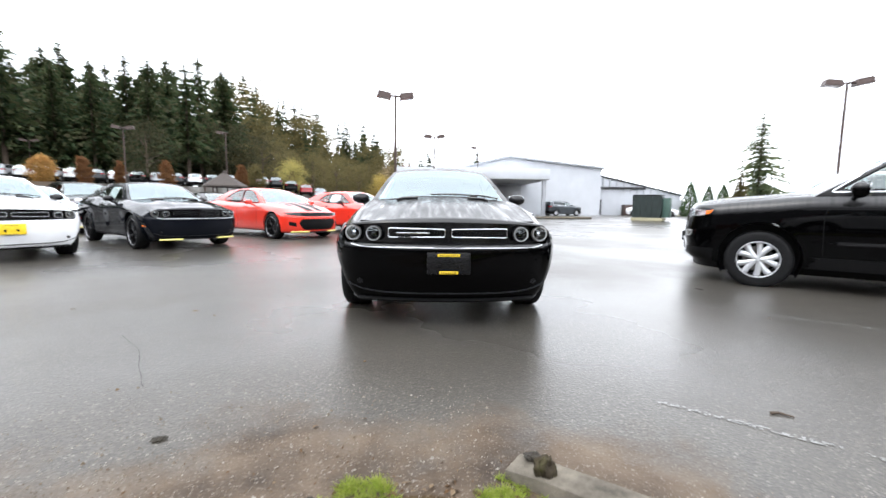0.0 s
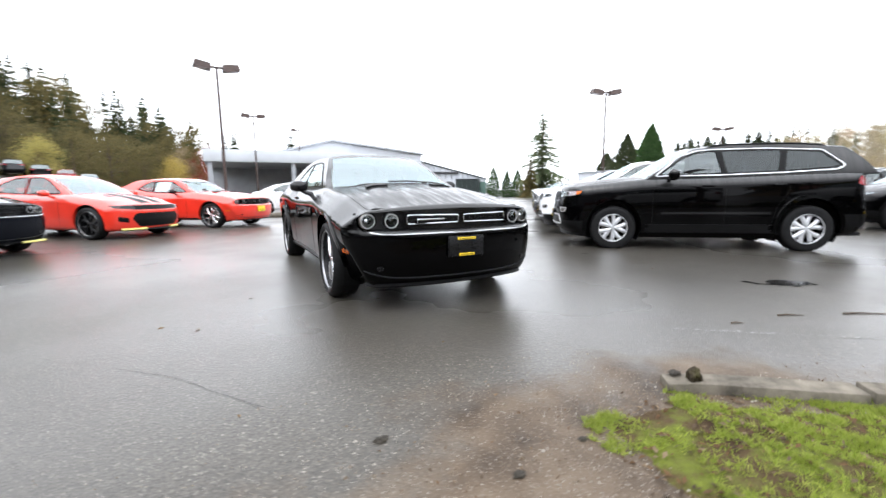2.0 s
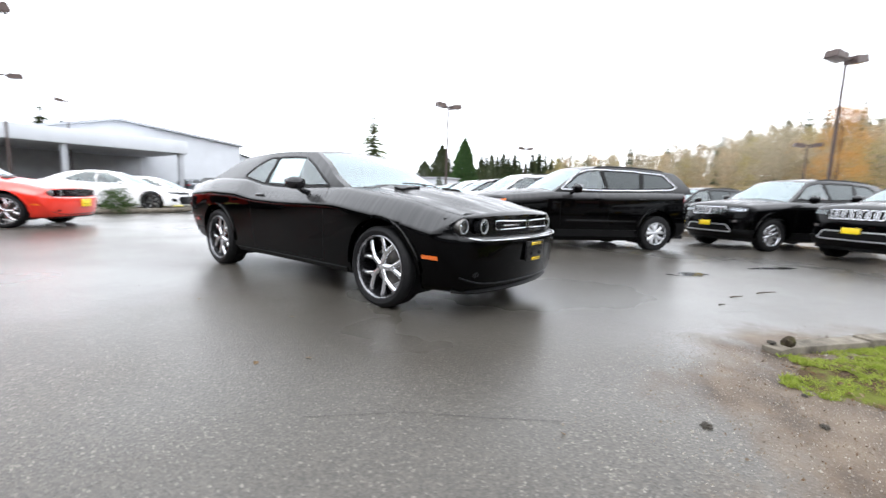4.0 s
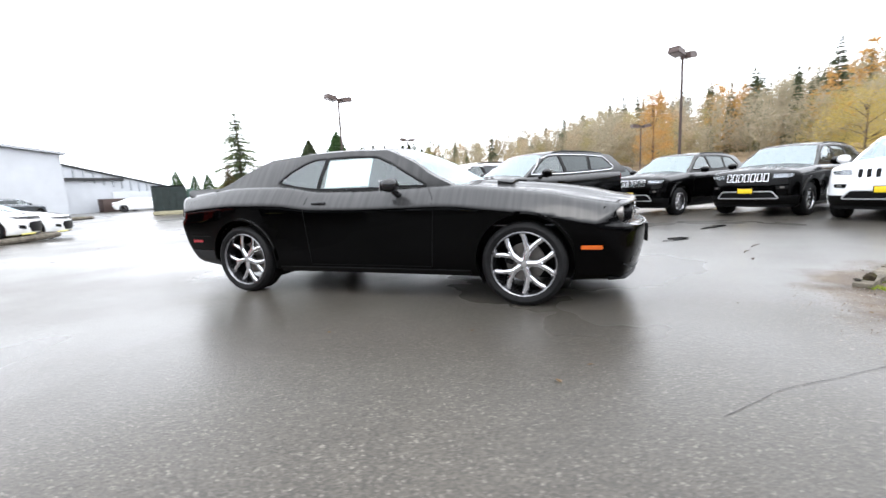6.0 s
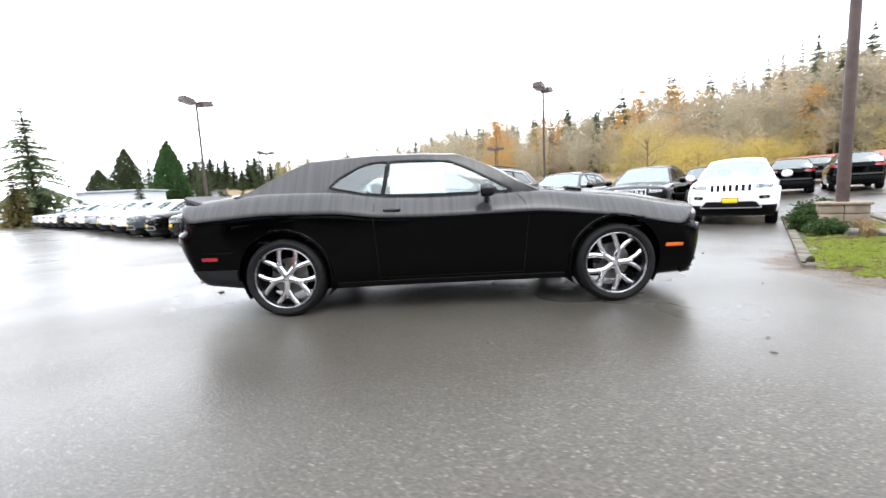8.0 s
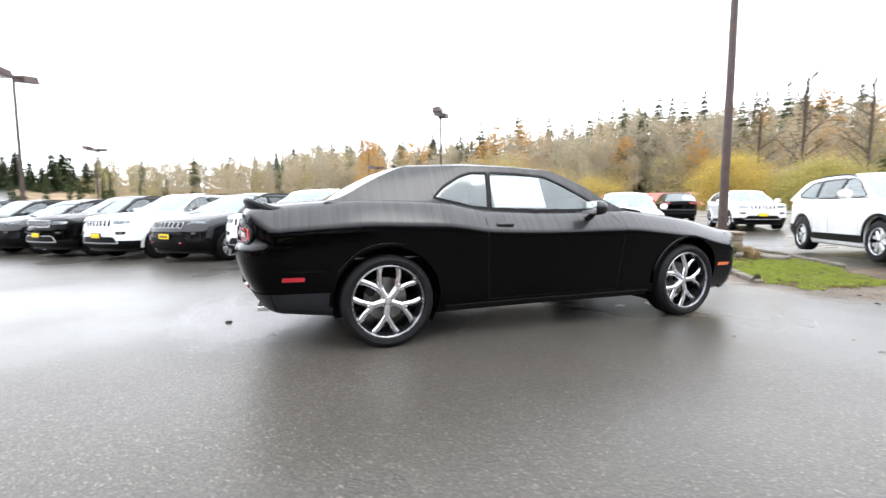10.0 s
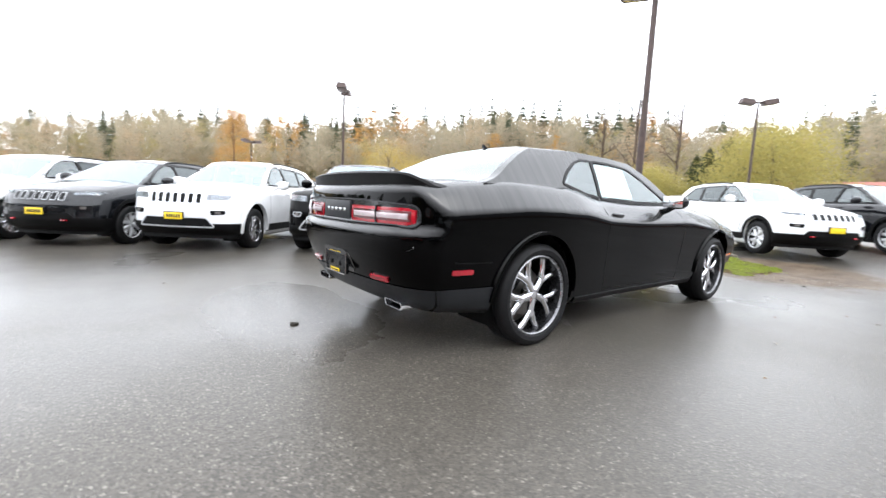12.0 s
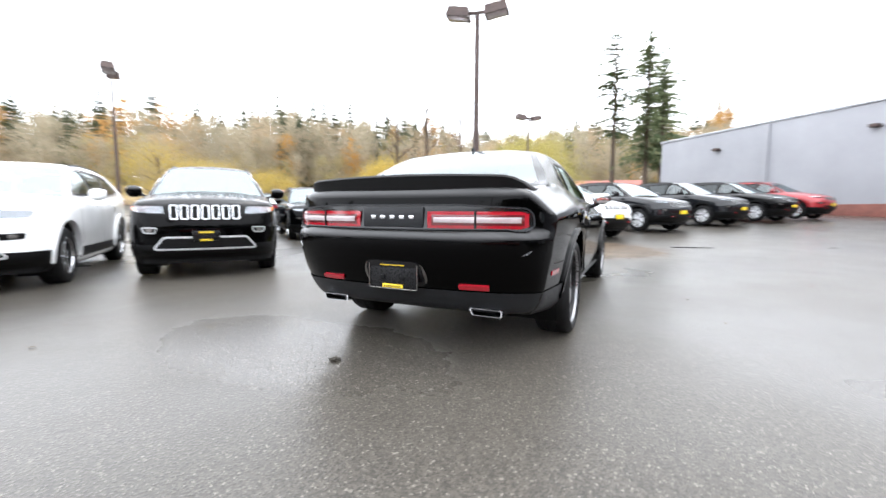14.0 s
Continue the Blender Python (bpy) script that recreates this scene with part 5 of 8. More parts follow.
COUPE = dict(
    name="black_coupe", label="glossy black wet two-door muscle coupe on wet asphalt", category="car", paint=BLACK_PAINT,
    ends=(-2.45, 2.57), fine=(100, 18, 30),
    wv=[(0, 0.84), (0.06, 0.885), (0.2, 0.905), (0.45, 0.92), (0.7, 0.937), (0.785, 0.94), (0.805, 0.932), (0.88, 0.885), (0.95, 0.835), (1, 0.785)],
    wy=[(-2.45, 0.985), (-1.5, 1.005), (-0.6, 0.985), (0.2, 0.98), (1.5, 1.02), (2.1, 1.01), (2.57, 0.98)],
    edge=[(-2.45, 0.815), (-2.3, 0.832), (-2.19, 0.852), (-1.85, 0.92), (-1.33, 0.98), (-0.8, 1.025), (0, 1.015), (0.6, 1.03), (1.1, 1.095), (1.68, 1.105), (2.09, 1.08), (2.45, 1.045), (2.57, 1.03)],
    centre=[(-2.45, 0.865), (-2.19, 0.905), (-1.85, 0.96), (-1.33, 1.015), (-0.8, 1.06), (0.5, 1.08), (1.7, 1.125), (2.1, 1.115), (2.57, 1.075)],
    bottom=[(-2.45, 0.20), (-1.9, 0.20), (-1.0, 0.225), (1.0, 0.225), (1.9, 0.25), (2.57, 0.30)],
    nose=[(0.18, -2.26), (0.23, -2.36), (0.32, -2.41), (0.50, -2.45), (0.60, -2.455), (0.648, -2.452), (0.662, -2.44), (0.80, -2.395), (0.85, -2.37), (0.90, -2.32)],
    tail=[(0.25, 2.30), (0.32, 2.38), (0.45, 2.47), (0.62, 2.545), (0.74, 2.57), (0.77, 2.565), (0.80, 2.53), (0.95, 2.515), (1.0, 2.51), (1.08, 2.44)],
    nose_curve=0.15, tail_curve=0.07, hump=coupe_hump, cowl=0.10, tuck=(0.17, 0.06), skirts=[("rear_valance", 0.445, 1.7, 3.0, TRIM_GREY)],
    axles=(-1.475, 1.475), arch=0.405, lip=(0.02, 0.02, None), track=0.815, wheel=(0.352, 0.245, 0.272), wheel_style="split", wheel_metal=DARK_CHROME,
    recess=[(4, rounded([(-0.1, 0.655), (0.81, 0.665), (0.835, 0.71), (0.835, 0.775), (0.80, 0.806), (0.5, 0.828), (-0.1, 0.84)], 0.03), 0.11)],
    flare=0.03, roof_ends=(-0.88, 1.90), roof_base=0.775, roof_top=0.575, crown=0.05, shield_curve=0.16, back_curve=0.10,
    base_line=[(0, 1.0), (0.3, 1.0), (0.55, 1.01), (0.72, 1.07), (1, 1.085)],
    roof_line=[(0, 1.395), (0.3, 1.412), (0.6, 1.415), (1, 1.385)],
    shield=[(1.0, -0.88), (1.03, -0.83), (1.14, -0.61), (1.257, -0.43), (1.356, -0.22), (1.41, -0.08), (1.47, 0.10)],
    backlight=[(1.08, 1.93), (1.123, 1.80), (1.255, 1.56), (1.375, 1.30), (1.43, 1.08), (1.46, 0.95)],
    windows=[(GLASS, rounded([(1.07, 1.13), (0.97, 1.22), (0.81, 1.31), (0.70, 1.345), (0.545, 1.352), (0.595, 1.045), (0.78, 1.066)], 0.02, 3)),
             (GLASS, rounded([(0.525, 1.352), (0.25, 1.352), (-0.03, 1.332), (-0.19, 1.262), (-0.40, 1.145), (-0.60, 1.035), (0.1, 1.03), (0.575, 1.042)], 0.03, 3))],
    seams=[[(0.655, 1.02), (0.665, 0.85), (0.64, 0.32)], [(-0.62, 1.01), (-0.68, 0.93), (-0.70, 0.8), (-0.655, 0.32)], [(0.64, 0.31), (-0.655, 0.31)], [(1.92, 0.60), (2.08, 0.60), (2.2, 0.605)]],
    seats=[(0.37, 0.25), (-0.37, 0.25)], detail=coupe_detail)

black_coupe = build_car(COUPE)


def sedan_detail(car, skin, spec, nose, tail):
    patch_part(car, "upper_grille", skin.front, rounded([(-0.50, 0.645), (0.50, 0.645), (0.56, 0.742), (-0.56, 0.742)], 0.02), 0.004, PLASTIC)
    patch_part(car, "lower_intake", skin.front, rounded([(-0.46, 0.27), (0.46, 0.27), (0.60, 0.45), (0.52, 0.57), (-0.52, 0.57), (-0.60, 0.45)], 0.05), 0.004, PLASTIC)
    for sgn in (-1, 1):
        patch_part(car, "headlamp", skin.front, rounded([(sgn * 0.50, 0.645), (sgn * 0.82, 0.68), (sgn * 0.845, 0.735), (sgn * 0.56, 0.742)], 0.015), 0.006, GLOSS_BLACK)
        patch_part(car, "side_intake", skin.front, rounded([(sgn * 0.64, 0.36), (sgn * 0.80, 0.40), (sgn * 0.80, 0.50), (sgn * 0.66, 0.47)], 0.02), 0.004, PLASTIC)
        patch_part(car, "tail_lamp", skin.rear, rect(sgn * 0.5 - 0.32, sgn * 0.5 + 0.32, 0.86, 0.94, 0.03), 0.008, RED_LENS)
        door_mirror(car, skin, sgn, -0.62, 1.02, spec["paint"], (0.2, 0.15, 0.13))
        for y in (-0.15, 0.85):
            h = skin.side(y, 0.90, sgn)
            bm = bmesh.new()
            box(bm, (-0.08, -0.01, -0.015), (0.08, 0.02, 0.015), 0.012, Matrix.Translation(h[0]) @ pose(0, 0, 0, 0, 0, -90 * sgn), 2)
            part("door_handle", bm, spec["paint"], car)
        if spec.get("stripe"):
            bm = bmesh.new()
            for k in range(2):
                ribbon(bm, [skin.top(sgn * 0.17, y) for y in [-2.28 + 0.08 * i for i in range(14)]], 0.22, 0.002)
                break
            part("bonnet_stripe", bm, PLASTIC, car, "black stripe")
        patch_part(car, "bonnet_vent", skin.top, rounded([(sgn * 0.36, -1.7), (sgn * 0.46, -1.68), (sgn * 0.46, -1.42), (sgn * 0.36, -1.44)], 0.02), 0.004, PLASTIC)
    if spec.get("guard"):
        lip_guards(car, skin)
    bm = bmesh.new()
    ribbon(bm, [skin.front(x, 0.215) for x in [k * 0.05 - 0.75 for k in range(31)]], 0.025, 0.03)
    part("front_splitter", bm, PLASTIC, car)


def lip_guards(car, skin):
    """Yellow shipping guards on the front splitter."""
    for sgn in (-1, 1):
        bm = bmesh.new()
        ribbon(bm, [skin.front(sgn * x, 0.228) for x in [0.30 + k * 0.04 for k in range(12)]], 0.035, 0.035)
        part("splitter_guard", bm, LIP_YELLOW, car, "yellow shipping guard")


SEDAN = dict(
    name="orange_sedan", label="orange-red four-door muscle sedan with black bonnet stripes", category="car", paint=ORANGE_PAINT, stripe=True, guard=True,
    ends=(-2.47, 2.55), fine=(60, 14, 20),
    wv=[(0, 0.83), (0.06, 0.88), (0.2, 0.90), (0.45, 0.915), (0.7, 0.925), (0.8, 0.925), (0.88, 0.90), (0.95, 0.85), (1, 0.79)],
    wy=[(-2.47, 0.98), (-1.5, 1.005), (-0.6, 0.985), (0.2, 0.98), (1.5, 1.02), (2.1, 1.0), (2.55, 0.97)],
    edge=[(-2.47, 0.72), (-2.25, 0.78), (-1.9, 0.87), (-1.4, 0.94), (-0.95, 0.99), (0, 1.0), (1.0, 1.02), (1.7, 1.06), (2.2, 1.05), (2.55, 1.02)],
    centre=[(-2.47, 0.755), (-2.25, 0.83), (-1.9, 0.91), (-1.4, 0.985), (-0.95, 1.03), (0.5, 1.06), (1.7, 1.09), (2.2, 1.10), (2.55, 1.07)],
    bottom=[(-2.47, 0.19), (-1.9, 0.19), (-1.0, 0.21), (1.0, 0.21), (1.9, 0.24), (2.55, 0.30)],
    nose=[(0.18, -2.32), (0.24, -2.42), (0.45, -2.47), (0.60, -2.47), (0.70, -2.44), (0.80, -2.36)],
    tail=[(0.25, 2.32), (0.4, 2.45), (0.62, 2.53), (0.78, 2.55), (0.95, 2.52), (1.06, 2.46)],
    nose_curve=0.24, tail_curve=0.14,
    axles=(-1.525, 1.525), arch=0.40, lip=(0.016, 0.006, None), track=0.81, wheel=(0.355, 0.245, 0.268), wheel_style="split", wheel_metal=BLACK_ALLOY,
    recess=[], roof_ends=(-1.02, 2.0), roof_base=0.775, roof_top=0.575, crown=0.05, shield_curve=0.16, back_curve=0.12,
    base_line=[(0, 0.965), (0.5, 0.975), (1, 1.05)], roof_line=[(0, 1.38), (0.3, 1.425), (0.6, 1.43), (1, 1.38)],
    shield=[(0.96, -1.02), (1.03, -0.90), (1.2, -0.60), (1.35, -0.25), (1.43, -0.02), (1.48, 0.1)],
    backlight=[(1.04, 2.02), (1.12, 1.85), (1.26, 1.55), (1.38, 1.22), (1.45, 0.95)],
    windows=[(GLASS, rounded([(0.30, 1.385), (-0.02, 1.375), (-0.25, 1.30), (-0.70, 1.03), (-0.60, 1.01), (0.27, 1.015)], 0.03, 3)),
             (GLASS, rounded([(0.35, 1.388), (0.32, 1.015), (1.15, 1.06), (1.30, 1.12), (1.0, 1.28), (0.7, 1.375)], 0.03, 3))],
    seams=[[(0.31, 1.0), (0.30, 0.3)], [(-0.72, 1.0), (-0.78, 0.8), (-0.72, 0.3)], [(1.22, 1.03), (1.20, 0.8), (0.95, 0.55), (0.85, 0.3)]],
    seats=[(0.37, 0.05), (-0.37, 0.05), (0.33, 0.95), (-0.33, 0.95)], detail=sedan_detail)


LAMP_BOWL = plain("lamp_bowl_grey", (0.20, 0.205, 0.21), 0.2, 0.6, 0.5, 25, 1.0)


def suv_detail(car, skin, spec, nose, tail):
    g0, g1, gw = spec["grille"]
    patch_part(car, "grille_panel", skin.front, rect(-gw, gw, g0 - 0.015, g1 + 0.015, 0.03), 0.004, spec["paint"])
    for k in range(7):
        x = (k - 3) * gw * 0.27
        w = gw * 0.1
        patch_part(car, "grille_slot", skin.front, rect(x - w, x + w, g0, g1, 0.02), 0.010, CHROME if spec["bright"] else LAMP_RING)
        patch_part(car, "slot_mesh", skin.front, rect(x - w * 0.74, x + w * 0.74, g0 + 0.011, g1 - 0.011, 0.015), 0.013, PLASTIC)
    lamp = spec["lamp"]
    for sgn in (-1, 1):
        patch_part(car, "headlamp", skin.front, rounded([(sgn * a, b) for a, b in lamp], 0.015), 0.006, LAMP_BOWL)
        if spec["ring_metal"] is CHROME:
            patch_part(car, "corner_lamp", lambda a, b: skin.side(a, b, sgn), rounded([(-2.07, 0.905), (-2.02, 0.915), (-1.98, 0.962), (-2.07, 0.955)], 0.012), 0.007, AMBER, "amber lamp corner")
            patch_part(car, "lamp_side", lambda a, b: skin.side(a, b, sgn), rounded([(-2.26, 0.88), (-2.075, 0.90), (-2.075, 0.96), (-2.25, 0.96)], 0.012), 0.007, CLEAR_STRIP)
            bm = bmesh.new()
            ribbon(bm, [skin.side(-0.72 + 0.06 * k, 0.62, sgn) for k in range(28)], 0.035, 0.012)
            part("door_moulding", bm, GLOSS_BLACK, car)
        patch_part(car, "headlamp_lens", skin.front, rounded([(sgn * (a * 0.97 + 0.015), b) for a, b in lamp], 0.015), 0.010, LENS)
        patch_part(car, "fog_recess", skin.front, rounded([(sgn * 0.57, 0.625), (sgn * 0.755, 0.64), (sgn * 0.765, 0.705), (sgn * 0.55, 0.70)], 0.02), 0.004, PLASTIC)
        patch_part(car, "fog_lamp", skin.front, rect(sgn * 0.665 - 0.035, sgn * 0.665 + 0.035, 0.648, 0.69, 0.012), 0.010, DARK_STEEL)
        if spec["bright"] and spec["ring_metal"] is CHROME:
            bm = bmesh.new()
            ribbon(bm, [skin.front(a, b) for a, b in along(rounded([(sgn * 0.60, 0.635), (sgn * 0.72, 0.64), (sgn * 0.745, 0.70), (sgn * 0.57, 0.70)], 0.02), 0.03, True)], 0.012, 0.012, True)
            part("fog_ring", bm, ALLOY, car)
        find = lambda a, b: skin.side(a, b, sgn)
        patch_part(car, "sill_cladding", find, rounded([(-1.0, 0.30), (1.0, 0.30), (1.02, 0.44), (-1.02, 0.44)], 0.02), 0.008, spec["cladding"])
        y1 = spec["ends"][1]
        patch_part(car, "tail_lamp", find, rounded([(y1 - 0.36, 1.02), (y1 - 0.19, 1.00), (y1 - 0.20, 1.15), (y1 - 0.34, 1.13)], 0.02), 0.008, RED_LENS)
        patch_part(car, "tail_lamp", skin.rear, rounded([(sgn * 0.50, 1.02), (sgn * 0.76, 1.0), (sgn * 0.76, 1.13), (sgn * 0.52, 1.12)], 0.02), 0.008, RED_LENS)
        door_mirror(car, skin, sgn, spec["mirror"], 1.19, spec["paint"], (0.22, 0.16, 0.18))
        for y in (-0.02, 1.0):
            h = skin.side(y, 1.02, sgn)
            if h:
                bm = bmesh.new()
                box(bm, (-0.09, -0.01, -0.016), (0.09, 0.024, 0.016), 0.012, Matrix.Translation(h[0]) @ pose(0, 0, 0, 0, 0, -90 * sgn), 2)
                part("door_handle", bm, spec["paint"], car)
        bm = bmesh.new()
        hits = [skin.top(sgn * (spec["roof_top"] - 0.03), y) for y in [spec["rail"][0] + 0.1 * k for k in range(int((spec["rail"][1] - spec["rail"][0]) / 0.1))]]
        pts = [h[0] + Vector((0, 0, 0.014)) for h in hits if h]
        pts = [pts[0] - Vector((0, 0.06, 0.025))] + pts + [pts[-1] + Vector((0, 0.06, -0.03))]
        tube(bm, pts, 0.016, 8)
        part("roof_rail", bm, spec["rail_metal"], car)
    patch_part(car, "lower_intake", skin.front, rounded([(-0.60, 0.44), (0.60, 0.44), (0.49, 0.575), (-0.49, 0.575)], 0.03), 0.007, PLASTIC)
    if spec["bright"]:
        bm = bmesh.new()
        ribbon(bm, [skin.front(a, b) for a, b in along(rounded([(-0.62, 0.43), (0.62, 0.43), (0.50, 0.585), (-0.50, 0.585)], 0.04), 0.04, True)], 0.022, 0.014, True)
        part("bumper_trim", bm, ALLOY, car, "bright bumper trim")
    plate_holder(car, skin.front, spec["plate"] - 0.065, spec["plate"] + 0.065, 0.02, -1, spec["yellow"])
    for sgn in (-1, 1):
        bm = bmesh.new()
        ribbon(bm, [skin.top(sgn * (0.70 + 0.02 * k / 20), spec["ends"][0] + 0.28 + 0.055 * k) for k in range(20)], 0.008, 0.001)
        part("bonnet_seam", bm, PLASTIC, car)
        if spec["hooks"]:
            bm = bmesh.new()
            h = skin.front(sgn * 0.42, 0.46)
            box(bm, (h[0].x - 0.035, h[0].y - 0.05, 0.445), (h[0].x + 0.035, h[0].y + 0.02, 0.475), 0.012)
            part("tow_hook", bm, RED_LENS, car, "red tow hook")


def suv(name, label, paint, big, **more):
    """A mid-size wagon; big: the larger of the two body types."""
    d = dict(name=name, label=label, category="car", paint=paint, fine=(72, 14, 28), track=0.80, recess=[], detail=suv_detail, seat_base=0.55, seat_back=0.6,
             wv=[(0, 0.85), (0.08, 0.90), (0.3, 0.925), (0.6, 0.945), (0.85, 0.94), (0.94, 0.91), (1, 0.855)],
             wy=[(-2.4, 0.965), (-1.4, 1.0), (1.4, 1.0), (2.45, 0.96)], crown=0.05, shield_curve=0.14, back_curve=0.10, nose_curve=0.15, tail_curve=0.10, slim=False, bright=True,
             lip=(0.06, 0.03, None), cladding=PLASTIC, rail_metal=PLASTIC, hooks=False, yellow=True, plate=0.60, trim=PLASTIC, ring_metal=CHROME, wheel_style="five", wheel_metal=ALLOY, cowl=0.14)
    if big:
        d.update(ends=(-2.38, 2.44), skirts=[("lower_bumper", 0.49, -3.0, -1.5, PLASTIC), ("rear_bumper", 0.60, 1.5, 3.0, PLASTIC)],
                 edge=[(-2.38, 1.01), (-2.2, 1.03), (-1.6, 1.075), (-0.95, 1.12), (0, 1.13), (1.5, 1.17), (2.44, 1.19)],
                 centre=[(-2.38, 1.05), (-2.2, 1.09), (-1.6, 1.15), (-0.95, 1.195), (0.5, 1.2), (2.44, 1.22)],
                 bottom=[(-2.38, 0.23), (-1.9, 0.21), (-1.0, 0.21), (1.0, 0.21), (1.9, 0.23), (2.44, 0.33)],
                 nose=[(0.30, -2.24), (0.36, -2.33), (0.45, -2.38), (0.68, -2.38), (0.80, -2.36), (0.98, -2.31), (1.05, -2.26)],
                 tail=[(0.36, 2.36), (0.45, 2.44), (0.66, 2.44), (0.72, 2.41), (1.0, 2.39), (1.2, 2.36)],
                 axles=(-1.457, 1.457), arch=0.45, wheel=(0.372, 0.245, 0.235),
                 roof_ends=(-1.0, 2.40), roof_base=0.85, roof_top=0.625,
                 base_line=[(0, 1.10), (0.5, 1.115), (1, 1.16)], roof_line=[(0, 1.61), (0.25, 1.665), (0.6, 1.66), (1, 1.60)],
                 shield=[(1.08, -1.02), (1.2, -0.84), (1.4, -0.52), (1.6, -0.20), (1.68, -0.04), (1.75, 0.08)],
                 backlight=[(1.1, 2.40), (1.3, 2.28), (1.5, 2.12), (1.66, 1.95), (1.75, 1.88)],
                 windows=[(GLASS, rounded([(0.14, 1.575), (-0.12, 1.56), (-0.35, 1.475), (-0.72, 1.215), (-0.66, 1.19), (0.20, 1.20)], 0.03, 3)),
                          (DARK_GLASS, rounded([(0.22, 1.577), (0.27, 1.20), (1.02, 1.225), (1.10, 1.57)], 0.03, 3)),
                          (DARK_GLASS, rounded([(1.18, 1.565), (1.10, 1.23), (1.78, 1.27), (1.90, 1.31), (1.66, 1.53)], 0.03, 3))],
                 seams=[[(0.24, 1.12), (0.25, 0.45)], [(-0.80, 1.10), (-0.86, 0.9), (-0.84, 0.45)], [(1.12, 1.14), (1.14, 0.95), (0.98, 0.70), (0.94, 0.45)]],
                 outer_ring=rounded([(-0.82, 1.172), (0.2, 1.178), (1.1, 1.205), (1.84, 1.245), (1.95, 1.305), (1.68, 1.56), (0.9, 1.602), (0.1, 1.603), (-0.15, 1.585), (-0.40, 1.495)], 0.05, 4),
                 pillars=[rounded([(0.155, 1.575), (0.205, 1.575), (0.255, 1.20), (0.21, 1.20)], 0.005, 1), rounded([(1.11, 1.57), (1.17, 1.565), (1.09, 1.23), (1.03, 1.225)], 0.005, 1)],
                 seats=[(0.38, 0.0), (-0.38, 0.0), (0.36, 0.95), (-0.36, 0.95)], mirror=-0.60, rail=(0.1, 1.8),
                 grille=(0.80, 0.975, 0.46), lamp=[(0.485, 0.868), (0.79, 0.88), (0.82, 0.95), (0.50, 0.96)])
    else:
        d.update(ends=(-2.28, 2.30), skirts=[("lower_bumper", 0.50, -3.0, -1.4, PLASTIC), ("rear_bumper", 0.60, 1.4, 3.0, PLASTIC)], slim=True, bright=False,
                 edge=[(-2.28, 0.90), (-2.1, 0.96), (-1.5, 1.04), (-0.9, 1.10), (0, 1.11), (1.4, 1.14), (2.30, 1.15)],
                 centre=[(-2.28, 0.93), (-2.1, 1.0), (-1.5, 1.10), (-0.9, 1.165), (0.5, 1.18), (2.30, 1.18)],
                 bottom=[(-2.28, 0.22), (-1.8, 0.20), (-0.9, 0.20), (0.9, 0.20), (1.8, 0.23), (2.30, 0.33)],
                 nose=[(0.28, -2.10), (0.36, -2.22), (0.5, -2.28), (0.68, -2.28), (0.80, -2.24), (0.92, -2.16), (1.0, -2.06)],
                 tail=[(0.36, 2.20), (0.5, 2.30), (0.7, 2.29), (1.0, 2.27), (1.2, 2.22)], nose_curve=0.20,
                 wy=[(-2.3, 0.93), (-1.35, 0.97), (1.35, 0.97), (2.3, 0.93)], track=0.785,
                 axles=(-1.35, 1.35), arch=0.41, wheel=(0.36, 0.235, 0.235), lip=(0.06, 0.012, PLASTIC),
                 roof_ends=(-1.0, 2.25), roof_base=0.82, roof_top=0.60,
                 base_line=[(0, 1.07), (0.5, 1.09), (1, 1.13)], roof_line=[(0, 1.55), (0.25, 1.61), (0.6, 1.62), (1, 1.58)],
                 shield=[(1.06, -1.04), (1.2, -0.80), (1.38, -0.46), (1.54, -0.14), (1.62, 0.04), (1.68, 0.12)],
                 backlight=[(1.1, 2.26), (1.3, 2.10), (1.5, 1.92), (1.6, 1.78), (1.68, 1.70)],
                 windows=[(GLASS, rounded([(0.12, 1.53), (-0.10, 1.515), (-0.32, 1.43), (-0.76, 1.16), (-0.70, 1.135), (0.18, 1.14)], 0.03, 3)),
                          (DARK_GLASS, rounded([(0.20, 1.532), (0.24, 1.14), (0.96, 1.16), (1.06, 1.535)], 0.03, 3)),
                          (DARK_GLASS, rounded([(1.14, 1.53), (1.04, 1.16), (1.70, 1.21), (1.80, 1.27), (1.55, 1.50)], 0.03, 3))],
                 seams=[[(0.22, 1.12), (0.23, 0.42)], [(-0.80, 1.10), (-0.84, 0.9), (-0.80, 0.42)], [(1.02, 1.13), (1.02, 0.95), (0.88, 0.70), (0.84, 0.42)]],
                 outer_ring=rounded([(-0.86, 1.12), (1.0, 1.135), (1.76, 1.19), (1.85, 1.27), (1.58, 1.53), (0.9, 1.56), (0.1, 1.56), (-0.14, 1.54), (-0.37, 1.45)], 0.05, 4),
                 pillars=[rounded([(0.135, 1.53), (0.185, 1.53), (0.225, 1.14), (0.19, 1.14)], 0.005, 1), rounded([(1.07, 1.53), (1.13, 1.53), (1.03, 1.165), (0.97, 1.165)], 0.005, 1)],
                 seats=[(0.36, 0.0), (-0.36, 0.0), (0.34, 0.92), (-0.34, 0.92)], mirror=-0.58, rail=(0.1, 1.6),
                 grille=(0.775, 0.905, 0.46), lamp=[(0.50, 0.865), (0.80, 0.885), (0.82, 0.925), (0.52, 0.91)])
    d.update(more)
    return lifted(build_car(d), 0.065 if name == "black_wagon" else 0.02)


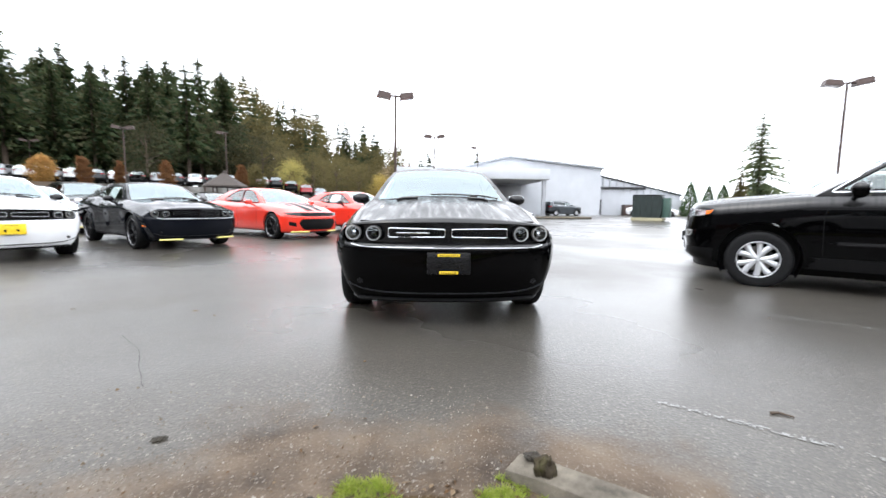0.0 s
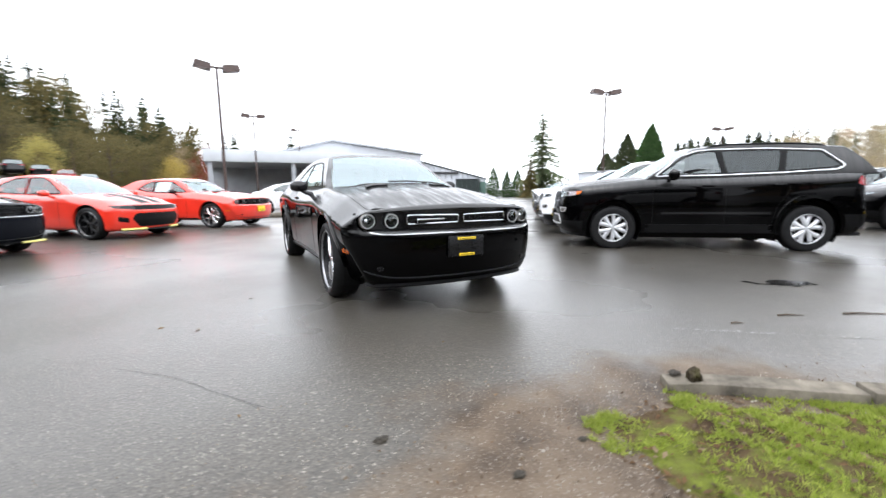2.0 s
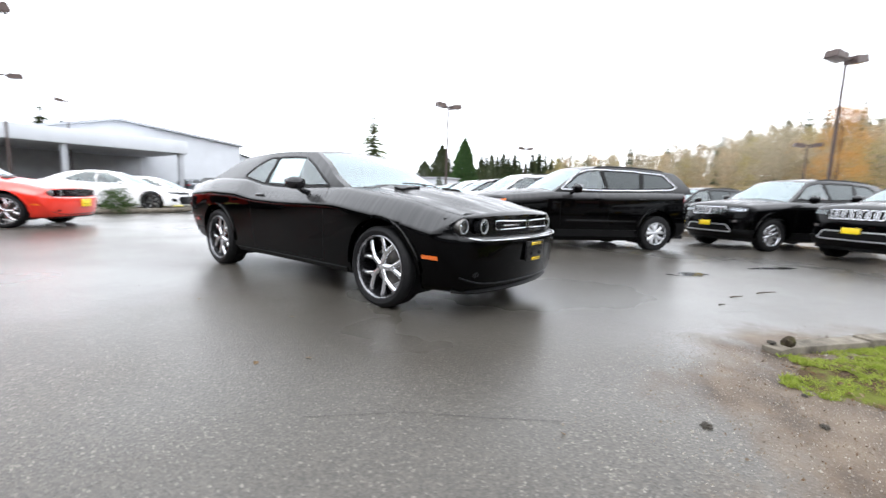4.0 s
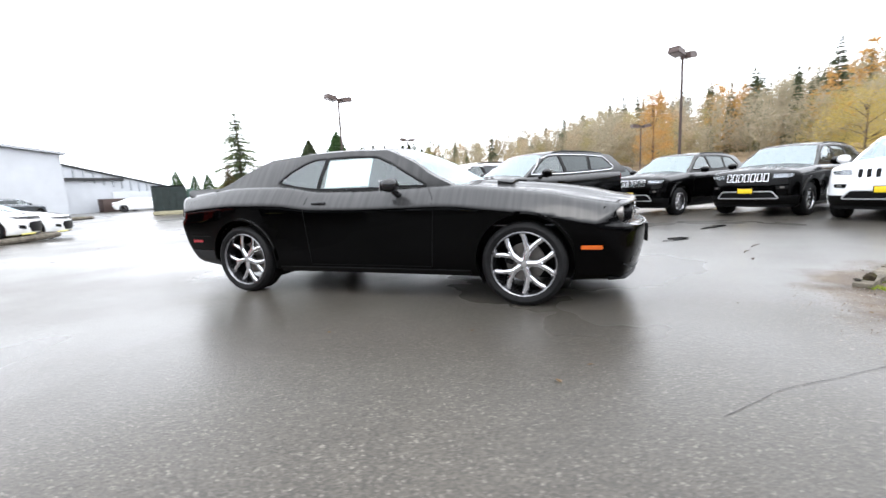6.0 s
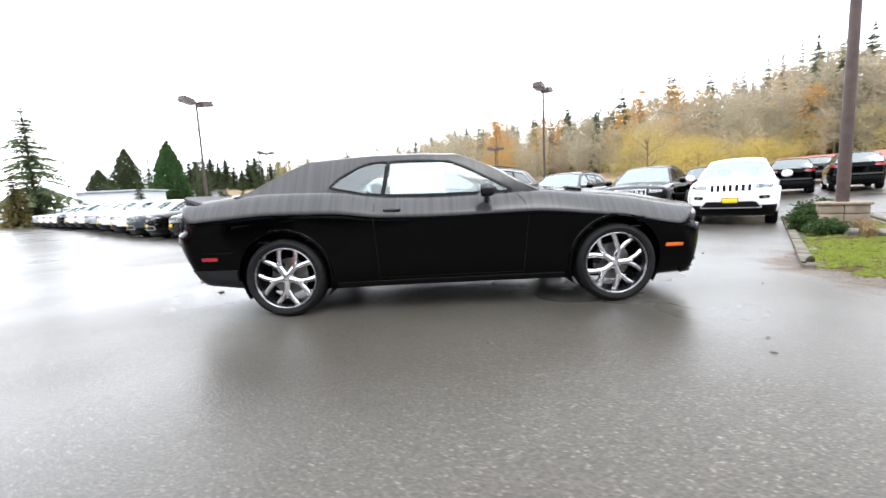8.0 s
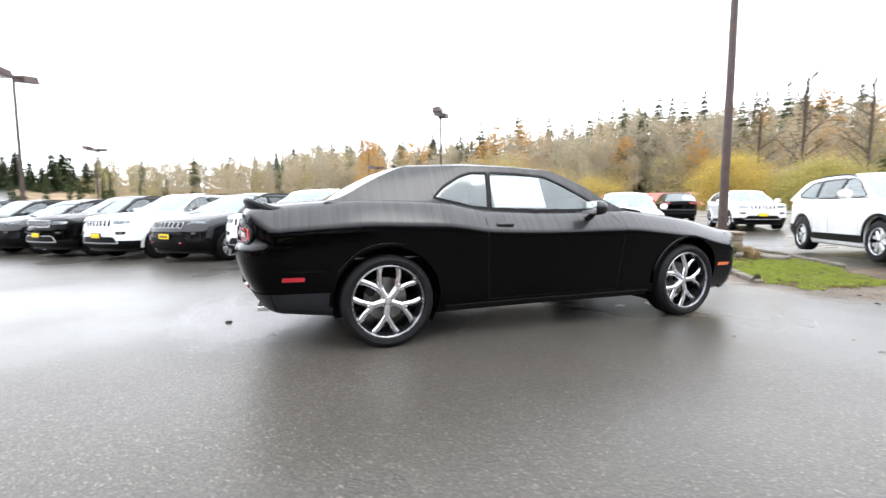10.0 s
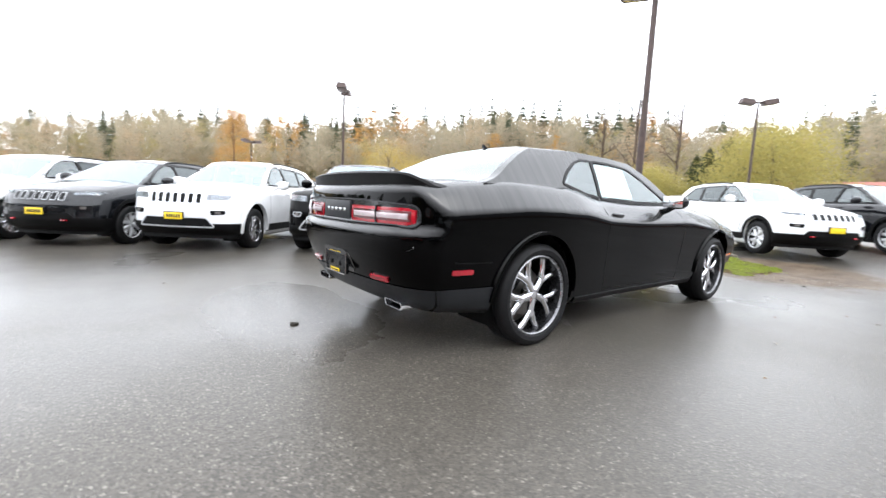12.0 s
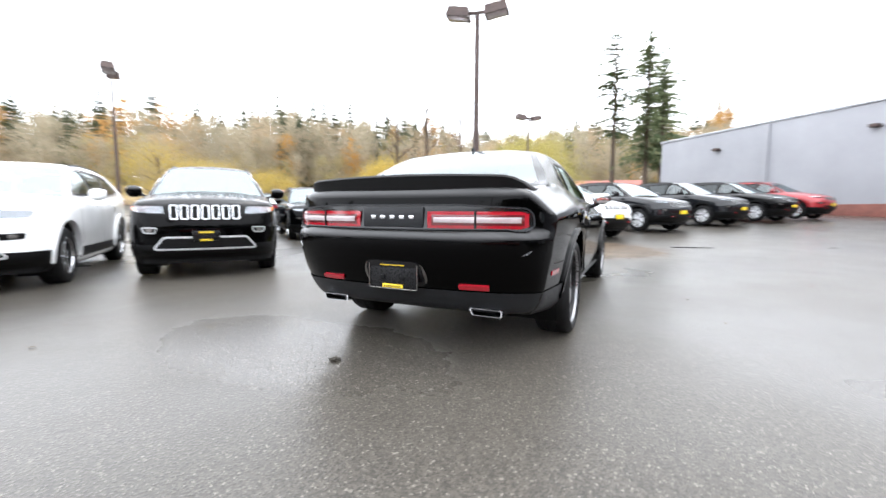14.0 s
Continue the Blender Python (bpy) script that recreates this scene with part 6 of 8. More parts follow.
def lifted(car, amount):
    """Raises the body above the wheels' middle little by little up to the belt line."""
    for o in car.children:
        if not o.name.startswith("wheel"):
            for v in o.data.vertices:
                v.co.z += amount * max(0.0, min(1.0, (v.co.z - 0.55) / 0.6))
            for q in o.children_recursive:
                for v in q.data.vertices:
                    v.co.z += amount * max(0.0, min(1.0, (v.co.z - 0.55) / 0.6))
    return car


def recolour(car, old, paint):
    """Gives a copied car its own paint."""
    for o in car.children_recursive:
        for s in o.material_slots:
            if s.material is old:
                s.link = "OBJECT"
                s.material = paint
    return car


HEAD_LEFT, HEAD_RIGHT = 51.5, -128.5
HIDDEN = ("wheel_nut", "brake_disc", "brake_caliper", "cabin_floor", "steering_wheel", "print_bar", "frame_print", "plate_clip", "wiper", "mirror_glass", "centre_cap", "wheel_housing", "projector", "mirror_arm", "grille_mesh", "window_trim", "slot_mesh")


FAR_HIDDEN = HIDDEN + ("door_seam", "bonnet_seam", "door_handle", "seat", "dashboard", "pillar_cover", "arch_trim", "tow_hook", "fog_recess", "fog_ring", "corner_lamp", "lamp_side", "bumper_trim", "sill_cladding", "grille_panel", "roof_rail", "side_intake", "bonnet_vent", "front_splitter", "door_moulding", "headlamp_lens")


def plain_copy(ob, m):
    """A copy of a car farther off, without the parts that cannot be told apart from there."""
    made = {}
    for o in (ob, *ob.children_recursive):
        kind = o.name.split(".")[0]
        if kind in (FAR_HIDDEN if m.translation.length > 22 else HIDDEN) and not (kind in ("window_trim", "slot_mesh") and ob in KEEP):
            continue
        if o.parent is not None and o.parent not in made:
            continue
        made[o] = o.copy()
        scene.collection.objects.link(made[o])
        made[o].parent = made.get(o.parent, o.parent)
        made[o].matrix_parent_inverse = o.matrix_parent_inverse
    made[ob].matrix_basis = m
    return made[ob]


KEEP = []


def parked(model, old, paint, label, spot, turn, group, name, ahead=0.0, z=None, near=False):
    """A copy of a model whose point 'ahead' metres before its middle stands at spot."""
    c, s = math.cos(radians(turn)), math.sin(radians(turn))
    x, y = spot[0] - s * ahead, spot[1] + c * ahead
    o = (copy_thing if near else plain_copy)(model, pose(x, y, ground_z(x, y) if z is None else z, 0, 0, turn))
    o.name = name
    tagged(o, label, "car", group)
    return recolour(o, old, paint) if old is not paint else o


# -- the row of muscle cars --
white_coupe = parked(black_coupe, BLACK_PAINT, WHITE_PAINT, "white two-door muscle coupe with a yellow dealer card", (-7.3, 1.7), HEAD_LEFT, "muscle car row", "white_coupe", 1.475, near=True)
grey_coupe = parked(black_coupe, BLACK_PAINT, GREY_PAINT, "dark grey two-door muscle coupe with black wheels", (-5.66, 4.01), HEAD_LEFT, "muscle car row", "grey_coupe", 1.475, near=True)
orange_coupe = parked(black_coupe, BLACK_PAINT, ORANGE_PAINT, "orange-red two-door muscle coupe parked by a lamp post", (-1.58, 8.94), HEAD_LEFT, "muscle car row", "orange_coupe", 1.475, near=True)
recolour(grey_coupe, DARK_CHROME, BLACK_ALLOY)
recolour(grey_coupe, CHROME, BLACK_ALLOY)
recolour(orange_coupe, CHROME, BLACK_ALLOY)
recolour(white_coupe, CHROME, LIP_METAL)
for q in list(grey_coupe.children):
    if q.name.startswith("number_plate") and q.bound_box[0][1] < 0:
        for c_ in (*q.children_recursive, q):
            bpy.data.objects.remove(c_)
for sgn in (-1, 1):
    bm = bmesh.new()
    tube(bm, [(sgn * x, -2.40 + 0.15 * (x / 0.8) ** 2.2 - 0.035, 0.222) for x in [0.34 + 0.05 * k for k in range(9)]], 0.018, 8)
    part("splitter_guard", bm, LIP_YELLOW, grey_coupe, "yellow shipping guard")
for o in (white_coupe, orange_coupe):
    for q in o.children:
        if q.name.startswith("number_plate") and q.bound_box[0][1] < 0:
            for s in q.material_slots:
                s.link, s.material = "OBJECT", YELLOW
sedan = build_car(SEDAN)
sedan.matrix_world = pose(-3.86 - math.sin(radians(HEAD_LEFT)) * 1.525, 6.85 + math.cos(radians(HEAD_LEFT)) * 1.525, 0, 0, 0, HEAD_LEFT)
tagged(sedan, group="muscle car row")

# -- the rows of wagons --
ROW = "wagon row"
wagon = suv("black_wagon", "black mid-size wagon with bright window trim and silver wheels", BLACK_PAINT, True, yellow=False)
hx, hy = -0.78, 0.62
front_mid = (4.218 + 0.8 * 0.62, -0.322 + 0.8 * 0.78)
wagon.matrix_world = pose(front_mid[0] - hx * 1.457, front_mid[1] - hy * 1.457, ground_z(5.85, 0.0), 0, 0, HEAD_RIGHT)
tagged(wagon, group=ROW)
plated = suv("white_wagon", "white mid-size wagon with chrome grille slots and yellow card", WHITE_PAINT, True, ring_metal=PLASTIC, wheel_metal=DARK_CHROME)
plated.matrix_world = pose(5.42 - hx * 2.4, 3.04 - hy * 2.4, ground_z(7.3, 1.6), 0, 0, HEAD_RIGHT)
tagged(plated, group=ROW)
dark = suv("charcoal_compact_wagon", "charcoal off-road compact wagon with red tow hooks", CHARCOAL_PAINT, False, hooks=True, ring_metal=PLASTIC, wheel_metal=ALLOY)
dark.matrix_world = pose(6.75 - hx * 2.3, 4.85 - hy * 2.3, ground_z(8.5, 3.4), 0, 0, HEAD_RIGHT)
tagged(dark, group=ROW)
KEEP += [plated, dark]
WW, CW = "white mid-size wagon with chrome grille slots and yellow card", "charcoal off-road compact wagon with red tow hooks"
parked(plated, WHITE_PAINT, WHITE_PAINT, WW, (8.25, 6.65), HEAD_RIGHT, ROW, "white_wagon", 2.4)
parked(plated, WHITE_PAINT, BLACK_PAINT, "black mid-size wagon in the middle of the row", (9.8, 8.5), HEAD_RIGHT, ROW, "black_wagon", 2.4)
parked(dark, CHARCOAL_PAINT, CHARCOAL_PAINT, CW, (11.4, 10.4), HEAD_RIGHT, ROW, "charcoal_compact_wagon", 2.3)
FAR_ROW = (("black", BLACK_PAINT), ("slate", BLUE_PAINT), ("white", WHITE_PAINT), ("white", WHITE_PAINT), ("silver", SILVER_PAINT), ("white", WHITE_PAINT), ("white", WHITE_PAINT), ("black", BLACK_PAINT), ("white", WHITE_PAINT), ("white", WHITE_PAINT), ("white", WHITE_PAINT), ("silver", SILVER_PAINT))
for k, (n, p) in enumerate(FAR_ROW):
    parked(plated, WHITE_PAINT, p, n + " mid-size wagon far along the row", (13.1 + 1.65 * k, 12.5 + 2.05 * k), HEAD_RIGHT, ROW, n + "_wagon", 2.4)
parked(plated, WHITE_PAINT, BLACK_PAINT, "black wagon with red tow hooks and yellow card", (8.42, -2.89), HEAD_RIGHT, "second wagon row", "black_wagon", 2.4)
parked(plated, WHITE_PAINT, BLACK_PAINT, "black mid-size wagon with chrome grille slots", (7.3, -5.3), HEAD_RIGHT, "second wagon row", "black_wagon", 2.4)
parked(plated, WHITE_PAINT, WHITE_PAINT, WW, (5.45, -6.9), HEAD_RIGHT, "second wagon row", "white_wagon", 2.4)
for p, n, spot in ((CHARCOAL_PAINT, "charcoal", (13.4, -8.2)), (BLACK_PAINT, "black", (11.7, -10.3)), (BLACK_PAINT, "black", (15.4, -16.7)), (BLACK_PAINT, "black", (13.95, -18.5)), (CHARCOAL_PAINT, "charcoal", (23.4, -25.3))):
    parked(plated, WHITE_PAINT, p, n + " wagon seen from its tail", spot, HEAD_LEFT, "third wagon row", n + "_wagon", -2.4)
parked(dark, CHARCOAL_PAINT, BLACK_PAINT, "black compact wagon behind the row", (12.4, -0.3), HEAD_RIGHT, "third wagon row", "black_compact_wagon", 2.3)
parked(dark, CHARCOAL_PAINT, SILVER_PAINT, "silver compact wagon behind the row", (14.0, 1.8), HEAD_RIGHT, "third wagon row", "silver_compact_wagon", 2.3)
for spot, p, n in (((-0.95, -7.5), WHITE_PAINT, "white"), ((-2.7, -10.3), CHARCOAL_PAINT, "charcoal"), ((-4.85, -13.3), CHARCOAL_PAINT, "charcoal"), ((-6.95, -15.8), BLACK_PAINT, "black"), ((-8.7, -17.6), RED_PAINT, "deep red")):
    parked(dark, CHARCOAL_PAINT, p, n + " compact wagon with a yellow dealer card", spot, HEAD_RIGHT, "compact wagon row", n.replace(" ", "_") + "_compact_wagon", 2.3)
parked(plated, WHITE_PAINT, WHITE_PAINT, "white wagon parked behind the grass island", (7.5, -15.5), HEAD_RIGHT, "compact wagon row", "white_wagon", 2.4)
# -- cars farther off --
parked(wagon, BLACK_PAINT, BLACK_PAINT, "black wagon standing behind the muscle cars", (-13.0, 11.2), HEAD_LEFT, "far parked cars", "black_wagon", 1.4)
far_spots = [((1.7, 15.9), WHITE_PAINT, 51), ((3.6, 17.9), WHITE_PAINT, 51), ((-12.5, 8.0), WHITE_PAINT, 51), ((-15.5, 12.0), RED_PAINT, 51), ((-10.5, 14.5), CHARCOAL_PAINT, 231),
             ((-7.5, 15.5), SILVER_PAINT, 231), ((-5.0, 18.0), BLACK_PAINT, 231), ((27.0, 44.0), WHITE_PAINT, 52), ((30.0, 47.0), WHITE_PAINT, 52)]
for (x, y), p, t in far_spots:
    n = {WHITE_PAINT: "white", GREY_PAINT: "dark grey", RED_PAINT: "deep red", CHARCOAL_PAINT: "charcoal", SILVER_PAINT: "silver", BLACK_PAINT: "black"}[p]
    parked(sedan, ORANGE_PAINT, p, n + " saloon car parked across the lot", (x, y), t, "far parked cars", n.replace(" ", "_") + "_saloon")
parked(wagon, BLACK_PAINT, BLUE_PAINT, "slate blue wagon parked before the warehouse", (16.5, 44.5), 108, "far parked cars", "blue_wagon")
rng = random.Random(4)
for k in range(20):
    x, y = 70 * math.sin(radians(-44 + 1.75 * k)), 70 * math.cos(radians(-44 + 1.75 * k)) - 5
    p, n = rng.choice([(WHITE_PAINT, "white"), (SILVER_PAINT, "silver"), (CHARCOAL_PAINT, "charcoal"), (RED_PAINT, "deep red"), (BLACK_PAINT, "black"), (WHITE_PAINT, "white")])
    if k < 18:
        parked(wagon, BLACK_PAINT, p, n + " wagon in a far row below the trees", (x, y), 200 + rng.uniform(-3, 3), "far row", n.replace(" ", "_") + "_wagon")

# ---- plants ----


def leaf_material(name, tones, rough=0.7):
    m, n, l, b = material(name)
    geo = n.new("ShaderNodeNewGeometry")
    ramp = n.new("ShaderNodeValToRGB")
    while len(ramp.color_ramp.elements) < len(tones):
        ramp.color_ramp.elements.new(0.5)
    for k, (e, c) in enumerate(zip(ramp.color_ramp.elements, tones)):
        e.position, e.color = k / max(1, len(tones) - 1), (*c, 1)
    l.new(geo.outputs["Random Per Island"], ramp.inputs[0])
    l.new(ramp.outputs[0], b.inputs["Base Color"])
    b.inputs["Roughness"].default_value = rough
    b.inputs["Specular IOR Level"].default_value = 0.2
    # leaves let part of the light through
    thin, both = n.new("ShaderNodeBsdfTranslucent"), n.new("ShaderNodeMixShader")
    both.inputs[0].default_value = 0.4
    l.new(ramp.outputs[0], thin.inputs["Color"])
    l.new(b.outputs[0], both.inputs[1])
    l.new(thin.outputs[0], both.inputs[2])
    l.new(both.outputs[0], n["Material Output"].inputs[0])
    return m


FIR = leaf_material("fir_needles", [(0.022, 0.038, 0.018), (0.045, 0.07, 0.03), (0.075, 0.092, 0.04), (0.09, 0.082, 0.045)])
# needles lightened: the wash of bright sky behind is put into their colour
SPRUCE = leaf_material("spruce_needles", [(0.075, 0.10, 0.055), (0.13, 0.165, 0.085), (0.21, 0.22, 0.12)])
THUJA = leaf_material("thuja_scales", [(0.04, 0.085, 0.03), (0.075, 0.135, 0.045)])
WILLOW = leaf_material("yellow_willow_leaves", [(0.36, 0.30, 0.09), (0.47, 0.40, 0.13), (0.30, 0.29, 0.11)])
ORANGE_LEAF = leaf_material("orange_leaves", [(0.45, 0.25, 0.08), (0.52, 0.32, 0.11), (0.38, 0.20, 0.07)])
# tan tones raised so that they carry the far slope's haze
TAN_LEAF = leaf_material("tan_twigs", [(0.42, 0.33, 0.23), (0.50, 0.39, 0.27), (0.34, 0.285, 0.20), (0.50, 0.36, 0.20)])
GOLD_LEAF = leaf_material("golden_leaves", [(0.46, 0.335, 0.085), (0.56, 0.425, 0.11), (0.36, 0.29, 0.10)])
RUST_LEAF = leaf_material("rust_leaves", [(0.19, 0.085, 0.035), (0.24, 0.12, 0.05), (0.13, 0.065, 0.035)])
OLIVE_LEAF = leaf_material("olive_leaves", [(0.095, 0.09, 0.04), (0.15, 0.125, 0.052), (0.20, 0.155, 0.06)])
DARK_LEAF = leaf_material("dark_olive_leaves", [(0.03, 0.04, 0.018), (0.055, 0.055, 0.028), (0.085, 0.07, 0.035)])
RED_LEAF = leaf_material("red_leaves", [(0.30, 0.03, 0.03), (0.22, 0.05, 0.03)])
SHRUB = leaf_material("shrub_leaves", [(0.03, 0.06, 0.02), (0.07, 0.11, 0.035)])
BARK = plain("bark", (0.085, 0.062, 0.045), 0.9, 0, 0.35, 5, 0, 0.6)


def raw(name, verts, faces, mat, parent=None, smooth=False):
    me = bpy.data.meshes.new(name)
    me.from_pydata(verts, [], faces)
    me.materials.append(mat)
    if smooth:
        me.shade_smooth()
    ob = new(name, me)
    ob.parent = parent
    return ob


def spray(vs, fs, p, d, length, width, r, droop=0.25, pieces=3):
    """A drooping branch of needle tufts from p along d."""
    side = Vector((-d.y, d.x, 0)).normalized()
    for k in range(pieces):
        t0 = (k + 0.15) / pieces
        c = p + d * length * t0 + Vector((0, 0, -droop * length * t0 * t0))
        e = p + d * length * min(1.05, t0 + 1.3 / pieces) + Vector((0, 0, -droop * length * (t0 + 0.8 / pieces) ** 2))
        w = width * (1 - 0.55 * t0) * r.uniform(0.7, 1.3)
        roll = r.uniform(-1.2, 1.2)
        wing = side * math.cos(roll) + Vector((0, 0, math.sin(roll)))
        sag = Vector((0, 0, -0.35 * w))
        i = len(vs)
        m = (c + e) / 2
        vs += [tuple(c), tuple(m + wing * w + sag), tuple(e), tuple(m - wing * w + sag)]
        fs.append((i, i + 1, i + 2, i + 3))


def conifer_mesh(h, spread, seed, whorls=26, arms=8, pieces=3, bare=0.1, thin=1.0, taper=0.85, rag=(0.6, 1.15), fat=0.008):
    r = random.Random(seed)
    vs, fs = [], []
    for w in range(whorls):
        t = bare + (1 - bare) * (w + r.uniform(-0.3, 0.3)) / whorls
        t = min(0.995, max(bare, t))
        reach = spread * (1 - t) ** taper * r.uniform(*rag) + 0.03 * spread
        for a in range(arms):
            if r.random() > thin:
                continue
            an = 2 * math.pi * (a + r.random()) / arms
            up = 0.35 * t - 0.12
            d = Vector((math.cos(an), math.sin(an), up)).normalized()
            spray(vs, fs, Vector((0, 0, h * t)), d, reach * r.uniform(0.65, 1.15), reach * 0.11 + fat * h, r, 0.28, pieces)
    for k in range(3):
        an = 2.1 * k
        i = len(vs)
        vs += [(0, 0, h), (0.005 * h * math.cos(an), 0.005 * h * math.sin(an), h * 0.94), (0, 0, h * 0.93)]
        fs.append((i, i + 1, i + 2))
    return vs, fs


def cypress_mesh(h, spread, seed, count, rag=0.12, low=0.0):
    """A full rounded cone of short rising sprays, set in lobes."""
    r = random.Random(seed)
    vs, fs = [], []
    for k in range(count):
        t = low + (1 - low) * (1 - r.random() ** 0.62)
        an = 2 * math.pi * r.random()
        lobe = 1 + rag * 2.2 * noise.noise(Vector((math.cos(an) * 1.7, math.sin(an) * 1.7, t * 7 + seed)))
        reach = spread * (1 - t ** 1.7) ** 0.9 * min(1.0, 0.72 + 2.6 * t) * lobe
        q = reach * (0.15 + 0.88 * r.random() ** 0.5)
        p = Vector((q * math.cos(an), q * math.sin(an), h * t * 0.97 + r.uniform(-0.02, 0.02) * h))
        d = Vector((math.cos(an) * 0.5 + r.gauss(0, 0.3), math.sin(an) * 0.5 + r.gauss(0, 0.3), 0.75 - 2 * rag + r.gauss(0, 0.25))).normalized()
        side = d.cross(Vector((r.gauss(0, 1), r.gauss(0, 1), r.gauss(0, 1)))).normalized()
        n = r.uniform(0.022, 0.045) * h
        w = n * 0.36
        i = len(vs)
        vs += [tuple(p), tuple(p + d * n * 0.5 + side * w), tuple(p + d * n), tuple(p + d * n * 0.5 - side * w)]
        fs.append((i, i + 1, i + 2, i + 3))
    return vs, fs


def leafy_mesh(h, spread, seed, clumps=60, per=16, leaf=0.3, hang=0.0, low=0.3, ragged=0.35):
    r = random.Random(seed)
    vs, fs, limbs = [], [], []
    for k in range(clumps):
        an, t = 2 * math.pi * r.random(), r.random()
        z = h * (low + (0.97 - low) * t)
        rr = spread * math.sin(math.pi * min(1, max(0.08, 0.22 + 0.72 * t))) ** 0.8 * (r.random() ** 0.45)
        c = Vector((rr * math.cos(an), rr * math.sin(an), z))
        c += Vector((r.uniform(-1, 1), r.uniform(-1, 1), r.uniform(-1, 1))) * ragged * spread * 0.4
        limbs.append(c)
        size = spread * r.uniform(0.10, 0.24)
        for q in range(per):
            o = c + Vector((r.gauss(0, 1), r.gauss(0, 1), r.gauss(0, 0.8))) * size
            if hang:
                o.z -= abs(r.gauss(0, 1)) * hang
            a, b = Vector((r.gauss(0, 1), r.gauss(0, 1), r.gauss(0, 1) - (2 if hang else 0))).normalized(), Vector((r.gauss(0, 1), r.gauss(0, 1), r.gauss(0, 1))).normalized()
            s = leaf * r.uniform(0.6, 1.4)
            i = len(vs)
            vs += [tuple(o - a * s), tuple(o + b * s * 0.45), tuple(o + a * s), tuple(o - b * s * 0.45)]
            fs.append((i, i + 1, i + 2, i + 3))
    return vs, fs, limbs


def bare_mesh(h, spread, seed, limbs=34, twigs=20, fine=0.0042):
    """A leafless tree: a stem, rising limbs and many thin twigs."""
    r = random.Random(seed)
    vs, fs = [], []

    def strip(p, q, w0, w1):
        d = (q - p).normalized()
        side = d.cross(Vector((r.gauss(0, 1), r.gauss(0, 1), r.gauss(0, 0.3)))).normalized()
        i = len(vs)
        vs.extend([tuple(p - side * w0), tuple(p + side * w0), tuple(q + side * w1), tuple(q - side * w1)])
        fs.append((i, i + 1, i + 2, i + 3))
    for k in range(3):
        strip(Vector((0, 0, 0)), Vector((r.uniform(-0.02, 0.02) * h, r.uniform(-0.02, 0.02) * h, 0.9 * h)), 0.011 * h, 0.002 * h)
    for k in range(limbs):
        t = 0.16 + 0.74 * (k + r.random()) / limbs
        an = r.uniform(0, 2 * math.pi)
        reach = spread * (0.35 + 0.65 * math.sin(math.pi * min(1.0, 0.15 + 0.85 * t))) * r.uniform(0.5, 1.1)
        p = Vector((0, 0, t * h * 0.86))
        q = p + Vector((math.cos(an) * reach, math.sin(an) * reach, (0.07 + 0.13 * r.random()) * h))
        strip(p, q, 0.0042 * h, 0.0012 * h)
        for j in range(twigs):
            u = 0.25 + 0.75 * r.random()
            o = p + (q - p) * u + Vector((r.gauss(0, 1), r.gauss(0, 1), r.gauss(0, 1))) * spread * 0.07
            d = Vector((math.cos(an) * 0.5 + r.gauss(0, 0.6), math.sin(an) * 0.5 + r.gauss(0, 0.6), 0.7 + r.gauss(0, 0.5))).normalized()
            strip(o, o + d * h * r.uniform(0.035, 0.10), fine * h * r.uniform(0.6, 1.4), 0.0008 * h)
    return vs, fs


def trunk_bm(h, base, limbs=(), top=0.85, seed=0):
    r = random.Random(seed)
    bm = bmesh.new()
    pts = [(0.04 * h * 0.2 * noise.noise(Vector((seed, k, 1))), 0.04 * h * 0.2 * noise.noise(Vector((seed, k, 5))), h * top * k / 5) for k in range(6)]
    tube(bm, pts, [base * (1 - 0.17 * k) for k in range(6)], 8)
    for c in limbs:
        z = max(0.15 * h, min(c.z * 0.72, h * top * 0.95))
        s = Vector((0, 0, z))
        tube(bm, [s, (s + c) / 2 + Vector((0, 0, 0.06 * h)) * r.uniform(0, 1), c], [base * 0.33, base * 0.2, base * 0.05], 5)
    return bm


def conifer(x, y, h, spread, seed, label, mat=FIR, name="fir_tree", group="", **kw):
    t = thing(name, label, "tree", pose(x, y, ground_z(x, y) - 0.1, 0, 0, seed * 37 % 360), group)
    part("trunk", trunk_bm(h, h * 0.014 + 0.06, (), 0.97, seed), BARK, t)
    raw("crown", *conifer_mesh(h, spread, seed, **kw), mat, t)
    return t


def leafy(x, y, h, spread, seed, label, mat, name, **kw):
    t = thing(name, label, "tree", pose(x, y, ground_z(x, y) - 0.1, 0, 0, seed * 53 % 360))
    vs, fs, limbs = leafy_mesh(h, spread, seed, **kw)
    part("trunk", trunk_bm(h, h * 0.016 + 0.05, limbs[::max(7, len(limbs) // 14)], 0.8, seed), BARK, t)
    raw("crown", vs, fs, mat, t)
    return t


# dark firs beyond the muscle cars
fir_a = conifer(-37.7, 75.3, 21.5, 7.2, 1, "tall dark green fir with a dense crown", whorls=56, arms=13, pieces=5, bare=0.05, taper=0.7)
fir_b = conifer(-48.0, 76.0, 23.5, 6.6, 2, "tall dark green fir in the grove", whorls=54, arms=12, pieces=5, bare=0.14, thin=0.85, rag=(0.4, 1.25), taper=0.7)
fir_c = conifer(-62.0, 70.0, 23.5, 5.6, 3, "tall dark green fir with a ragged crown", whorls=50, arms=11, pieces=5, bare=0.25, thin=0.75, rag=(0.3, 1.3), taper=0.65)
rg = random.Random(12)
spots = []
for k in range(70):
    a = radians(rg.uniform(-50, -25.0))
    d = rg.uniform(76, 116)
    spots.append((d * math.sin(a), d * math.cos(a) - 5))
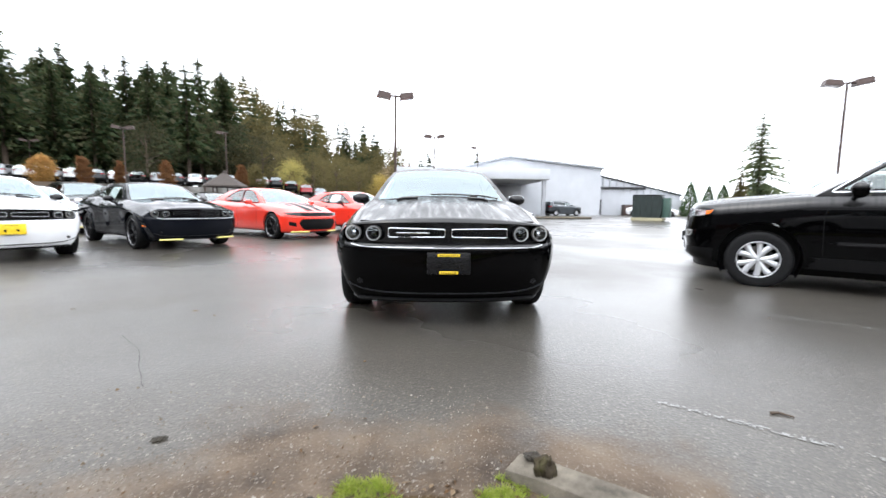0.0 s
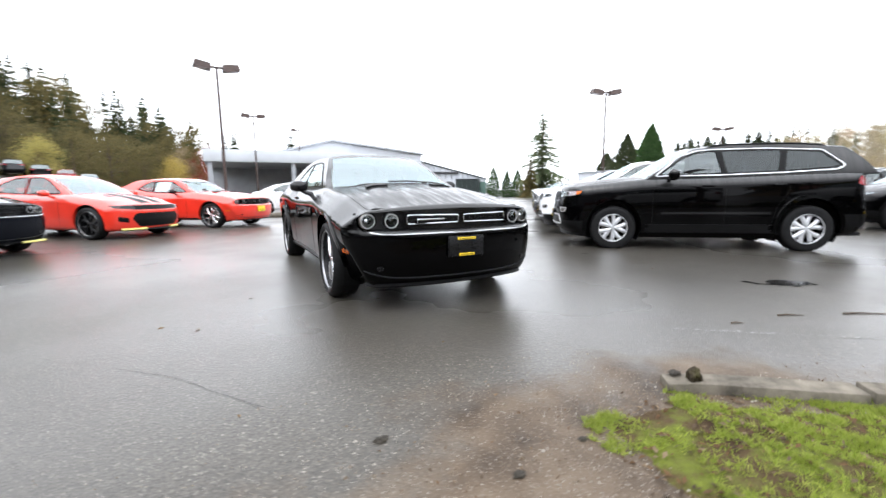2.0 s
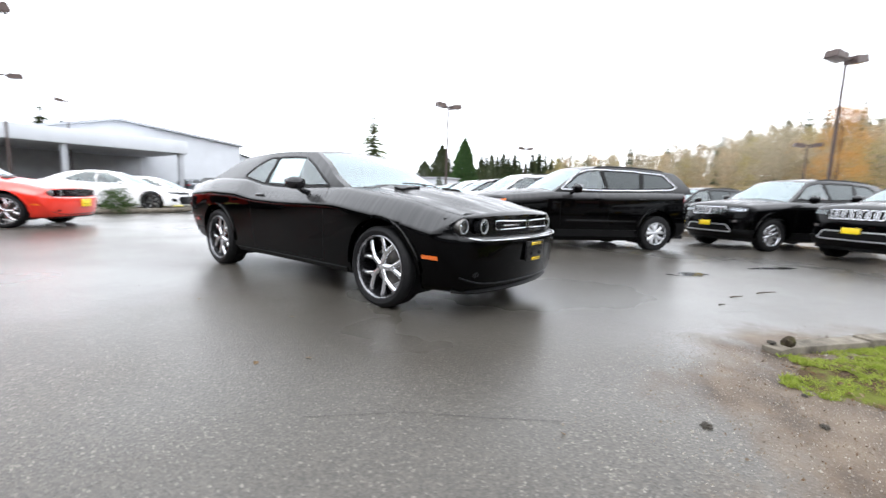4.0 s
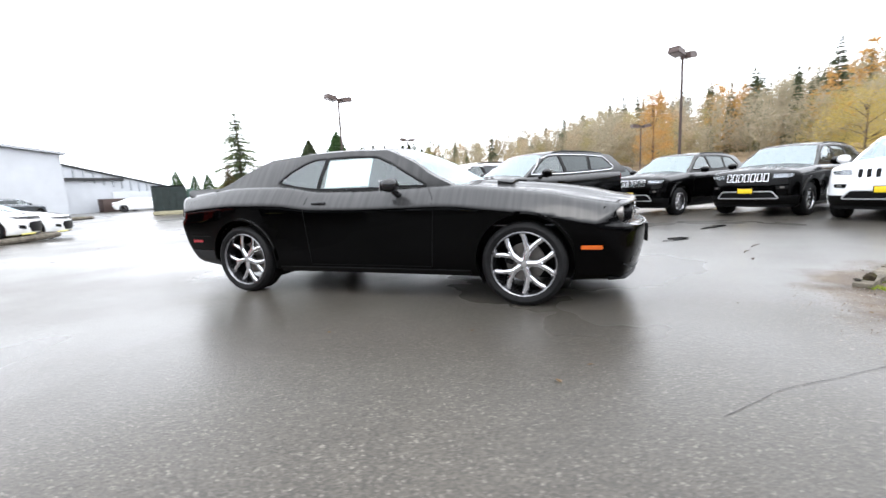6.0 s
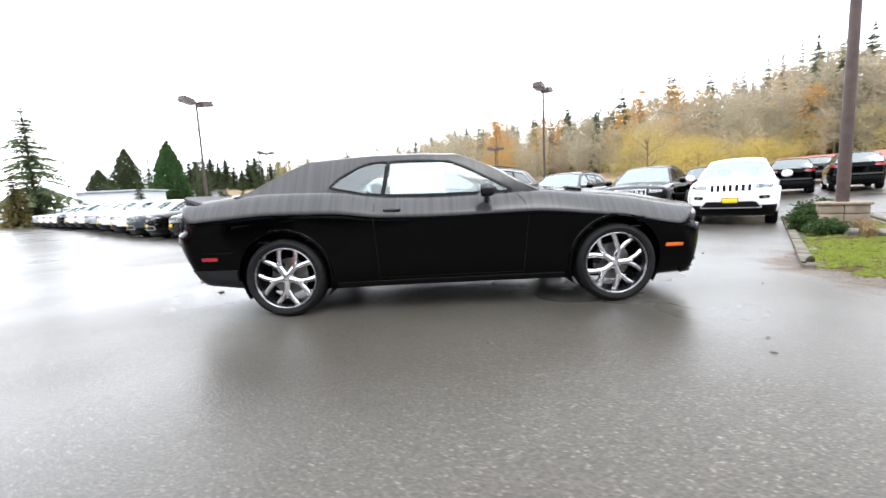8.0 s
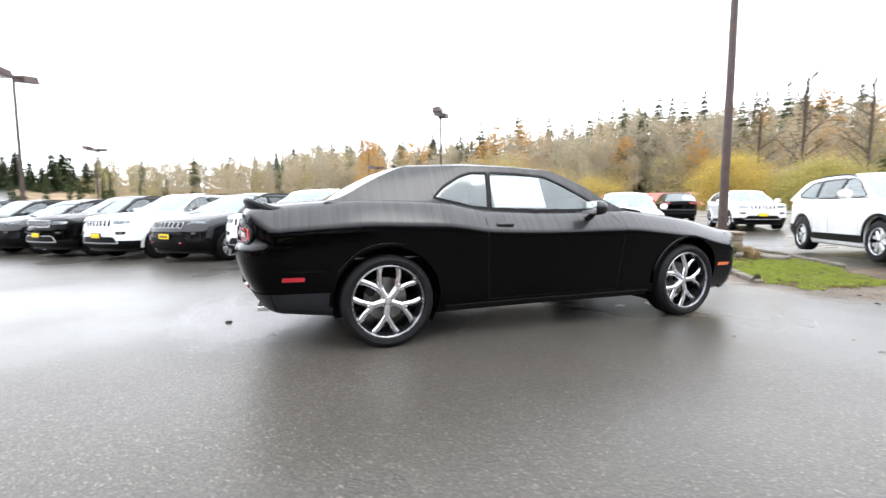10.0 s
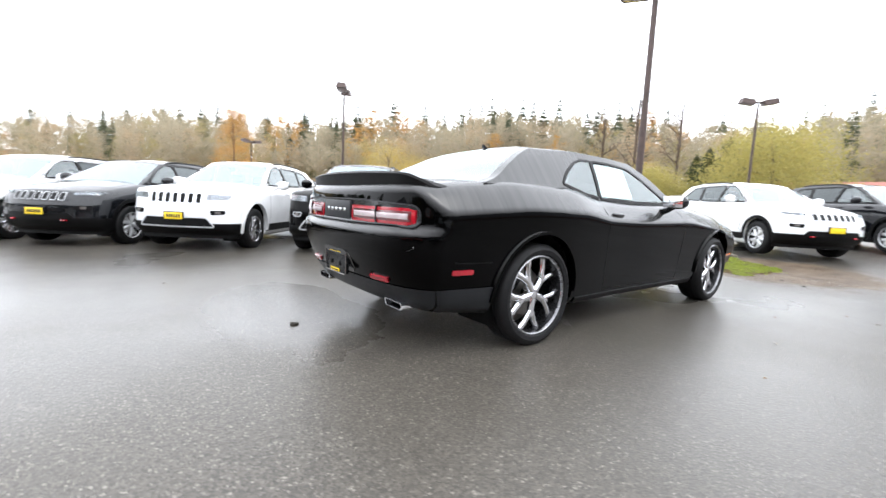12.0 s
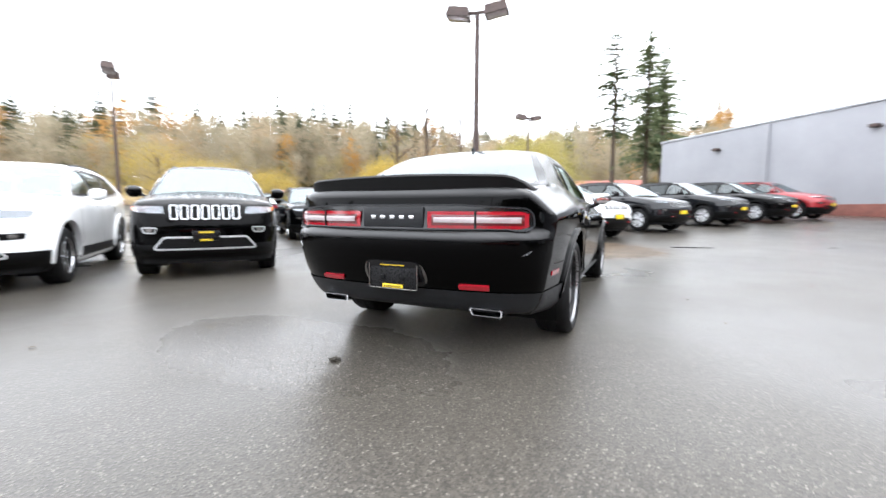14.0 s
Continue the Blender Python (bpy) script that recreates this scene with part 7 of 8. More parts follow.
for k, (x, y) in enumerate(spots):
    src = (fir_a, fir_b, fir_c)[k % 3]
    o = copy_thing(src, pose(x, y, ground_z(x, y) - 0.2, 0, 0, rg.uniform(0, 360)))
    o.scale = [rg.uniform(0.56, 1.0)] * 3
    tagged(o, group="fir grove")
for k, (x, y, s) in enumerate(((-34.3, 107, 0.98), (-33.0, 125, 1.1), (-18.0, 120, 0.85), (-14.0, 118, 0.8), (-9.5, 121, 0.72), (-27.0, 112, 0.62), (-5.0, 125, 0.65), (-22, 130, 0.8), (13.2, 104, 0.66), (16.4, 106, 0.58))):
    o = copy_thing(fir_c, pose(x, y, ground_z(x, y) - 0.2, 0, 0, 70 * k))
    o.scale = (s, s, s)
    tagged(o, "slender dark fir standing above autumn trees", group="fir grove")

# the single spruce and the clipped evergreens
conifer(37.8, 40.7, 12.0, 4.5, 11, "loose green spruce with a pointed open crown", SPRUCE, "spruce_tree", whorls=60, arms=10, pieces=9, bare=0.03, thin=0.7, rag=(0.35, 1.25), fat=0.006)
conifer(35.4, 40.3, 5.6, 1.9, 12, "small brownish conifer beside the spruce", OLIVE_LEAF, "brown_conifer", whorls=40, arms=12, pieces=5, bare=0.02)
for k, (x, y, h, w, mat, label) in enumerate(((67, 45.5, 10.9, 2.9, THUJA, "full green cypress with a rounded top"), (93.4, 78.6, 11.4, 3.9, FIR, "full dark fir with a rounded crown"), (93.4, 72.1, 10.6, 3.4, FIR, "full dark fir with a rounded crown"),
                                            (36.0, 50.0, 4.9, 1.2, THUJA, "small clipped cone-shaped green evergreen"), (38.0, 49.2, 4.4, 1.0, THUJA, "small clipped cone-shaped green evergreen"), (39.6, 48.6, 4.5, 1.1, THUJA, "small clipped cone-shaped green evergreen"))):
    t = thing("cypress_tree" if mat is THUJA else "fir_tree", label, "tree", pose(x, y, ground_z(x, y) - 0.1, 0, 0, 61 * k), "clipped evergreens")
    part("trunk", trunk_bm(h, h * 0.014 + 0.06, (), 0.9, 20 + k), BARK, t)
    raw("crown", *cypress_mesh(h, w, 20 + k, 11000 if h > 8 else 4000, 0.10 if mat is THUJA else 0.22), mat, t)
# a dark stand beyond them
for k in range(15):
    d = rg.uniform(104, 122)
    o = copy_thing((fir_a, fir_b)[k % 2], pose(d, d * (0.63 - 0.018 * k), ground_z(d, d * (0.63 - 0.018 * k)) - 0.2, 0, 0, rg.uniform(0, 360)))
    o.scale = [rg.uniform(0.28, 0.44)] * 3
    tagged(o, "dark fir in a distant stand", group="distant firs")

# pines by the grey building
for k, (x, y, h) in enumerate(((1.6, -53.5, 22.0), (-2.2, -53.0, 21.5), (-4.0, -56.0, 19.0))):
    conifer(x, y, h, 3.7, 30 + k, "tall thin pine with sparse tufted limbs", SPRUCE if k else FIR, "pine_tree", whorls=44 + 36 * (k > 0), arms=8, pieces=12, bare=0.42 - 0.14 * (k > 0), thin=0.42 + 0.16 * (k > 0), taper=0.32, rag=(0.15, 1.25), fat=0.0055)

# broad-leaved trees that stand out
leafy(72.7, -10.8, 13.4, 3.0, 41, "narrow tree with bright orange autumn leaves", ORANGE_LEAF, "orange_tree", clumps=140, per=100, leaf=0.10, low=0.15)
for k, (x, y, h, s, m) in enumerate(((31.0, -46.0, 6.6, 4.2, GOLD_LEAF), (22.5, -47.0, 5.0, 4.0, WILLOW), (9.3, -42.0, 8.0, 5.4, WILLOW), (26.0, -52.0, 5.4, 4.6, TAN_LEAF))):
    leafy(x, y, h, s, 50 + k, {GOLD_LEAF: "low spreading tree with golden leaves", WILLOW: "weeping willow hung with yellow-green leaves", TAN_LEAF: "low half-bare tan tree"}[m], m, "willow_tree" if m is WILLOW else "autumn_tree", clumps=260, per=150, leaf=0.10, hang=1.5, low=0.3)
for k, (x, y, f) in enumerate(((17.5, -50.0, 0.36), (15.2, -49.0, 0.40), (19.6, -52.0, 0.34), (14.0, -53.0, 0.42))):
    o = copy_thing(fir_a, pose(x, y, ground_z(x, y) - 0.2, 0, 0, 80 * k))
    o.scale = (f, f, f)
    tagged(o, "dark fir standing beside the willow", group="firs by the willow")
for k, (x, y, h, s) in enumerate(((56.0, -30.0, 8.0, 5.6), (49.0, -33.0, 5.8, 5.0), (60.0, -38.0, 5.5, 5.5), (44.0, -37.0, 4.5, 4.5))):
    leafy(x, y, h, s, 60 + k, "broad bush with golden yellow autumn leaves", GOLD_LEAF, "golden_bush", clumps=150, per=110, leaf=0.07, low=0.05)
for k, (a, d, h, m) in enumerate(((-19.5, 84, 9.5, OLIVE_LEAF), (-22.5, 82, 8.0, OLIVE_LEAF), (-17.7, 72, 5.4, WILLOW), (-13.5, 92, 8.5, OLIVE_LEAF), (-10.5, 94, 9.5, OLIVE_LEAF), (-7.5, 96, 10.0, OLIVE_LEAF), (-5.0, 98, 9.0, TAN_LEAF), (-31, 82, 8.0, DARK_LEAF),
                                  (-33, 70, 9.0, DARK_LEAF), (-35.5, 64, 2.8, RUST_LEAF), (-41.6, 66, 2.9, ORANGE_LEAF), (-2.6, 92, 9.5, RED_LEAF), (-18, 76, 7.0, OLIVE_LEAF), (-15, 80, 8.0, OLIVE_LEAF), (-12, 84, 8.5, OLIVE_LEAF), (-9, 88, 8.0, OLIVE_LEAF), (-6.3, 88, 6.5, GOLD_LEAF), (-21, 80, 9.5, DARK_LEAF), (-22.0, 66, 3.2, OLIVE_LEAF), (-38.5, 58, 3.3, RUST_LEAF), (-31.3, 58, 3.6, RUST_LEAF), (-23.5, 60, 3.4, RUST_LEAF))):
    x, y = d * math.sin(radians(a)), d * math.cos(radians(a)) - 5
    leafy(x, y, h, h * (0.42 if m is not RUST_LEAF else 0.2), 70 + k, {DARK_LEAF: "dark olive broad-leaved tree at the grove's edge", OLIVE_LEAF: "autumn tree with olive and brown leaves", WILLOW: "autumn tree with bright yellow leaves", TAN_LEAF: "half-bare tan autumn tree", GOLD_LEAF: "small tree with golden yellow leaves", RUST_LEAF: "narrow young tree with rust-brown leaves", ORANGE_LEAF: "small tree with rusty orange leaves", RED_LEAF: "small tree with red autumn leaves"}[m],
          m, "autumn_tree", clumps=90, per=84, leaf=0.10, low=0.1)

# a few tall leafless trees that rise above the woods
for k, (a, d, h) in enumerate(((152, 62, 19.5), (148, 70, 17.5), (157, 66, 18.0), (165, 72, 15.0))):
    x, y = d * math.sin(radians(a)), d * math.cos(radians(a))
    t = thing("bare_tree", "tall leafless tree with fine rising twigs", "tree", pose(x, y, ground_z(x, y) - 0.1, 0, 0, 47 * k), "bare trees")
    part("trunk", trunk_bm(h, 0.13, (), 0.8, 120 + k), BARK, t)
    raw("crown", *bare_mesh(h, h * 0.16, 130 + k, limbs=26, twigs=12, fine=0.0014), BARK, t)

# woods on the hill, as one mass for each kind
ELEV = pchip([(a, b * (1.26 if a < 106 else 1.13)) for a, b in [(50, 0.085), (58, 0.097), (73, 0.105), (85, 0.122), (93, 0.148), (105, 0.152), (112, 0.18), (118, 0.208), (126, 0.20), (134, 0.235), (145, 0.22), (158, 0.20), (166, 0.19), (172, 0.205), (190, 0.20)]])


def woods(name, label, mat, count, near, far, share, seed, kind, sweep=(50, 190), level=ELEV, clumps=54, per=34, leaf=0.015):
    r = random.Random(seed)
    forms = []
    for k in range(5):
        if kind == "conifer":
            forms.append(conifer_mesh(1.0, 0.17, seed + k, whorls=34, arms=9, pieces=3, bare=0.05, fat=0.016, taper=0.72, rag=(0.5, 1.25)))
        elif kind == "bare":
            forms.append(bare_mesh(1.0, 0.24, seed + k))
        else:
            v, f, _ = leafy_mesh(1.0, 0.26 if kind == "broad" else 0.2, seed + k, clumps=clumps, per=per, leaf=leaf, low=0.1)
            forms.append((v, f))
    V, Fs, n0 = [], [], 0
    for k in range(count):
        a = r.uniform(*sweep)
        d = r.uniform(near, far)
        x, y = d * math.sin(radians(a)), d * math.cos(radians(a))
        g = ground_z(x, y)
        top = level(a) * d * r.uniform(*share) + 0.9
        h = max(4.0, top - g)
        v, f = forms[k % 5]
        arr = np.array(v)
        c, s = math.cos(a * 7 + k), math.sin(a * 7 + k)
        wide = h * r.uniform(0.8, 1.25) if kind != "conifer" else h * r.uniform(0.7, 1.1)
        out = np.stack([(arr[:, 0] * c - arr[:, 1] * s) * wide + x, (arr[:, 0] * s + arr[:, 1] * c) * wide + y, arr[:, 2] * h + g - 0.2], 1)
        V.append(out)
        Fs += [tuple(i + n0 for i in q) for q in f]
        n0 += len(arr)
    o = raw(name, np.concatenate(V).tolist(), Fs, mat)
    tagged(o, label, "woods", kind="stuff")


TWIG = leaf_material("bare_tan_twigs", [(0.33, 0.28, 0.20), (0.44, 0.38, 0.29), (0.27, 0.26, 0.18), (0.46, 0.38, 0.26)])
# lighter than the near firs: distance haze is put into the needle colour
HAZED_FIR = leaf_material("hillside_fir_needles", [(0.06, 0.075, 0.045), (0.085, 0.105, 0.06), (0.11, 0.12, 0.07)])
# olive leaves made paler, with the hill's haze put into their colour
HAZED_OLIVE = leaf_material("pale_olive_leaves", [(0.24, 0.22, 0.11), (0.33, 0.29, 0.14), (0.40, 0.33, 0.15)])
hill_floor = plain("leaf_covered_slope", (0.22, 0.165, 0.105), 0.95, 0, 0.35, 0.25, 0, 0.4, 0.1)
bm = bmesh.new()
rows_ = []
for d in (64, 70, 78, 88, 100, 115, 135, 160, 185):
    rows_.append([bm.verts.new((d * math.sin(radians(a)), d * math.cos(radians(a)), ground_z(d * math.sin(radians(a)), d * math.cos(radians(a))) + 0.25 + 0.3 * noise.noise(Vector((a * 0.4, d * 0.1, 1))))) for a in [62 + 3 * k for k in range(44)]])
for u, v in zip(rows_, rows_[1:]):
    for k in range(43):
        bm.faces.new((u[k], u[k + 1], v[k + 1], v[k]))
whole("hillside", bm, hill_floor, "leaf-covered hillside under the autumn woods", "slope", kind="structure", angle=180)
woods("bare_woods", "bare and tan autumn woods covering the hillside", TWIG, 360, 84, 150, (0.5, 0.95), 301, "bare", (68, 190))
woods("hazy_woods", "pale bare woods on the crest of the hill", TWIG, 240, 150, 175, (0.6, 0.98), 308, "bare", (72, 190))
woods("tan_woods", "half-bare tan autumn trees on the hillside", TAN_LEAF, 110, 84, 140, (0.45, 0.85), 312, "broad", (68, 190))
woods("autumn_belt", "olive and brown autumn trees behind the lot", OLIVE_LEAF, 60, 92, 116, (0.5, 0.95), 309, "broad", (-26, -3), lambda a: 0.13 - 0.0066 * a)
woods("belt_conifers", "dark conifers among the autumn trees", FIR, 40, 95, 120, (0.8, 1.2), 310, "conifer", (-26, 3), lambda a: 0.13 - 0.005 * a)
woods("olive_woods", "olive and brown autumn woods on the hillside", HAZED_OLIVE, 100, 80, 130, (0.4, 0.8), 302, "broad", (67, 190))
woods("orange_woods", "scattered orange autumn trees on the hillside", ORANGE_LEAF, 34, 84, 130, (0.5, 1.0), 303, "narrow", (76, 190))
woods("conifer_woods", "dark conifers rising above the autumn woods", HAZED_FIR, 150, 100, 160, (0.62, 1.03), 304, "conifer")
woods("crest_conifers", "tall dark conifers standing above the hillside woods", HAZED_FIR, 34, 105, 150, (0.8, 1.08), 311, "conifer", (88, 190))
woods("grove_undergrowth", "dark olive undergrowth filling the fir grove", DARK_LEAF, 90, 74, 104, (0.35, 0.72), 306, "broad", (-52, -22), lambda a: 0.27)
woods("evergreen_hedge", "row of small dark evergreens beyond the lot", FIR, 22, 70, 95, (0.7, 1.0), 307, "conifer", (52, 74), lambda a: 0.085)
# out of view; added so the coupe's side reflects something dark
woods("dark_woods", "unseen conifer woods added to darken reflections in the coupe's flank", FIR, 190, 62, 105, (0.7, 1.0), 305, "conifer", (-148, -54), lambda a: 0.34)

# shrubs by the planter and the islet
for k, (x, y, s, h) in enumerate(((3.45, -6.95, 0.24, 0.34), (2.6, -6.62, 0.26, 0.16), (4.6, -8.0, 0.3, 0.38), (4.9, -8.7, 0.4, 0.45), (1.0, 13.1, 0.5, 0.7))):
    vs, fs, _ = leafy_mesh(h, s, 90 + k, clumps=60, per=46, leaf=0.034, low=0.0)
    o = raw("shrub", vs, fs, SHRUB)
    o.location = (x, y, ground_z(x, y) + 0.06)
    tagged(o, "small dark green shrub in the planted bed", "shrub", "bed shrubs")

TAN_GRASS = leaf_material("dry_grass_blades", [(0.34, 0.25, 0.13), (0.26, 0.18, 0.09), (0.42, 0.33, 0.19)])
rt = random.Random(5)
for x, y, tall in ((2.15, -6.85, 0.30), (1.85, -6.62, 0.22), (2.75, -7.35, 0.28)):
    vs, fs = [], []
    for k in range(260):
        an, lean = rt.uniform(0, 2 * math.pi), rt.uniform(0.1, 0.9)
        base = Vector((rt.gauss(0, 0.03), rt.gauss(0, 0.03), 0))
        mid = base + Vector((math.cos(an) * lean * 0.4, math.sin(an) * lean * 0.4, 0.75)) * tall * rt.uniform(0.7, 1.1)
        tip = mid + Vector((math.cos(an) * lean * 0.6, math.sin(an) * lean * 0.6, 0.25 - 0.6 * lean)) * tall * 0.7
        wd = Vector((-math.sin(an), math.cos(an), 0)) * 0.003
        i = len(vs)
        vs += [tuple(base - wd), tuple(base + wd), tuple(mid + wd), tuple(mid - wd), tuple(tip)]
        fs += [(i, i + 1, i + 2, i + 3), (i + 3, i + 2, i + 4)]
    o = raw("grass_tuft", vs, fs, TAN_GRASS)
    o.location = (x, y, ground_z(x, y) + 0.03)
    tagged(o, "tuft of dry tan ornamental grass beside the planter", "grass", "dry grass tufts")
slate = plain("grey_flagstone", (0.16, 0.145, 0.125), 0.8, 0, 0.35, 9, 0, 0.7, 0.2)
for k, (x, y, w, d) in enumerate(((2.45, -7.0, 0.26, 0.18), (2.05, -7.15, 0.30, 0.2), (1.7, -6.95, 0.22, 0.16))):
    bm = bmesh.new()
    box(bm, (-w, -d, -0.03), (w, d, 0.075), 0.025, None, 3)
    for v in bm.verts:
        v.co += Vector((noise.noise(v.co * 6 + Vector((k, 0, 0))), noise.noise(v.co * 6 + Vector((0, k, 3))), 0.3 * noise.noise(v.co * 7))) * 0.035
    o = whole("flagstone", bm, slate, "flat grey stone lying in the planted bed", "stone", "bed stones")
    o.matrix_world = pose(x, y, ground_z(x, y) + 0.03, 0, 0, -35 + 25 * k)

# grass blades
r = random.Random(77)
vs, fs = [], []
GRASS = leaf_material("bright_moss_grass", [(0.16, 0.22, 0.028), (0.28, 0.35, 0.05), (0.22, 0.26, 0.05), (0.36, 0.39, 0.085)])
while len(fs) < 150000:
    x, y = r.uniform(-0.85, 5.0), r.uniform(-10.0, -4.2)
    near_tip = x < 1.8 and y > -7.2
    if not near_tip and r.random() < 0.82:
        continue
    keep = noise.noise(Vector((x * 2.3, y * 2.3, 4))) + 0.5 * noise.noise(Vector((x * 6, y * 6, 7)))
    clump = noise.noise(Vector((x * 11, y * 11, 2))) + 0.6 * noise.noise(Vector((x * 27, y * 27, 5)))
    if keep < (-0.95 if near_tip else 0.02) or clump < -0.16 or not inside(ISLAND, x, y) or (keep < -0.1 and r.random() < 0.75):
        continue
    if rim_distance(ISLAND, x, y) < 0.34 * (noise.noise(Vector((x * 3.4, y * 3.4, 12))) + 0.35 * noise.noise(Vector((x * 13, y * 13, 3))) + (0.55 if x < 0.4 else 0.12)):
        continue
    hgt = r.uniform(0.008, 0.024) * (1 + 0.8 * clump)
    an = r.uniform(0, 2 * math.pi)
    dx, dy = math.cos(an), math.sin(an)
    h_ = noise.noise(Vector((x * 2.1, y * 2.1, 8))) * 0.6 + noise.noise(Vector((x * 7, y * 7, 8))) * 0.4
    w, z = 0.0024, ground_z(x, y) + max(-0.001, -0.022 + (0.05 + 0.03 * h_) * min(1.0, rim_distance(ISLAND, x, y) / 0.35))
    i = len(vs)
    lx, ly = r.uniform(-0.03, 0.03), r.uniform(-0.03, 0.03)
    vs += [(x - dx * w, y - dy * w, z), (x + dx * w, y + dy * w, z), (x + lx, y + ly, z + hgt)]
    fs.append((i, i + 1, i + 2))
tagged(raw("grass", vs, fs, GRASS), "bright green mossy grass growing in the kerbed bed", "grass", kind="stuff")

# leaf litter between the grass
vs, fs = [], []
LITTER = leaf_material("leaf_litter", [(0.09, 0.05, 0.025), (0.15, 0.085, 0.04), (0.05, 0.034, 0.022), (0.26, 0.19, 0.12)])
while len(fs) < 4200:
    x, y = r.uniform(-1.9, 2.2), r.uniform(-7.5, -4.0)
    bed = inside(ISLAND, x, y)
    if not bed and (r.random() < 0.55 or math.hypot(x + 0.4, y + 5.3) > 1.5 + 0.6 * noise.noise(Vector((x * 2, y * 2, 1))) or (x > 0.15 and y > -4.4)):
        continue
    h_ = noise.noise(Vector((x * 2.1, y * 2.1, 8))) * 0.6 + noise.noise(Vector((x * 7, y * 7, 8))) * 0.4
    z = ground_z(x, y) - 0.012 + (0.05 + 0.03 * h_) * min(1.0, rim_distance(ISLAND, x, y) / 0.35)
    if not bed:
        z = ground_z(x, y) + 0.003
    s, an = r.uniform(0.006, 0.02) * (1 if bed else 0.4), r.uniform(0, 6.28)
    dx, dy = s * math.cos(an), s * math.sin(an)
    i = len(vs)
    vs += [(x - dx, y - dy, z), (x + dy * 0.5, y - dx * 0.5, z + r.uniform(0, 0.01)), (x + dx, y + dy, z + r.uniform(0, 0.012)), (x - dy * 0.5, y + dx * 0.5, z + r.uniform(0, 0.01))]
    fs.append((i, i + 1, i + 2, i + 3))
tagged(raw("leaf_litter", vs, fs, LITTER), "brown fallen leaves between the grass and on dirt", "leaves", kind="stuff")

# pebbles and fallen bits on the verge
vs, fs = [], []
STONES = leaf_material("pale_pebbles", [(0.26, 0.22, 0.17), (0.16, 0.12, 0.085), (0.50, 0.47, 0.42), (0.20, 0.155, 0.11)], 0.7)
for k in range(12000):
    x, y = r.gauss(-0.5, 0.8), r.gauss(-4.8, 0.7)
    if not (-2.4 < x < 1.4 and -7.0 < y < -3.4) or (x > 0.15 and y > -4.3):
        continue
    s = r.uniform(0.0015, 0.004) * (2.2 if r.random() < 0.04 else 1)
    z = 0.0
    i = len(vs)
    vs += [(x - s, y, z), (x, y - s, z), (x + s * 1.2, y, z), (x, y + s, z), (x + s * 0.2, y, z + s * 1.1)]
    fs += [(i, i + 1, i + 4), (i + 1, i + 2, i + 4), (i + 2, i + 3, i + 4), (i + 3, i, i + 4)]
tagged(raw("pebbles", vs, fs, STONES), "loose pale pebbles on the dirt verge", "pebbles", kind="stuff")


def twig(x, y, length, turn, label):
    bm = bmesh.new()
    tube(bm, [(0, 0, 0.006), (length * 0.4, 0.012, 0.007), (length, -0.01, 0.005)], [0.007, 0.006, 0.003], 6)
    o = whole("twig", bm, BARK, label, "twig", "fallen twigs")
    o.matrix_world = pose(x, y, 0, 0, 0, turn)


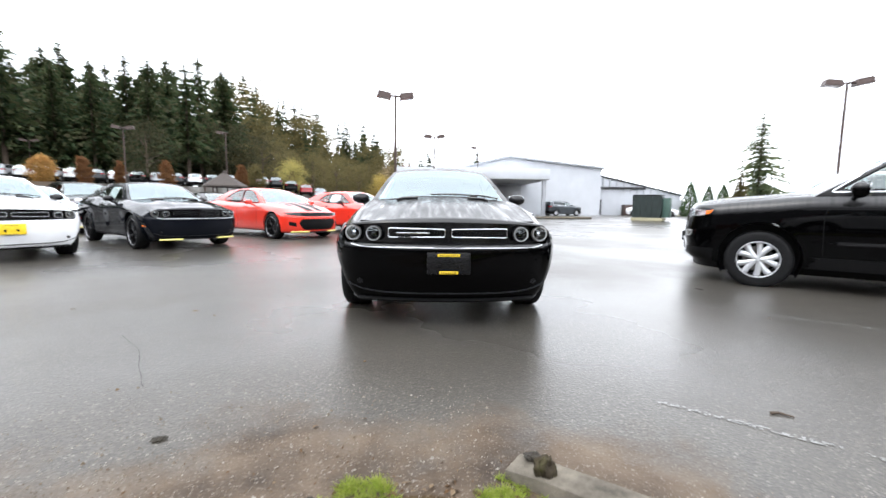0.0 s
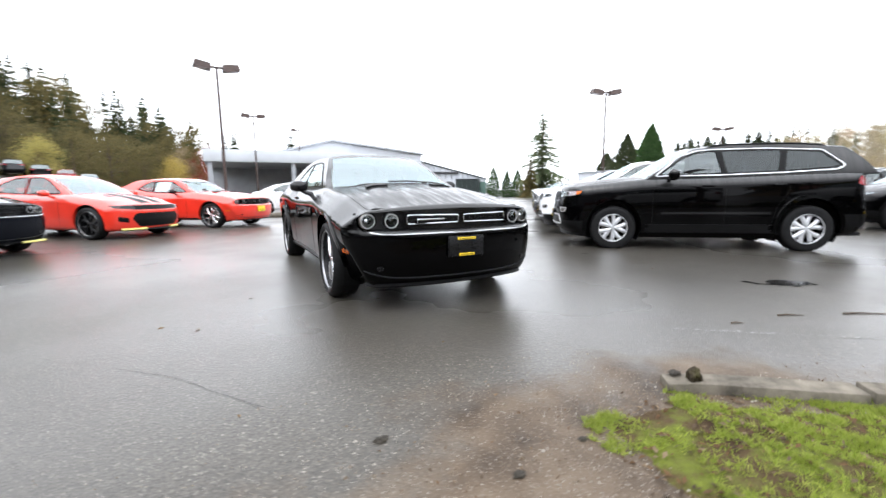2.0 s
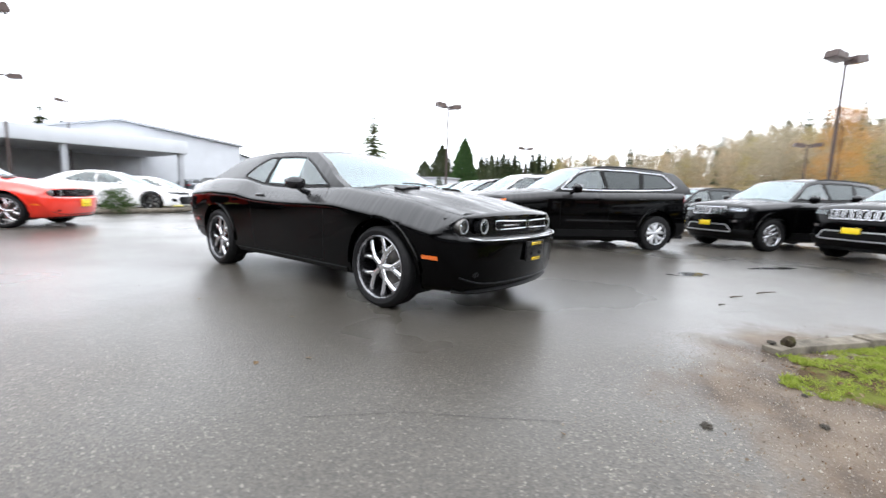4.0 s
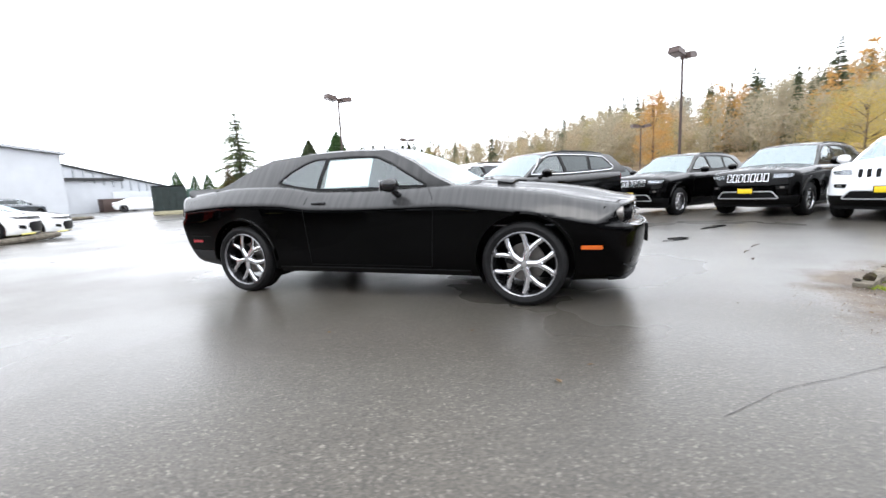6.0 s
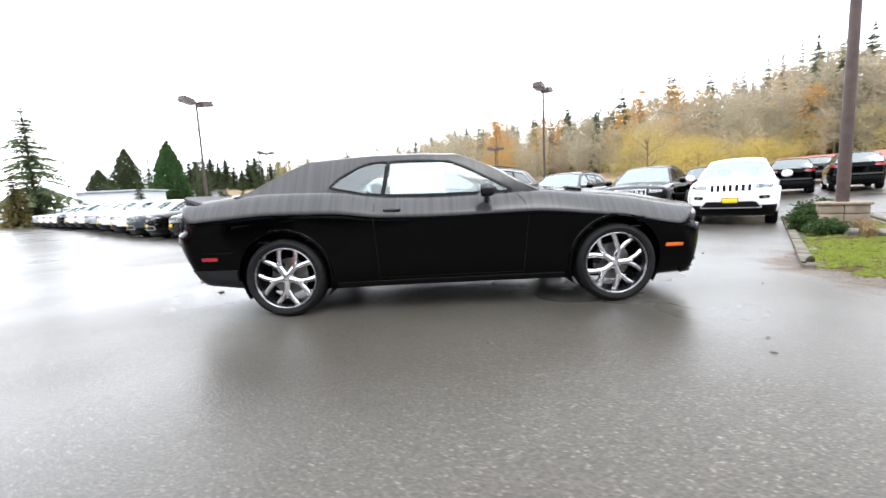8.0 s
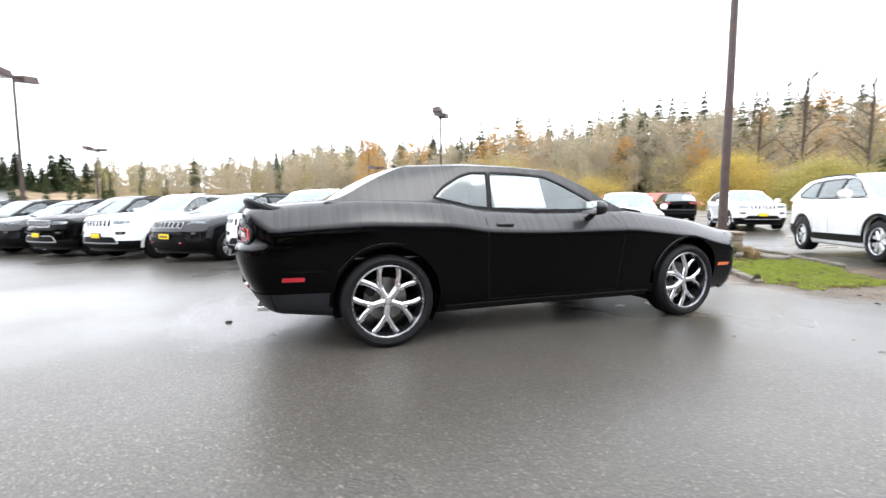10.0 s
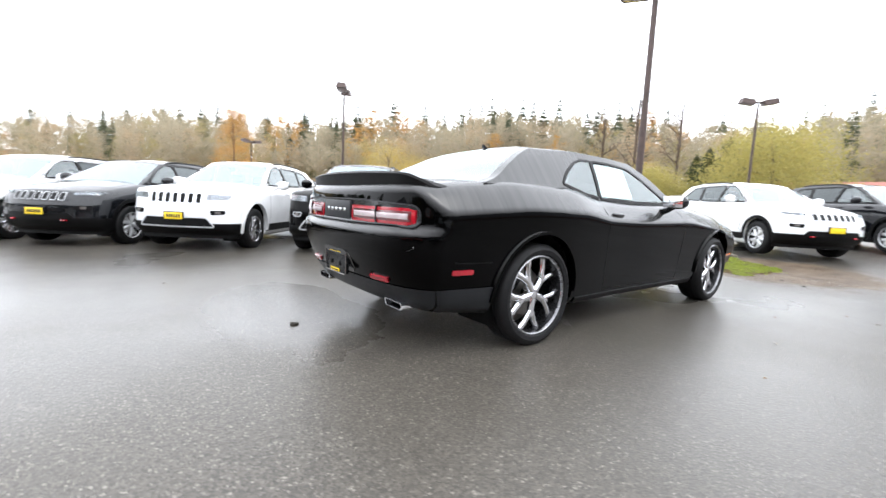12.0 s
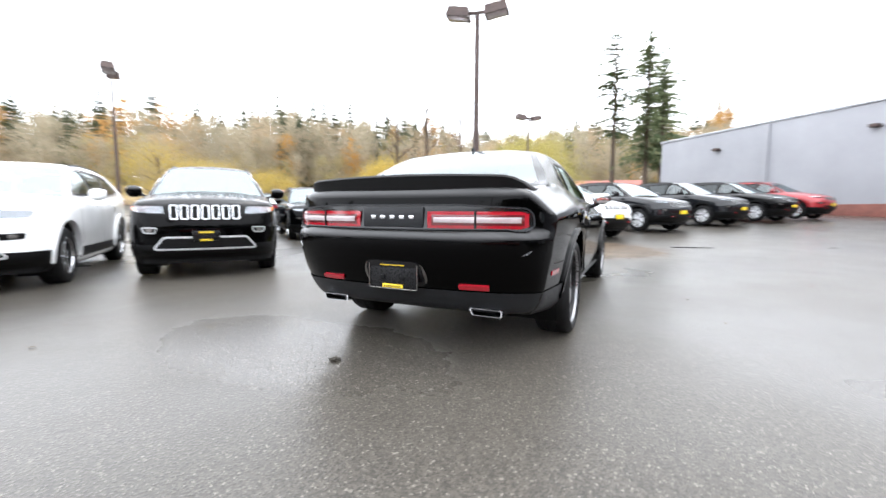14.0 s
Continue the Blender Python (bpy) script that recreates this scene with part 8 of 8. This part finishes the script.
twig(1.97, -3.83, 0.19, -28, "short dark twig lying on wet asphalt")
twig(2.45, -4.05, 0.32, -30, "dark twig lying on wet asphalt")
twig(1.46, -3.77, 0.09, -20, "broken bit of dark bark on asphalt")
clod = plain("dark_clod", (0.024, 0.019, 0.012), 0.9, 0, 0.4, 20, 0, 0.8)
for k, (x, y, s, tall, z) in enumerate(((-1.255, -3.93, 0.021, 0.36, 0.0), (0.22, -4.16, 0.024, 0.4, 0.05), (0.3, 2.72, 0.028, 0.36, 0.0), (-0.9, -4.35, 0.018, 0.36, 0.0), (-0.55, -4.3, 0.014, 0.4, 0.0))):
    bm = bmesh.new()
    bmesh.ops.create_icosphere(bm, subdivisions=3, radius=s)
    for v in bm.verts:
        v.co += v.co.normalized() * s * 0.7 * noise.noise(v.co * (2.2 / s) + Vector((k, 0, 0)))
        v.co.x *= 1.25
        v.co.z = v.co.z * tall + s * 0.2
    o = whole("soil_clod", bm, clod, "clod of dark mossy soil on the ground", "clod", "clods")
    o.location = (x, y, z)
# the upturned mossy end of the kerb
mossy, n, l, b = material("moss_on_stone")
green_, gf_ = noise_ramp(n, l, 22.0, [(0.45, (0.040, 0.032, 0.022)), (0.60, (0.055, 0.048, 0.026)), (0.78, (0.075, 0.080, 0.028))], 6.0)
l.new(green_, b.inputs["Base Color"])
b.inputs["Roughness"].default_value = 0.95
b.inputs["Specular IOR Level"].default_value = 0.1
bump(n, l, b, gf_, 0.9, 0.02)
bm = bmesh.new()
bmesh.ops.create_icosphere(bm, subdivisions=4, radius=0.05)
for v in bm.verts:
    v.co += v.co.normalized() * (0.022 * noise.noise(v.co * 22) + 0.01 * noise.noise(v.co * 60))
    v.co = Vector((v.co.x * 0.85, v.co.y * 0.65, max(-0.02, v.co.z * 0.95 + 0.04)))
stump = whole("mossy_stone", bm, mossy, "moss-covered broken stone at the kerb's end", "stone")
stump.location = (0.24, -4.25, 0.025)
stump.rotation_euler = (0, 0, radians(30))
# fallen leaves
LEAFM = leaf_material("fallen_leaves", [(0.30, 0.22, 0.10), (0.14, 0.08, 0.04), (0.40, 0.34, 0.22)])
for k in range(26):
    x, y = r.uniform(-4, 4), r.uniform(-4.2, 4)
    if abs(x) < 1.1 and abs(y) < 2.7:
        continue
    s = r.uniform(0.012, 0.028)
    o = raw("fallen_leaf", [(-s, 0, 0.004), (0, -s * 0.6, 0.006), (s, 0, 0.005), (0, s * 0.6, 0.012)], [(0, 1, 2), (0, 2, 3)], LEAFM)
    o.matrix_world = pose(x, y, 0, 0, 0, r.uniform(0, 360))
    tagged(o, "small fallen leaf stuck to the wet asphalt", "leaf", "fallen leaves")
